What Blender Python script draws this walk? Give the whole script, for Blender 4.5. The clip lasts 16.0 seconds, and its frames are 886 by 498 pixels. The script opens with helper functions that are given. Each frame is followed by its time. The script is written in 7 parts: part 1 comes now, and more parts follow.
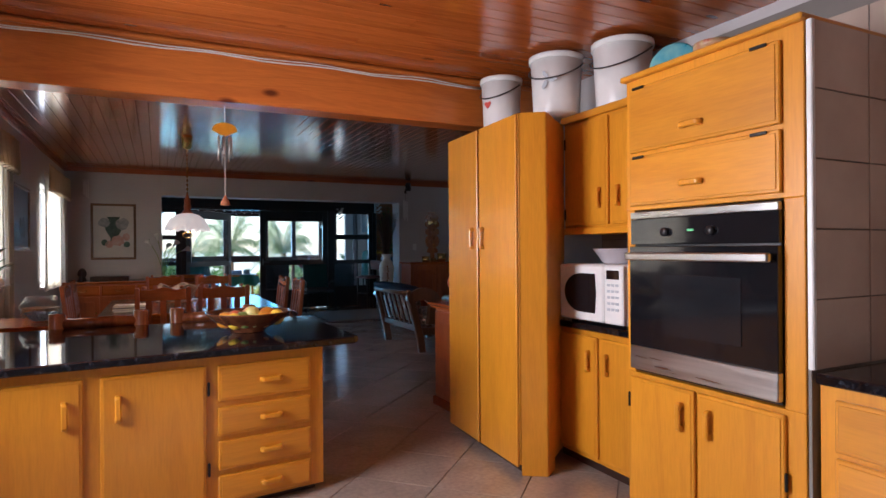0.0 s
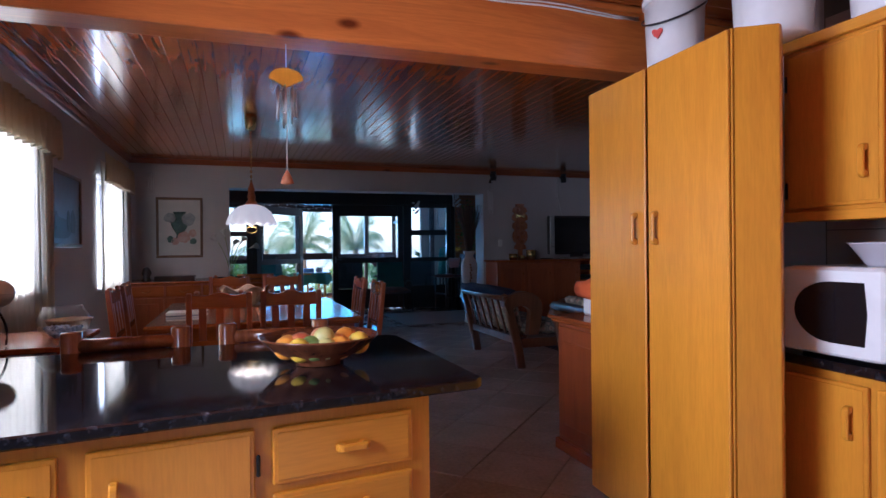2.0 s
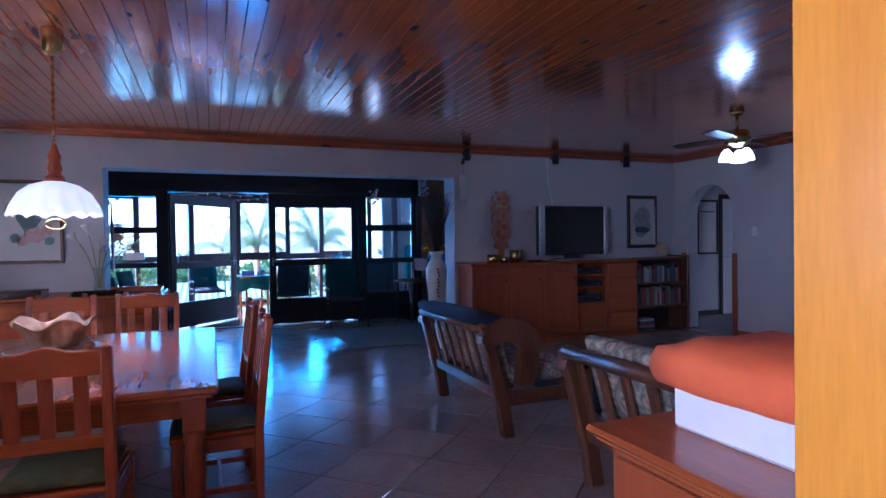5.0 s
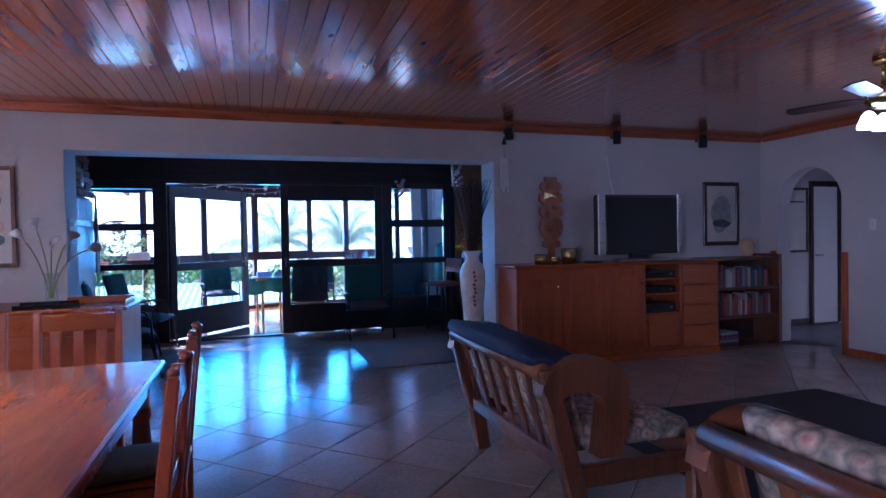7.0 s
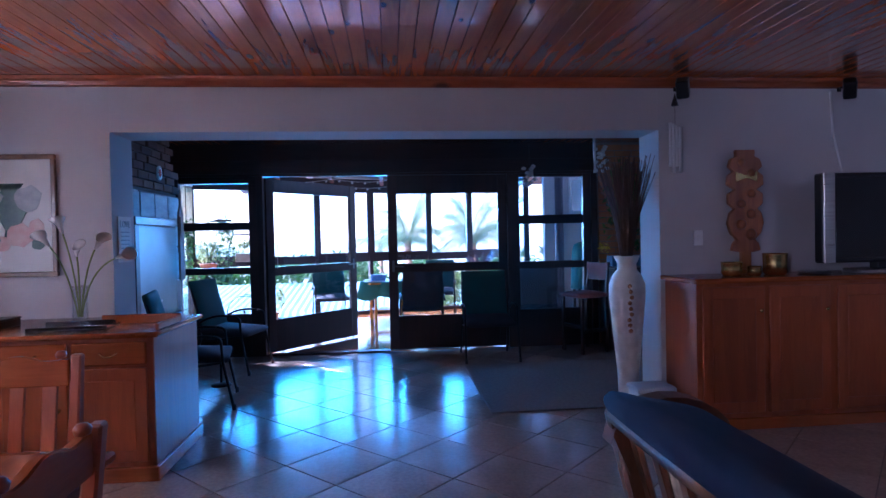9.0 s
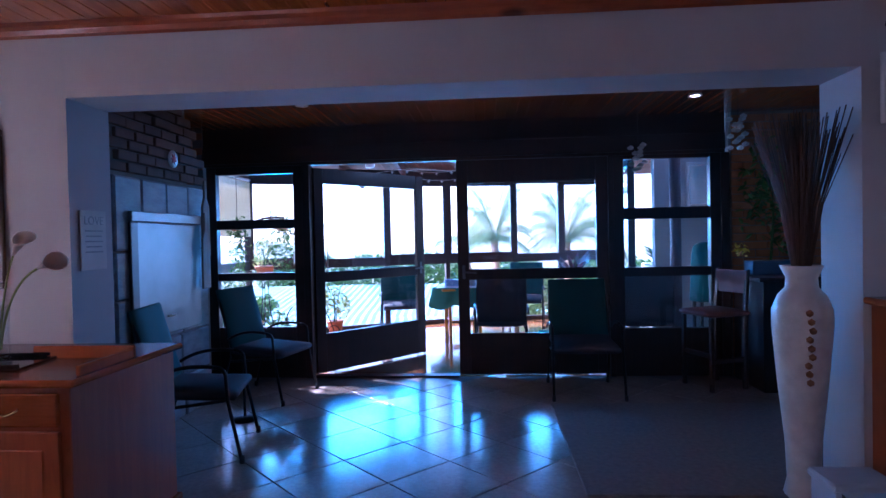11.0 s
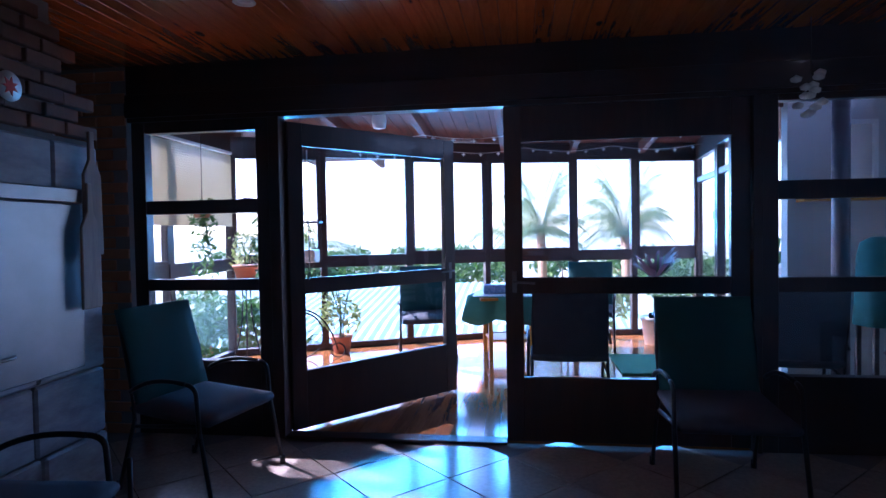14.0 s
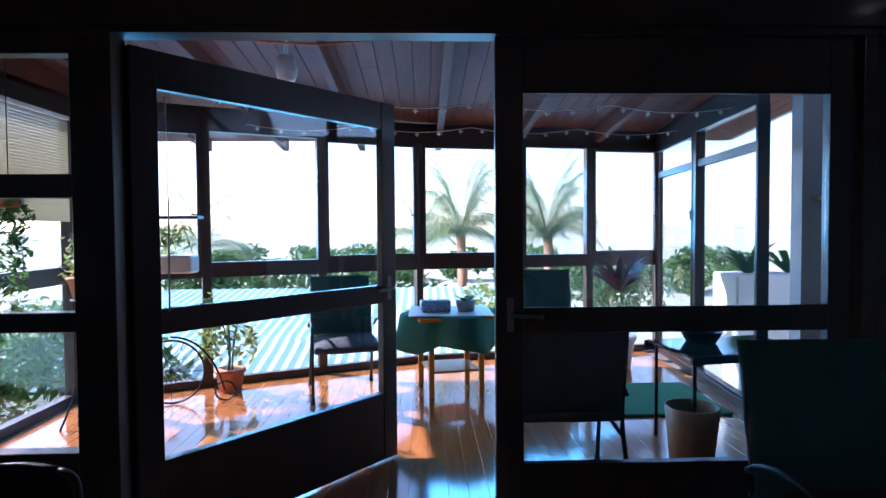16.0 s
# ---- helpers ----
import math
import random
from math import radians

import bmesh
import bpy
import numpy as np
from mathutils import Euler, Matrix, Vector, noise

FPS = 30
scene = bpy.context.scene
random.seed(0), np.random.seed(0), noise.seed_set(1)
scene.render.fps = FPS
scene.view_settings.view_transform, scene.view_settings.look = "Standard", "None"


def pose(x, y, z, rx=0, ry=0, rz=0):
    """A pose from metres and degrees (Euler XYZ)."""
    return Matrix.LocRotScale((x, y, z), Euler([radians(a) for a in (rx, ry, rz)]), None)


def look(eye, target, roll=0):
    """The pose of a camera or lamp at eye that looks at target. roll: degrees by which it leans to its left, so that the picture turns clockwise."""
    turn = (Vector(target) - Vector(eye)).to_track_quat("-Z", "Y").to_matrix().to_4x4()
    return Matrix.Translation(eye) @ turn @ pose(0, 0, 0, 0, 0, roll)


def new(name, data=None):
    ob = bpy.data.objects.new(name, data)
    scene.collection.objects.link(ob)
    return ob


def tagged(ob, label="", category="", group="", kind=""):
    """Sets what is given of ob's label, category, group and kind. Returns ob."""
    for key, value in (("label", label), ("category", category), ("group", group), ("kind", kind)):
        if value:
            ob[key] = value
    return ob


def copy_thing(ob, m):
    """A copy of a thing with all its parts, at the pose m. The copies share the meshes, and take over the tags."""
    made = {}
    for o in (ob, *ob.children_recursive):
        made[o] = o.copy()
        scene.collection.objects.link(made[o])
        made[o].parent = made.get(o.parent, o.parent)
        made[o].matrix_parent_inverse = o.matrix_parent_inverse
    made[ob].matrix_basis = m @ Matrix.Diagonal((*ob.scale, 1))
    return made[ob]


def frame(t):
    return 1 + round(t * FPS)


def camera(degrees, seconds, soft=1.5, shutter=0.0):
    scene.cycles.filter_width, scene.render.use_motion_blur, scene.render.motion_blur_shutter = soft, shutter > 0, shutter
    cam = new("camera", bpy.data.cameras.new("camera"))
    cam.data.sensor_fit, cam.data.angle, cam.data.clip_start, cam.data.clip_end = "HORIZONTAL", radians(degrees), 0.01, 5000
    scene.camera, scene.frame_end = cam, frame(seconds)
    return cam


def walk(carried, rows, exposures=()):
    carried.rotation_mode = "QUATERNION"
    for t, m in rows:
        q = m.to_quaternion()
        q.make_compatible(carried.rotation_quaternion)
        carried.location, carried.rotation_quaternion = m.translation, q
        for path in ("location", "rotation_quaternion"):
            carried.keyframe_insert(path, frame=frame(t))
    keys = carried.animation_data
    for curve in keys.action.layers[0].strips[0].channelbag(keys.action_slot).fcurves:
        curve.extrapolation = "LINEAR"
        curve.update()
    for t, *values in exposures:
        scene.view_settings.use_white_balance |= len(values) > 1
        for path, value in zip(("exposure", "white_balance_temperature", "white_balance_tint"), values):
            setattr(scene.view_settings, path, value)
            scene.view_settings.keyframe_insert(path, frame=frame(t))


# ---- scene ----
cam = camera(74.33, 16.0)
PATH = [
    (0.0, 0.0206, -0.0153, 1.3187, 90.041, 0.404, -25.992),
    (0.5, 0.0079, 0.1433, 1.3053, 90.021, 0.438, -23.158),
    (1.0, 0.0387, 0.4589, 1.3166, 89.908, 0.448, -20.628),
    (1.5, 0.0906, 0.7874, 1.3095, 89.858, 0.525, -19.601),
    (2.0, 0.1876, 1.1728, 1.317, 89.769, 0.574, -19.369),
    (2.5, 0.3136, 1.5817, 1.3269, 89.633, 0.651, -19.359),
    (3.0, 0.4579, 1.9721, 1.3393, 89.536, 0.694, -19.553),
    (3.5, 0.6163, 2.3124, 1.3557, 89.414, 0.745, -20.371),
    (4.0, 0.8135, 2.6499, 1.3804, 89.276, 0.745, -21.272),
    (4.5, 0.9905, 2.9366, 1.3734, 89.237, 0.771, -21.672),
    (7.0, 1.6334, 4.4807, 1.3773, 88.983, 1.006, -18.166),
    (7.5, 1.7158, 4.8527, 1.3873, 89.069, 1.159, -13.949),
    (8.0, 1.8259, 5.2146, 1.4098, 89.077, 1.258, -11.074),
    (8.5, 1.9448, 5.6039, 1.4085, 89.065, 1.225, -8.434),
    (9.0, 2.0745, 6.0133, 1.4091, 88.946, 1.192, -5.171),
    (11.5, 2.3342, 7.7483, 1.4168, 89.004, 1.249, 5.379),
    (12.0, 2.3434, 8.0923, 1.4199, 89.006, 1.227, 6.51),
    (12.5, 2.3234, 8.4166, 1.4288, 88.914, 1.112, 7.154),
    (13.0, 2.2823, 8.7943, 1.4175, 88.797, 0.987, 7.423),
    (13.5, 2.2319, 9.1393, 1.3927, 88.666, 1.05, 7.586),
    (14.0, 2.1636, 9.5381, 1.4011, 88.372, 0.958, 7.716),
    (14.5, 2.0967, 9.9073, 1.4189, 88.299, 0.871, 7.528),
    (15.0, 2.0107, 10.2833, 1.3936, 88.072, 0.751, 5.854),
    (15.5, 1.8965, 10.6021, 1.3967, 87.996, 0.561, 2.526),
    (16.0, 1.7547, 10.9821, 1.4221, 88.13, 0.385, -1.888),
]
EXPOSURES = [(0.0, 1.65, 5650, 18), (1.0, 1.55, 5300, 20), (2.0, 1.6, 4850, 22), (3.5, 2.15, 4300, 23), (4.5, 2.4, 4200, 27), (7.0, 2.7, 4400, 36), (9.0, 2.65, 4450, 38), (11.5, 2.45, 4550, 42), (13.0, 2.4, 4750, 43), (14.5, 2.2, 5000, 38), (16.0, 1.75, 5350, 28)]
walk(cam, [(t, pose(x, y, z, rx, ry, rz)) for t, x, y, z, rx, ry, rz in PATH], EXPOSURES)

# ---- world, sun, lights ----
SUN_TO = Vector((-0.74, 0.42, 0.60)).normalized()
world = bpy.data.worlds.new("sky")
scene.world = world
world.use_nodes = True
wn = world.node_tree.nodes
sky = wn.new("ShaderNodeTexSky")
sky.sky_type = "NISHITA"
sky.sun_disc = False
sky.sun_elevation = math.asin(SUN_TO.z)
sky.sun_rotation = math.atan2(SUN_TO.x, SUN_TO.y)
world.node_tree.links.new(sky.outputs[0], wn["Background"].inputs[0])
wn["Background"].inputs[1].default_value = 0.15
sun = new("sun", bpy.data.lights.new("sun", "SUN"))
sun.data.energy, sun.data.angle, sun.data.color = 5.0, radians(0.6), (1, 0.93, 0.82)
sun.matrix_world = look((0, 0, 30), Vector((0, 0, 30)) - SUN_TO)


def area_lamp(name, eye, target, w, h, energy, color):
    lamp = new(name, bpy.data.lights.new(name, "AREA"))
    lamp.data.shape, lamp.data.size, lamp.data.size_y = "RECTANGLE", w, h
    lamp.data.energy, lamp.data.color = energy, color
    lamp.matrix_world = look(eye, target)
    return lamp


def bulb(name, at, energy, color, r=0.03):
    lamp = new(name, bpy.data.lights.new(name, "POINT"))
    lamp.data.energy, lamp.data.color, lamp.data.shadow_soft_size = energy, color, r
    lamp.location = at
    return lamp


# sky light in the openings of the kitchen and the dining windows
area_lamp("kitchen_window_light", (-1.31, 2.3, 1.6), (2, 1.25, 1.2), 1.2, 1.05, 29, (1, 0.95, 0.88)).data.spread = radians(155)
area_lamp("dining_window_light", (-1.31, 5.4, 1.6), (2, 5.4, 1.2), 1.5, 1.0, 10, (0.9, 0.95, 1))
area_lamp("dining_window_light", (-1.31, 9.0, 1.55), (2, 9.0, 1.2), 1.0, 1.1, 6, (0.9, 0.95, 1))
# blue lamps added outside the sunroom windows, for sky light and bluer floor reflections
area_lamp("sunroom_window_light", (0.0, 17.2, 1.68), (0.72, 15.6, 1.2), 2.9, 1.0, 16, (0.09, 0.58, 1)).data.spread = radians(125)
area_lamp("sunroom_window_light", (2.95, 18.1, 1.68), (3.2, 16.5, 1.2), 2.7, 1.0, 12, (0.09, 0.58, 1)).data.spread = radians(125)
bulb("pendant_bulb", (0.32, 7.17, 1.66), 2.4, (1, 0.86, 0.68))
bulb("fan_bulb", (5.98, 7.5, 2.12), 0.95, (0.85, 0.95, 1))

# ---- materials ----


def mat(name, rough=0.5, metal=0.0, coat=0.0):
    m = bpy.data.materials.new(name)
    m.use_nodes = True
    b = m.node_tree.nodes["Principled BSDF"]
    b.inputs["Roughness"].default_value = rough
    b.inputs["Metallic"].default_value = metal
    b.inputs["Coat Weight"].default_value = coat
    b.inputs["Coat Roughness"].default_value = 0.12
    return m, m.node_tree.nodes, m.node_tree.links, b


def coords(n, l, stretch=(1, 1, 1), shift=True):
    """Object coordinates, stretched, with an offset of its own for every object and island."""
    tc, mp, ob = n.new("ShaderNodeTexCoord"), n.new("ShaderNodeMapping"), n.new("ShaderNodeObjectInfo")
    mp.inputs["Scale"].default_value = stretch
    l.new(tc.outputs["Object"], mp.inputs["Vector"])
    if shift:
        geo, add, mul = n.new("ShaderNodeNewGeometry"), n.new("ShaderNodeMath"), n.new("ShaderNodeMath")
        l.new(geo.outputs["Random Per Island"], add.inputs[0])
        l.new(ob.outputs["Random"], add.inputs[1])
        mul.operation = "MULTIPLY"
        mul.inputs[1].default_value = 23.0
        l.new(add.outputs[0], mul.inputs[0])
        l.new(mul.outputs[0], mp.inputs["Location"])
    return mp.outputs[0]


def ramp(n, l, fac, stops):
    r = n.new("ShaderNodeValToRGB")
    while len(r.color_ramp.elements) < len(stops):
        r.color_ramp.elements.new(0.5)
    for e, (p, c) in zip(r.color_ramp.elements, stops):
        e.position, e.color = p, (*c, 1)
    l.new(fac, r.inputs[0])
    return r.outputs[0]


def bump(n, l, b, height, strength, dist=0.002):
    bp = n.new("ShaderNodeBump")
    bp.inputs["Strength"].default_value, bp.inputs["Distance"].default_value = strength, dist
    l.new(height, bp.inputs["Height"])
    l.new(bp.outputs[0], b.inputs["Normal"])


def noise_tex(n, l, vec, scale, detail=6, rough=0.55, distort=0.0):
    t = n.new("ShaderNodeTexNoise")
    t.inputs["Scale"].default_value, t.inputs["Detail"].default_value = scale, detail
    t.inputs["Roughness"].default_value, t.inputs["Distortion"].default_value = rough, distort
    l.new(vec, t.inputs["Vector"])
    return t.outputs["Fac"]


def mix_colour(n, l, fac, a, b, kind="MIX"):
    m = n.new("ShaderNodeMixRGB")
    m.blend_type = kind
    for sock, v in zip(m.inputs, (fac, a, b)):
        if hasattr(v, "links"):
            l.new(v, sock)
        else:
            sock.default_value = v if isinstance(v, float) else (*v, 1)
    return m.outputs[0]


def mottled(name, c, c2, scale=6.0, rough=0.5, metal=0.0, coat=0.0, grain=0.15, fine=90.0, stretch=(1, 1, 1), shift=True):
    """A surface of two close colours in patches, with fine relief and uneven gloss."""
    m, n, l, b = mat(name, rough, metal, coat)
    v = coords(n, l, stretch, shift)
    f = noise_tex(n, l, v, scale)
    l.new(ramp(n, l, f, [(0.3, c), (0.7, c2)]), b.inputs["Base Color"])
    g = noise_tex(n, l, v, fine, 3)
    bump(n, l, b, g, grain)
    l.new(ramp(n, l, f, [(0.2, (rough * 0.8,) * 3), (0.8, (min(1, rough * 1.2),) * 3)]), b.inputs["Roughness"])
    return m


def wood(name, light, dark, axis="z", rough=0.35, coat=0.3, knots=0.0, figure=1.0):
    """Planed wood: growth rings stretched along the axis, pores, and knots if any."""
    m, n, l, b = mat(name, rough, 0.0, coat)
    long_ = {"x": (0.09, 1, 1), "y": (1, 0.09, 1), "z": (1, 1, 0.09)}[axis]
    v = coords(n, l, long_)
    f = noise_tex(n, l, v, 9.0 * figure, 5, 0.6, 0.6)
    p = noise_tex(n, l, v, 120.0, 3)
    mid = tuple((a + c) / 2 for a, c in zip(light, dark))
    col = ramp(n, l, f, [(0.25, dark), (0.42, mid), (0.5, light), (0.62, mid), (0.75, light)])
    pore = ramp(n, l, p, [(0.35, (0.92, 0.90, 0.87)), (0.6, (1, 1, 1))])
    col = mix_colour(n, l, 1.0, col, pore, "MULTIPLY")
    big = noise_tex(n, l, coords(n, l, tuple(s * 0.5 + 0.1 for s in long_)), 1.6, 2)
    tone = ramp(n, l, big, [(0.3, (0.82, 0.8, 0.78)), (0.7, (1.12, 1.1, 1.08))])
    col = mix_colour(n, l, 1.0, col, tone, "MULTIPLY")
    if knots:
        vo = n.new("ShaderNodeTexVoronoi")
        vo.inputs["Scale"].default_value = knots
        l.new(coords(n, l, tuple(0.45 if s < 1 else 1 for s in long_)), vo.inputs["Vector"])
        k = ramp(n, l, vo.outputs["Distance"], [(0.05, (0.22, 0.12, 0.08)), (0.12, (1, 1, 1))])
        col = mix_colour(n, l, 1.0, col, k, "MULTIPLY")
    l.new(col, b.inputs["Base Color"])
    bump(n, l, b, p, 0.12, 0.001)
    return m


def glow(name, c, strength):
    m, n, l, b = mat(name, 0.5)
    b.inputs["Base Color"].default_value = (*c, 1)
    b.inputs["Emission Color"].default_value = (*c, 1)
    b.inputs["Emission Strength"].default_value = strength
    return m


def plain(name, c, rough=0.5, metal=0.0, coat=0.0):
    return mottled(name, tuple(x * 0.9 for x in c), tuple(min(1, x * 1.08) for x in c), 5.0, rough, metal, coat, 0.06)


def glass_mat():
    m, n, l, b = mat("window_glass")
    n.remove(b)
    tr, gl, mx, fr = n.new("ShaderNodeBsdfTransparent"), n.new("ShaderNodeBsdfGlossy"), n.new("ShaderNodeMixShader"), n.new("ShaderNodeLayerWeight")
    gl.inputs["Roughness"].default_value = 0.02
    tr.inputs[0].default_value = (0.96, 0.98, 0.98, 1)
    l.new(ramp(n, l, fr.outputs["Facing"], [(0.0, (0.05,) * 3), (0.6, (0.07,) * 3), (0.9, (0.3,) * 3), (1.0, (0.7,) * 3)]), mx.inputs[0])
    l.new(tr.outputs[0], mx.inputs[1])
    l.new(gl.outputs[0], mx.inputs[2])
    l.new(mx.outputs[0], n["Material Output"].inputs[0])
    return m


def cloth_mat(name, c, thin=0.5):
    """Thin woven cloth that lets light through."""
    m, n, l, b = mat(name, 0.9)
    v = coords(n, l)
    f = noise_tex(n, l, v, 5.0)
    col = ramp(n, l, f, [(0.3, tuple(x * 0.9 for x in c)), (0.7, c)])
    l.new(col, b.inputs["Base Color"])
    tl, mx = n.new("ShaderNodeBsdfTranslucent"), n.new("ShaderNodeMixShader")
    l.new(col, tl.inputs[0])
    mx.inputs[0].default_value = thin
    l.new(b.outputs[0], mx.inputs[1])
    l.new(tl.outputs[0], mx.inputs[2])
    l.new(mx.outputs[0], n["Material Output"].inputs[0])
    return m


def leaf_mat(name, a, c):
    m, n, l, b = mat(name, 0.5)
    geo = n.new("ShaderNodeNewGeometry")
    col = ramp(n, l, geo.outputs["Random Per Island"], [(0.0, a), (1.0, c)])
    l.new(col, b.inputs["Base Color"])
    tl, mx = n.new("ShaderNodeBsdfTranslucent"), n.new("ShaderNodeMixShader")
    l.new(col, tl.inputs[0])
    mx.inputs[0].default_value = 0.35
    l.new(b.outputs[0], mx.inputs[1])
    l.new(tl.outputs[0], mx.inputs[2])
    l.new(mx.outputs[0], n["Material Output"].inputs[0])
    return m


def floral_mat():
    m, n, l, b = mat("floral_tapestry", 0.9)
    v = coords(n, l)
    vo = n.new("ShaderNodeTexVoronoi")
    vo.inputs["Scale"].default_value = 14.0
    l.new(v, vo.inputs["Vector"])
    f = noise_tex(n, l, v, 22.0, 4)
    a = ramp(n, l, vo.outputs["Distance"], [(0.1, (0.42, 0.2, 0.16)), (0.3, (0.5, 0.4, 0.3)), (0.55, (0.2, 0.2, 0.16)), (0.8, (0.5, 0.42, 0.32))])
    c = ramp(n, l, f, [(0.35, (0.55, 0.5, 0.48)), (0.65, (1.15, 1.1, 1))])
    l.new(mix_colour(n, l, 1.0, a, c, "MULTIPLY"), b.inputs["Base Color"])
    bump(n, l, b, f, 0.3)
    return m


def granite_mat():
    m, n, l, b = mat("black_granite", 0.06)
    v = coords(n, l)
    f = noise_tex(n, l, v, 28.0, 8, 0.7)
    g = noise_tex(n, l, v, 70.0, 4, 0.6)
    a = ramp(n, l, f, [(0.45, (0.006, 0.006, 0.008)), (0.62, (0.02, 0.022, 0.03)), (0.72, (0.13, 0.14, 0.17))])
    c = ramp(n, l, g, [(0.4, (0.4, 0.4, 0.4)), (0.7, (1.4, 1.3, 1.2))])
    l.new(mix_colour(n, l, 1.0, a, c, "MULTIPLY"), b.inputs["Base Color"])
    return m


def tile_mat():
    m, n, l, b = mat("floor_tile", 0.16)
    b.inputs["IOR"].default_value = 2.5
    v = coords(n, l)
    f, g = noise_tex(n, l, v, 3.0, 5), noise_tex(n, l, v, 40.0, 5)
    a = ramp(n, l, f, [(0.3, (0.36, 0.29, 0.24)), (0.7, (0.46, 0.38, 0.32))])
    c = ramp(n, l, g, [(0.35, (0.86, 0.85, 0.84)), (0.65, (1.05, 1.04, 1.02))])
    ob = n.new("ShaderNodeObjectInfo")
    t = ramp(n, l, ob.outputs["Random"], [(0.0, (0.92, 0.92, 0.92)), (1.0, (1.05, 1.05, 1.05))])
    l.new(mix_colour(n, l, 1.0, mix_colour(n, l, 1.0, a, c, "MULTIPLY"), t, "MULTIPLY"), b.inputs["Base Color"])
    l.new(ramp(n, l, f, [(0.3, (0.14,) * 3), (0.75, (0.22,) * 3)]), b.inputs["Roughness"])
    w = noise_tex(n, l, coords(n, l), 5.0, 2)
    bump(n, l, b, w, 0.12, 0.004)
    return m


GOLD = wood("golden_oak", (0.66, 0.275, 0.012), (0.57, 0.22, 0.010), "z", 0.33, 0.2)
GOLD_X = wood("golden_oak_rail", (0.66, 0.275, 0.012), (0.57, 0.22, 0.010), "x", 0.33, 0.2)
CEIL = wood("varnished_pine_board", (0.58, 0.16, 0.026), (0.38, 0.085, 0.015), "y", 0.2, 1.0, 5.0)
BEAM = wood("pine_beam", (0.58, 0.18, 0.03), (0.40, 0.10, 0.018), "x", 0.3, 0.4, 4.0)
PINE = wood("red_pine", (0.38, 0.09, 0.019), (0.27, 0.058, 0.012), "z", 0.38, 0.15, 0.0)
PINE_X = wood("red_pine_top", (0.40, 0.105, 0.022), (0.31, 0.075, 0.016), "x", 0.24, 0.2)
PINE_Y = wood("red_pine_long", (0.40, 0.105, 0.022), (0.31, 0.075, 0.016), "y", 0.24, 0.2)
DARKW = wood("dark_hardwood", (0.035, 0.014, 0.009), (0.016, 0.007, 0.005), "z", 0.4, 0.2)
DARKX = wood("dark_hardwood_cross", (0.035, 0.014, 0.009), (0.016, 0.007, 0.005), "x", 0.4, 0.2)
SOFAW = wood("sofa_wood", (0.17, 0.065, 0.025), (0.08, 0.03, 0.012), "z", 0.35, 0.3)
DECK = wood("polished_floorboard", (0.42, 0.16, 0.05), (0.26, 0.085, 0.028), "y", 0.10, 0.6)
WALL = mottled("painted_plaster", (0.50, 0.47, 0.46), (0.56, 0.53, 0.52), 1.2, 0.75, 0, 0, 0.25, 160.0)
WHITE = mottled("white_plaster", (0.68, 0.66, 0.62), (0.75, 0.73, 0.70), 1.2, 0.7, 0, 0, 0.25, 140.0)
GROUT = plain("grout", (0.13, 0.11, 0.10), 0.9)
TILE = tile_mat()
GRAN = granite_mat()
GLASS = glass_mat()
STEEL = mottled("brushed_steel", (0.42, 0.41, 0.40), (0.55, 0.54, 0.52), 3.0, 0.3, 1.0, 0, 0.1, 200.0, (1, 1, 20))
BLACKG = plain("black_glass", (0.008, 0.008, 0.01), 0.05)
BLACK = plain("black_plastic", (0.015, 0.015, 0.017), 0.35)
IRON = plain("black_iron", (0.02, 0.02, 0.022), 0.4, 0.6)
BRASS = plain("brass", (0.55, 0.38, 0.13), 0.25, 1.0)
WPLAS = plain("white_plastic", (0.75, 0.74, 0.72), 0.35)
PAPER = plain("paper", (0.7, 0.68, 0.63), 0.8)
CERAM = mottled("crackled_ceramic", (0.55, 0.53, 0.5), (0.7, 0.68, 0.64), 14.0, 0.35, 0, 0, 0.3, 40.0)
CURT = cloth_mat("sheer_curtain", (0.85, 0.80, 0.70), 0.6)
VALANCE = cloth_mat("valance_cloth", (0.75, 0.66, 0.50), 0.4)
GREENC = mottled("green_canvas", (0.008, 0.065, 0.065), (0.014, 0.09, 0.09), 8.0, 0.85, 0, 0, 0.4, 300.0)
DARKC = mottled("dark_cushion", (0.03, 0.03, 0.04), (0.06, 0.055, 0.065), 10.0, 0.9, 0, 0, 0.4, 300.0)
NAVY = mottled("navy_throw", (0.006, 0.010, 0.032), (0.012, 0.018, 0.05), 6.0, 0.95, 0, 0, 0.5, 260.0)
MAROON = mottled("maroon_leather", (0.12, 0.022, 0.02), (0.18, 0.04, 0.03), 6.0, 0.45, 0, 0, 0.3, 120.0)
FLORAL = floral_mat()
STONE = mottled("slate_stone", (0.20, 0.21, 0.23), (0.36, 0.37, 0.39), 7.0, 0.5, 0, 0, 1.0, 22.0, (1, 1, 2.6))
BRICK = mottled("brown_brick", (0.10, 0.052, 0.032), (0.22, 0.125, 0.08), 2.2, 0.85, 0, 0, 0.8, 60.0)
BRICK2 = mottled("orange_brick", (0.30, 0.12, 0.05), (0.42, 0.19, 0.09), 4.0, 0.85, 0, 0, 0.8, 60.0)
MORTAR = plain("mortar", (0.2, 0.18, 0.16), 0.95)
RUG = mottled("woven_rug", (0.16, 0.13, 0.11), (0.24, 0.20, 0.17), 30.0, 0.95, 0, 0, 0.8, 300.0)
DRUG = mottled("dark_rug", (0.025, 0.022, 0.022), (0.05, 0.042, 0.04), 20.0, 0.95, 0, 0, 0.8, 300.0)
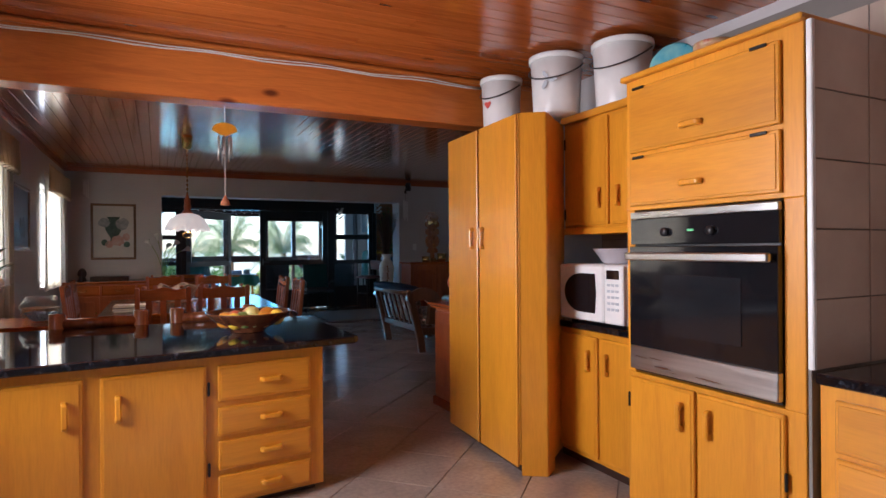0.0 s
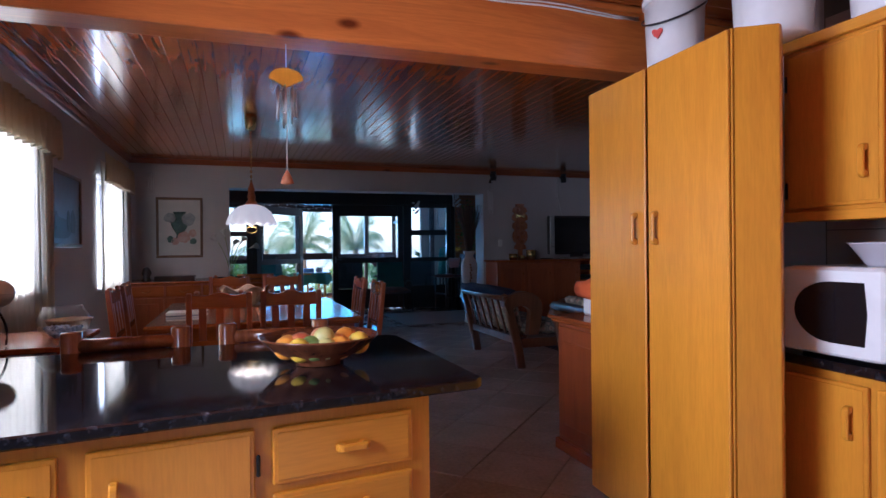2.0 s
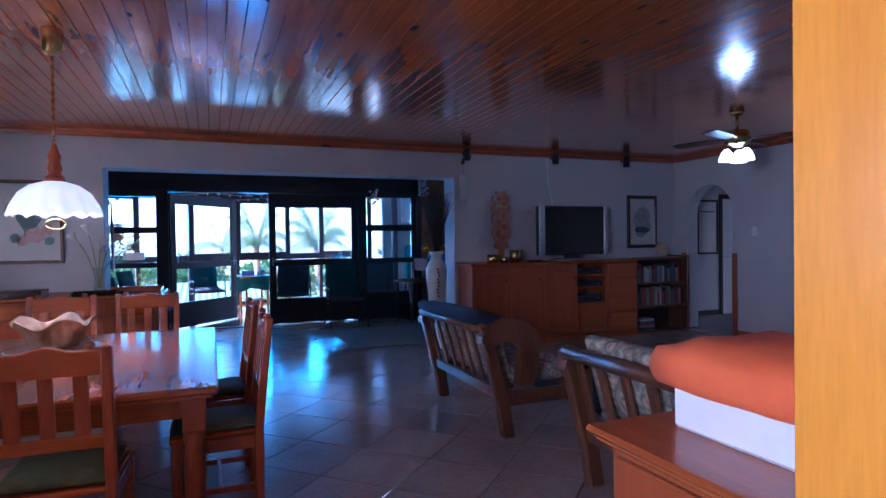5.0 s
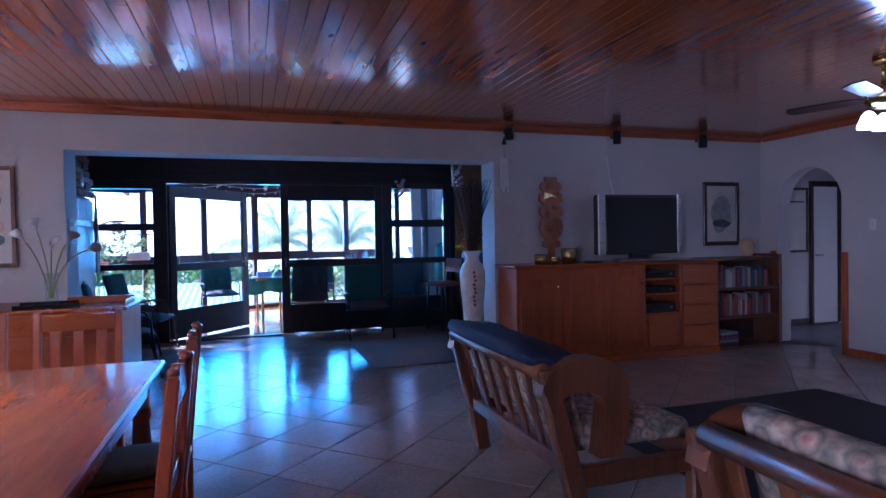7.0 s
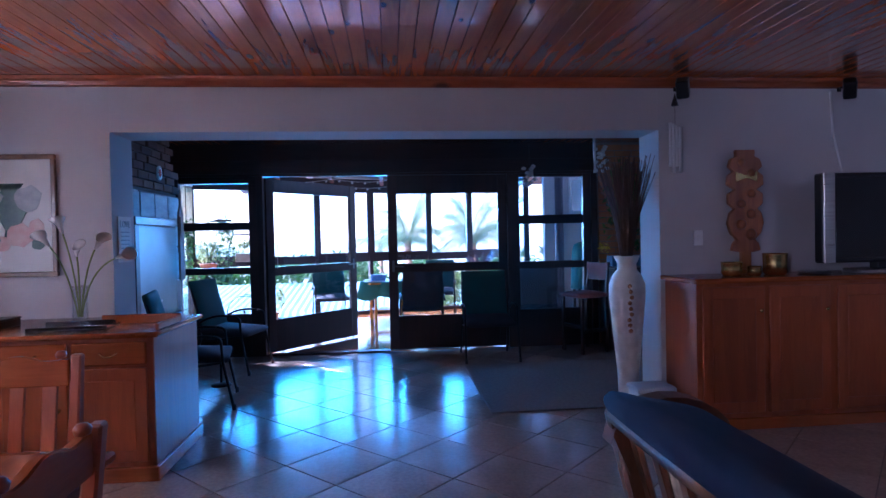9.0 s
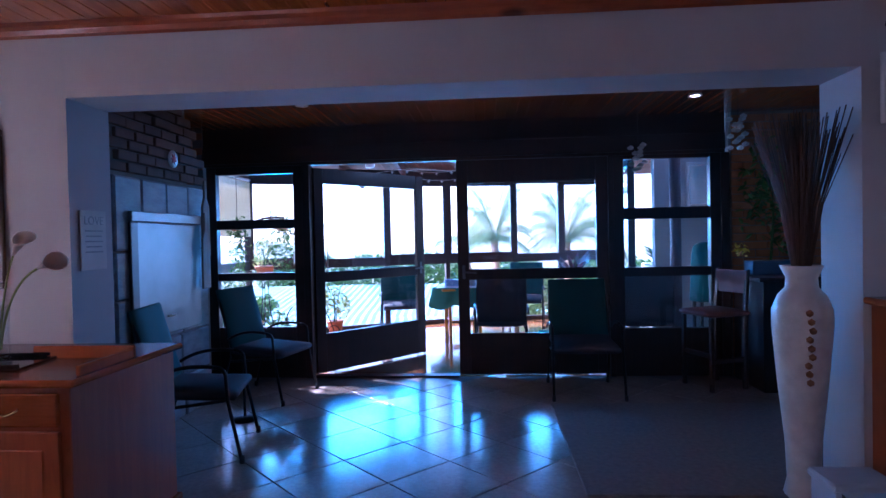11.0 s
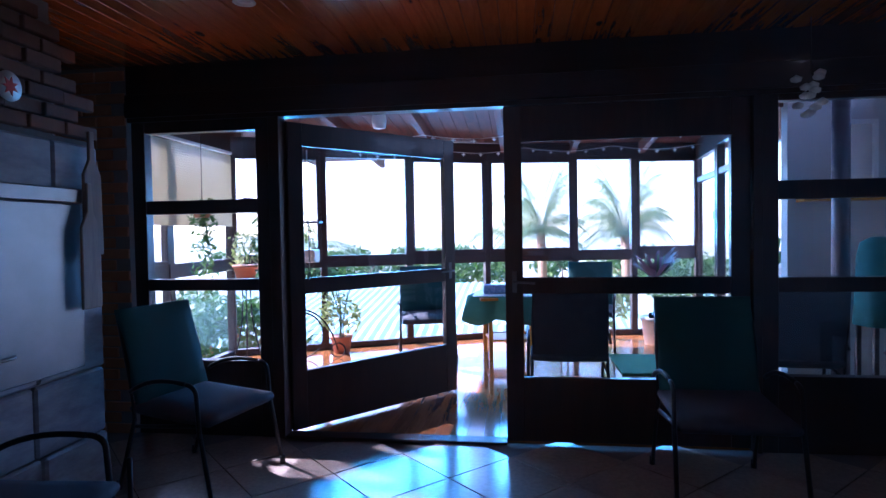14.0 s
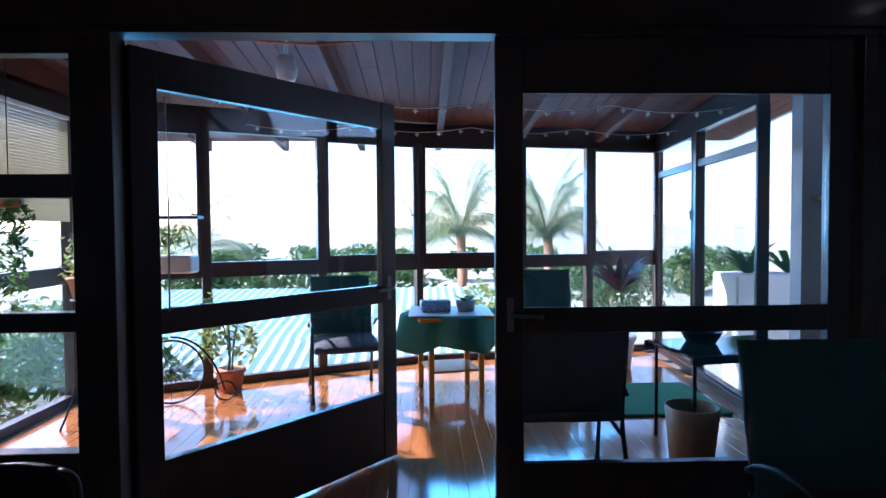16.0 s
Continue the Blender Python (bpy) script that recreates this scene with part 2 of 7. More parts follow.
WTILE = mottled("wall_tile", (0.46, 0.36, 0.29), (0.55, 0.45, 0.37), 3.0, 0.2, 0, 0, 0.08, 50.0)
SHADE = glow("frosted_shade", (1, 0.93, 0.82), 0.14)
FANLAMP = glow("lit_lamp_glass", (0.75, 0.92, 1), 1.3)
SPOT = glow("lit_downlight", (1, 0.95, 0.85), 4.0)
LEAF = leaf_mat("leaf_green", (0.03, 0.09, 0.02), (0.10, 0.20, 0.04))
LEAFY = leaf_mat("leaf_pale", (0.16, 0.22, 0.05), (0.40, 0.42, 0.14))
LEAFD = leaf_mat("leaf_dark", (0.05, 0.015, 0.03), (0.10, 0.04, 0.06))
PALM = leaf_mat("palm_green", (0.12, 0.19, 0.08), (0.26, 0.34, 0.16))
TERRA = mottled("terracotta", (0.42, 0.14, 0.06), (0.52, 0.2, 0.09), 8.0, 0.8)
TURQ = mottled("turquoise_roof", (0.26, 0.46, 0.44), (0.34, 0.55, 0.52), 2.0, 0.5, 0, 0, 0.1)
ORANGE = mottled("orange_cloth", (0.62, 0.10, 0.015), (0.75, 0.15, 0.03), 5.0, 0.9, 0, 0, 0.4, 200.0)
DSTEEL = mottled("dull_steel", (0.16, 0.17, 0.18), (0.24, 0.25, 0.26), 3.0, 0.38, 1.0, 0, 0.1, 200.0)

# ---- shape helpers ----


def cut(bm, width, segments=1):
    if width:
        bmesh.ops.bevel(bm, geom=list(bm.edges), offset=width, segments=segments, affect="EDGES", clamp_overlap=True)
    return bm


def box(w, d, h, at=(0, 0, 0), bevel=0.004, m=None, segments=1):
    """A box of that size, its base's centre at the place given."""
    bm = bmesh.new()
    bmesh.ops.create_cube(bm, size=1, matrix=Matrix.Diagonal((w, d, h, 1)))
    cut(bm, min(bevel, min(w, d, h) * 0.45), segments)
    bmesh.ops.transform(bm, matrix=Matrix.Translation((at[0], at[1], at[2] + h / 2)) @ (m or Matrix()), verts=bm.verts)
    return bm


def span(x0, x1, y0, y1, z0, z1, bevel=0.004):
    return box(x1 - x0, y1 - y0, z1 - z0, ((x0 + x1) / 2, (y0 + y1) / 2, z0), bevel)


def lathe(profile, at=(0, 0, 0), seg=28, wave=None):
    """A turned body from (radius, height) pairs."""
    bm = bmesh.new()
    rings = []
    for r, z in profile:
        ring = []
        for i in range(seg):
            a = 2 * math.pi * i / seg
            dr, dz = wave(a, z) if wave else (0, 0)
            ring.append(bm.verts.new((at[0] + (r + dr) * math.cos(a), at[1] + (r + dr) * math.sin(a), at[2] + z + dz)))
        rings.append(ring)
    for a, b in zip(rings, rings[1:]):
        for i in range(seg):
            bm.faces.new((a[i], a[(i + 1) % seg], b[(i + 1) % seg], b[i]))
    for ring, turn in ((rings[0], -1), (rings[-1], 1)):
        if profile[0 if turn < 0 else -1][0] > 0.001:
            bm.faces.new(ring[::turn])
    bmesh.ops.remove_doubles(bm, verts=bm.verts, dist=1e-5)
    smooth(bm)
    return bm


def smooth(bm):
    for f in bm.faces:
        f.smooth = True
    return bm


def tube(points, r, seg=8, r_end=None):
    """A round bar bent along the points."""
    bm = bmesh.new()
    pts = [Vector(p) for p in points]
    rings = []
    for i, p in enumerate(pts):
        d = (pts[min(i + 1, len(pts) - 1)] - pts[max(i - 1, 0)]).normalized()
        q = d.to_track_quat("Z", "Y")
        k = i / max(1, len(pts) - 1)
        rr = r if r_end is None else r + (r_end - r) * k
        rings.append([bm.verts.new(p + q @ Vector((rr * math.cos(2 * math.pi * j / seg), rr * math.sin(2 * math.pi * j / seg), 0))) for j in range(seg)])
    for a, b in zip(rings, rings[1:]):
        for j in range(seg):
            bm.faces.new((a[j], a[(j + 1) % seg], b[(j + 1) % seg], b[j]))
    bm.faces.new(rings[0][::-1])
    bm.faces.new(rings[-1])
    return smooth(bm)


def arc(p0, p1, p2, n=8):
    """Points of a bend from p0 to p2, drawn towards p1."""
    a, b, c = Vector(p0), Vector(p1), Vector(p2)
    return [(1 - t) ** 2 * a + 2 * t * (1 - t) * b + t * t * c for t in (i / n for i in range(n + 1))]


def prism(poly, z0, z1, bevel=0.004):
    bm = bmesh.new()
    low = [bm.verts.new((x, y, z0)) for x, y in poly]
    high = [bm.verts.new((x, y, z1)) for x, y in poly]
    n = len(poly)
    bm.faces.new(low[::-1])
    bm.faces.new(high)
    for i in range(n):
        bm.faces.new((low[i], low[(i + 1) % n], high[(i + 1) % n], high[i]))
    bmesh.ops.recalc_face_normals(bm, faces=bm.faces)
    return cut(bm, bevel)


def profile_y(poly, y0, y1, bevel=0.004):
    """A shape given as (x, z) pairs, drawn out along y."""
    bm = prism(poly, y0, y1, bevel)
    bmesh.ops.transform(bm, matrix=Matrix(((1, 0, 0, 0), (0, 0, 1, 0), (0, 1, 0, 0), (0, 0, 0, 1))), verts=bm.verts)
    bmesh.ops.reverse_faces(bm, faces=bm.faces)
    return bm


def pillow(w, d, h, at=(0, 0, 0), m=None):
    """A stuffed cushion: a box with softened, swollen faces."""
    bm = bmesh.new()
    bmesh.ops.create_cube(bm, size=1)
    bmesh.ops.subdivide_edges(bm, edges=list(bm.edges), cuts=5, use_grid_fill=True)
    for v in bm.verts:
        x, y, z = v.co * 2
        e = max(abs(x), abs(y))
        k = 1 - 0.45 * e ** 4
        s = 1 - 0.06 * abs(z) ** 2
        v.co = Vector((x / 2 * w * s, y / 2 * d * s, z / 2 * h * k * (1 + 0.12 * noise.noise(Vector((x * 2, y * 2, z + w))))))
    bmesh.ops.transform(bm, matrix=Matrix.Translation((at[0], at[1], at[2] + h / 2)) @ (m or Matrix()), verts=bm.verts)
    return smooth(bm)


def joined(*parts):
    out = bmesh.new()
    for bm in parts:
        me = bpy.data.meshes.new("tmp")
        bm.to_mesh(me)
        bm.free()
        out.from_mesh(me)
        bpy.data.meshes.remove(me)
    return out


def moved(bm, m):
    bmesh.ops.transform(bm, matrix=m, verts=bm.verts)
    return bm


def part(name, bm, material, parent=None, label=""):
    me = bpy.data.meshes.new(name)
    bm.to_mesh(me)
    bm.free()
    me.materials.append(material)
    ob = new(name, me)
    ob.parent = parent
    return tagged(ob, label)


def thing(name, label, category, at=(0, 0, 0), turn=0, group=""):
    ob = new(name)
    ob.empty_display_size = 0.1
    ob.matrix_basis = pose(*at, 0, 0, turn)
    return tagged(ob, label, category, group)


def solid(name, bm, material, label, category, at=(0, 0, 0), turn=0, group=""):
    ob = part(name, bm, material)
    ob.matrix_basis = pose(*at, 0, 0, turn)
    return tagged(ob, label, category, group)


def setting(name, bm, material, label=""):
    return tagged(part(name, bm, material), label, "", "", "structure")


def pane(bm, parent, name="pane"):
    ob = part(name, bm, GLASS, parent)
    ob.visible_shadow = False
    return ob


# ---- the plan ----
LEFT, RIGHT, FAR, BACK = -1.25, 7.95, 10.44, -2.1
KWALL, CEIL_Z, BAY, GLZ = 2.85, 2.62, 10.80, 13.40

# ---- the large structure ----


def along_x(bm):
    """Turns a prism over (y, z) into a wall drawn out along x."""
    return moved(bm, Matrix(((0, 0, 1, 0), (1, 0, 0, 0), (0, 1, 0, 0), (0, 0, 0, 1))))


def wall_with_holes(a0, a1, z1, holes, t0, t1, axis):
    """A wall from a0 to a1 with square openings (a, b, low, high); t0, t1 its two faces."""
    bms, cur = [], a0

    def slab(a, b, z0, zz):
        if b - a > 0.001 and zz - z0 > 0.001:
            bms.append(span(t0, t1, a, b, z0, zz, 0) if axis == "y" else span(a, b, t0, t1, z0, zz, 0))

    for a, b, lo, hi in holes:
        slab(cur, a, 0, z1)
        slab(a, b, 0, lo)
        slab(a, b, hi, z1)
        cur = b
    slab(cur, a1, 0, z1)
    return joined(*bms)


setting("wall_west", wall_with_holes(-2.1, 10.44, 2.7, [(1.7, 2.95, 1.05, 2.15), (4.75, 6.2, 1.05, 2.1), (8.4, 9.55, 0.9, 2.15)], -1.45, LEFT, "y"), WALL, "pale grey painted plaster wall")
setting("wall_north", wall_with_holes(-1.45, 8.15, 2.7, [(0.075, 4.19, 0, 2.222)], FAR, BAY, "x"), WALL, "pale grey painted wall with a wide opening")
setting("wall_south", wall_with_holes(-1.45, 2.95, 2.7, [], BACK - 0.2, BACK, "x"), WALL)
arch = [(9.75 + 0.42 * math.cos(math.pi * (1 - k / 14)), 1.73 + 0.42 * math.sin(math.pi * (1 - k / 14))) for k in range(15)]
setting("wall_east", joined(along_x(prism([(9.33, 0), *arch, (10.17, 0), (10.44, 0), (10.44, 2.7), (8.9, 2.7), (8.9, 0)], RIGHT, RIGHT + 0.2, 0)),
                            span(RIGHT, RIGHT + 0.2, 3.9, 8.9, 0, 2.7, 0)), WALL, "pale grey wall with an arched opening")
setting("wall_kitchen", span(KWALL, KWALL + 0.15, -2.1, 4.05, 0, 2.7, 0), WALL)
setting("wall_living", span(KWALL + 0.15, 7.95, 3.9, 4.05, 0, 2.7, 0), WALL)
setting("wall_passage", joined(span(10.2, 10.3, 8.3, 11.6, 0, 2.7, 0), span(8.15, 10.2, 8.3, 8.4, 0, 2.7, 0), span(8.15, 10.2, 11.1, 11.5, 0, 2.7, 0)), WALL)
setting("ceiling_passage", span(8.15, 10.2, 8.4, 11.4, 2.5, 2.6, 0), WHITE)
setting("wall_bay_west", span(-1.35, -1.15, BAY, GLZ + 0.06, 0, 2.7, 0), WALL)
setting("wall_bay_east", span(6.0, 6.15, BAY, GLZ + 0.06, 0, 2.7, 0), WALL)


def boards(x0, x1, y0, y1, z, width, axis="y", lengths=3.6):
    """Tongued ceiling boards with open V joints, butted end to end, in one mesh."""
    rng = random.Random(5)
    verts, faces = [], []
    a0, a1, b0, b1 = (x0, x1, y0, y1) if axis == "y" else (y0, y1, x0, x1)
    a = a0
    while a < a1 - 0.001:
        e = min(a + width, a1)
        b = b0 - rng.random() * lengths
        while b < b1:
            f = b + lengths
            lo, hi = max(b, b0), min(f - 0.002, b1)
            if hi > lo + 0.01:
                g, s = 0.004, rng.uniform(0, 0.0012)
                ring = [(a, z + 0.007 + s), (a + g, z + s), (e - g, z + s), (e, z + 0.007 + s), (e, z + 0.02), (a, z + 0.02)]
                k = len(verts)
                for bb in (lo, hi):
                    verts += [(p, bb, q) if axis == "y" else (bb, p, q) for p, q in ring]
                for i in range(6):
                    quad = (k + i, k + (i + 1) % 6, k + 6 + (i + 1) % 6, k + 6 + i)
                    faces.append(quad[::-1] if axis == "y" else quad)
                faces.append(tuple(k + i for i in range(6)))
                faces.append(tuple(k + 11 - i for i in range(6)))
            b = f
        a = e
    me = bpy.data.meshes.new("boards")
    me.from_pydata(verts, [], faces)
    bm = bmesh.new()
    bm.from_mesh(me)
    bpy.data.meshes.remove(me)
    bmesh.ops.recalc_face_normals(bm, faces=bm.faces)
    return bm


CEIL_X = wood("varnished_pine_cross", (0.50, 0.135, 0.022), (0.30, 0.065, 0.012), "x", 0.2, 0.7, 5.0)
setting("ceiling", boards(LEFT, RIGHT, 3.8, FAR, CEIL_Z, 0.1), CEIL, "varnished red-brown pine board ceiling")
setting("ceiling_kitchen", boards(LEFT, KWALL, BACK, 3.75, 2.565, 0.1, "x"), CEIL_X, "varnished pine board ceiling over the kitchen")
setting("ceiling_bay", boards(-1.15, 6.0, BAY, GLZ, 2.60, 0.1), CEIL, "varnished pine board ceiling of the bay")
setting("roof_slab", joined(span(-1.45, 8.15, 3.95, 10.92, 2.645, 2.8, 0), span(-1.45, 2.95, -2.3, 3.95, 2.645, 2.8, 0), span(-1.35, 6.15, 10.92, 13.45, 2.65, 2.8, 0)), WHITE)
setting("beam", span(LEFT, KWALL, 3.75, 3.93, 2.225, 2.62, 0.006), BEAM, "varnished knotty pine ceiling beam")
TRIMW = wood("cornice_pine", (0.36, 0.085, 0.018), (0.22, 0.045, 0.010), "x", 0.3, 0.4, 3.0)
cornice = [(0, 0), (0.055, 0), (0.05, -0.02), (0.03, -0.035), (0.02, -0.06), (0, -0.07)]
setting("trim_north", moved(prism([(-a, b) for a, b in cornice], LEFT, RIGHT, 0), Matrix(((0, 0, 1, 0), (1, 0, 0, FAR), (0, 1, 0, CEIL_Z - 0.002), (0, 0, 0, 1)))), TRIMW, "red-brown pine cornice")
setting("trim_west", moved(prism(cornice, 3.93, FAR - 0.06, 0), Matrix(((1, 0, 0, LEFT), (0, 0, 1, 0), (0, 1, 0, CEIL_Z - 0.002), (0, 0, 0, 1)))), TRIMW, "red-brown pine cornice")
setting("trim_east", moved(prism([(-a, b) for a, b in cornice], 4.05, FAR - 0.06, 0), Matrix(((1, 0, 0, RIGHT), (0, 0, 1, 0), (0, 1, 0, CEIL_Z - 0.002), (0, 0, 0, 1)))), TRIMW, "red-brown pine cornice")
setting("baseboard", joined(span(LEFT, LEFT + 0.015, 4.4, 9.6, 0, 0.08), span(4.3, RIGHT, FAR - 0.015, FAR, 0, 0.08), span(RIGHT - 0.015, RIGHT, 4.1, 9.3, 0, 0.08)), PINE)

# the bay's brick ends beside the glazing
setting("glazing_header", joined(span(-0.60, 4.70, GLZ - 0.05, GLZ + 0.05, 2.21, 2.62, 0), span(-0.60, 4.70, GLZ - 0.07, GLZ - 0.05, 2.24, 2.40, 0.003)), DARKX, "dark-stained timber header above the glazing")


def brick_wall(name, label, x0, x1, z0, z1, m, material, back):
    """Real bricks, proud of a mortar bed, in a stretcher bond over a face; x along it, z up, and -y out of it."""
    wall = setting(name, moved(span(x0, x1, 0.0, back, z0, z1, 0), m), MORTAR, label)
    me = bpy.data.meshes.new("brick")
    bm = box(0.215, 0.02, 0.068, (0, -0.004, 0), 0.004)
    bm.to_mesh(me)
    bm.free()
    half = bpy.data.meshes.new("brick")
    bm = box(0.10, 0.02, 0.068, (0, -0.004, 0), 0.004)
    bm.to_mesh(half)
    bm.free()
    me.materials.append(material)
    half.materials.append(material)
    rng = random.Random(len(name))
    row, z = 0, z0 + 0.005
    while z + 0.068 < z1:
        x = x0 + (0.003 if row % 2 else 0.11)
        if not row % 2:
            ob = new("brick", half)
            ob.parent = wall
            ob.matrix_basis = m @ pose(x0 + 0.053, rng.uniform(-0.004, 0.003), z)
        while x + 0.215 < x1 + 0.01:
            ob = new("brick", me)
            ob.parent = wall
            ob.matrix_basis = m @ pose(x + 0.1075, rng.uniform(-0.005, 0.003), z)
            x += 0.225
        row, z = row + 1, z + 0.078
    return wall


# ---- windows and doors ----


def stile_set(parent, x0, x1, z0, z1, side, bars, depth, material, y=0.0, name="rail"):
    """Two stiles and the rails (low, high) between them; panes fill what is left."""
    part("stile", span(x0, x0 + side, y - depth / 2, y + depth / 2, z0, z1, 0.003), material, parent)
    part("stile", span(x1 - side, x1, y - depth / 2, y + depth / 2, z0, z1, 0.003), material, parent)
    for lo, hi in bars:
        part(name, span(x0 + side, x1 - side, y - depth / 2 + 0.003, y + depth / 2 - 0.003, lo, hi, 0.003), material, parent)
    for (a, b), (c, d) in zip(bars, bars[1:]):
        pane(span(x0 + side, x1 - side, y - 0.003, y + 0.003, b, c, 0), parent)


def lever(parent, x, z, y, way):
    """A lever handle on a back plate."""
    part("handle", joined(box(0.03, 0.006, 0.14, (x, y, z - 0.07), 0.002), tube([(x, y, z), (x, y - 0.045, z)], 0.009),
                          tube(arc((x, y - 0.045, z), (x + way * 0.06, y - 0.05, z), (x + way * 0.13, y - 0.045, z - 0.006)), 0.008)), DSTEEL, parent, "steel lever handle")


w1 = tagged(new("window_1"), "dark timber sidelight with three panes", "", "", "structure")
w1.location = (0, GLZ, 0)
stile_set(w1, -0.57, 0.455, 0, 2.21, 0.10, [(0, 0.53), (1.02, 1.10), (1.56, 1.655), (2.13, 2.21)], 0.08, DARKW)
part("jamb", span(0.455, 0.53, -0.06, 0.06, 0, 2.21, 0.003), DARKW, w1)
w2 = tagged(new("window_2"), "dark timber sidelight with three panes", "", "", "structure")
w2.location = (0, GLZ, 0)
stile_set(w2, 3.62, 4.66, 0, 2.21, 0.10, [(0, 0.478), (1.0, 1.09), (1.57, 1.684), (2.17, 2.21)], 0.08, DARKW)
part("jamb", span(3.567, 3.62, -0.06, 0.06, 0, 2.21, 0.003), DARKW, w2)
part("post", span(4.66, 4.74, -0.06, 0.06, 0, 2.21, 0.003), DARKW, w2)
d1 = tagged(new("door_1"), "dark timber glazed door leaf standing open", "", "", "structure")
d1.matrix_basis = pose(0.535, GLZ + 0.05, 0, 0, 0, 48.8)
stile_set(d1, 0.0, 1.56, 0.02, 2.19, 0.115, [(0.02, 0.43), (0.98, 1.09), (2.03, 2.19)], 0.05, DARKW)
lever(d1, 1.50, 1.07, -0.025, -1)
part("blind_cord", tube([(0.14, -0.04, 2.0), (0.142, -0.045, 1.5), (0.14, -0.04, 1.08)], 0.004, 6), WPLAS, d1, "white blind cord")
d2 = tagged(new("door_2"), "dark timber glazed door leaf, closed", "", "", "structure")
d2.location = (0, GLZ, 0)
stile_set(d2, 2.05, 3.565, 0.02, 2.209, 0.115, [(0.02, 0.44), (0.99, 1.09), (1.985, 2.209)], 0.05, DARKW)
lever(d2, 2.11, 1.07, -0.025, 1)
part("bead", joined(span(2.16, 3.46, -0.034, -0.026, 1.08, 1.10, 0.002), span(2.16, 3.46, -0.034, -0.026, 1.975, 1.99, 0.002)), DARKX, d2)
part("threshold", span(0.53, 2.05, -0.06, 0.06, 0.0, 0.018, 0.004), DARKX, d2)


def window_in_west(name, label, y0, y1, z0, z1, lights):
    w = tagged(new(name), label, "", "", "structure")
    w.matrix_basis = pose(LEFT - 0.12, y0, 0, 0, 0, 90)
    n = y1 - y0
    part("window_frame", joined(span(0, n, -0.03, 0.03, z0, z0 + 0.05), span(0, n, -0.03, 0.03, z1 - 0.05, z1), *[span(k * n / lights - (0.0 if k == 0 else 0.025 if k < lights else 0.05), k * n / lights + (0.05 if k == 0 else 0.025 if k < lights else 0), -0.028, 0.028, z0 + 0.05, z1 - 0.05) for k in range(lights + 1)]), WPLAS, w)
    pane(span(0.02, n - 0.02, -0.003, 0.003, z0 + 0.02, z1 - 0.02, 0), w)
    part("window_sill", span(-0.03, n + 0.03, -0.16, -0.03, z0 - 0.03, z0 - 0.002), WHITE, w)
    return w


window_in_west("window_9", "white-framed kitchen window", 1.7, 2.95, 1.05, 2.15, 2)
window_in_west("window_3", "white-framed window behind sheer curtains", 4.75, 6.2, 1.05, 2.1, 2)
window_in_west("window_4", "white-framed window behind sheer curtains", 8.4, 9.55, 0.9, 2.15, 2)


def drape(name, label, y0, y1, z0, z1, x, folds, depth, material, pinch=0.0):
    """Hanging cloth along the west wall, folded in waves."""
    bm = bmesh.new()
    nu, nv = folds * 8, 10
    rows = []
    for j in range(nv + 1):
        v = j / nv
        row = []
        for i in range(nu + 1):
            u = i / nu
            w = math.sin(u * folds * 2 * math.pi + 0.5 * math.sin(v * 3)) * depth * (0.5 + 0.5 * v) + 0.3 * depth * math.sin(u * 17 + v * 2)
            yy = y0 + (y1 - y0) * (u + pinch * (0.5 - u) * math.sin(v * math.pi))
            row.append(bm.verts.new((x + w, yy, z1 + (z0 - z1) * v + 0.008 * math.sin(u * folds * 6.3) * v)))
        rows.append(row)
    for a, b in zip(rows, rows[1:]):
        for i in range(nu):
            bm.faces.new((a[i], a[i + 1], b[i + 1], b[i]))
    ob = solid(name, smooth(bm), material, label, "curtain")
    mod = ob.modifiers.new("thickness", "SOLIDIFY")
    mod.thickness = 0.002
    return ob


drape("sheer_curtain", "cream sheer curtain in front of a bright window", 4.6, 6.25, 0.75, 2.28, LEFT + 0.06, 14, 0.02, CURT)
drape("sheer_curtain", "cream sheer curtain in front of a bright window", 8.3, 9.6, 0.85, 2.28, LEFT + 0.06, 10, 0.02, CURT)
drape("side_curtain", "cream curtain gathered beside the window", 9.62, 9.98, 0.25, 2.3, LEFT + 0.07, 5, 0.035, CURT, 0.3)
drape("side_curtain", "cream curtain gathered beside the window", 6.2, 6.5, 0.25, 2.3, LEFT + 0.07, 5, 0.035, CURT, 0.3)
drape("valance", "cream gathered valance above the window", 4.45, 6.62, 2.04, 2.34, LEFT + 0.12, 16, 0.025, VALANCE)
drape("valance", "cream gathered valance above the window", 8.2, 10.1, 2.06, 2.36, LEFT + 0.12, 14, 0.025, VALANCE)

# ---- sunroom shell ----
P = [Vector((-1.2, 13.5)), Vector((-1.2, 15.95)), Vector((1.70, 17.27)), Vector((4.5, 17.75)), Vector((4.25, 15.2))]


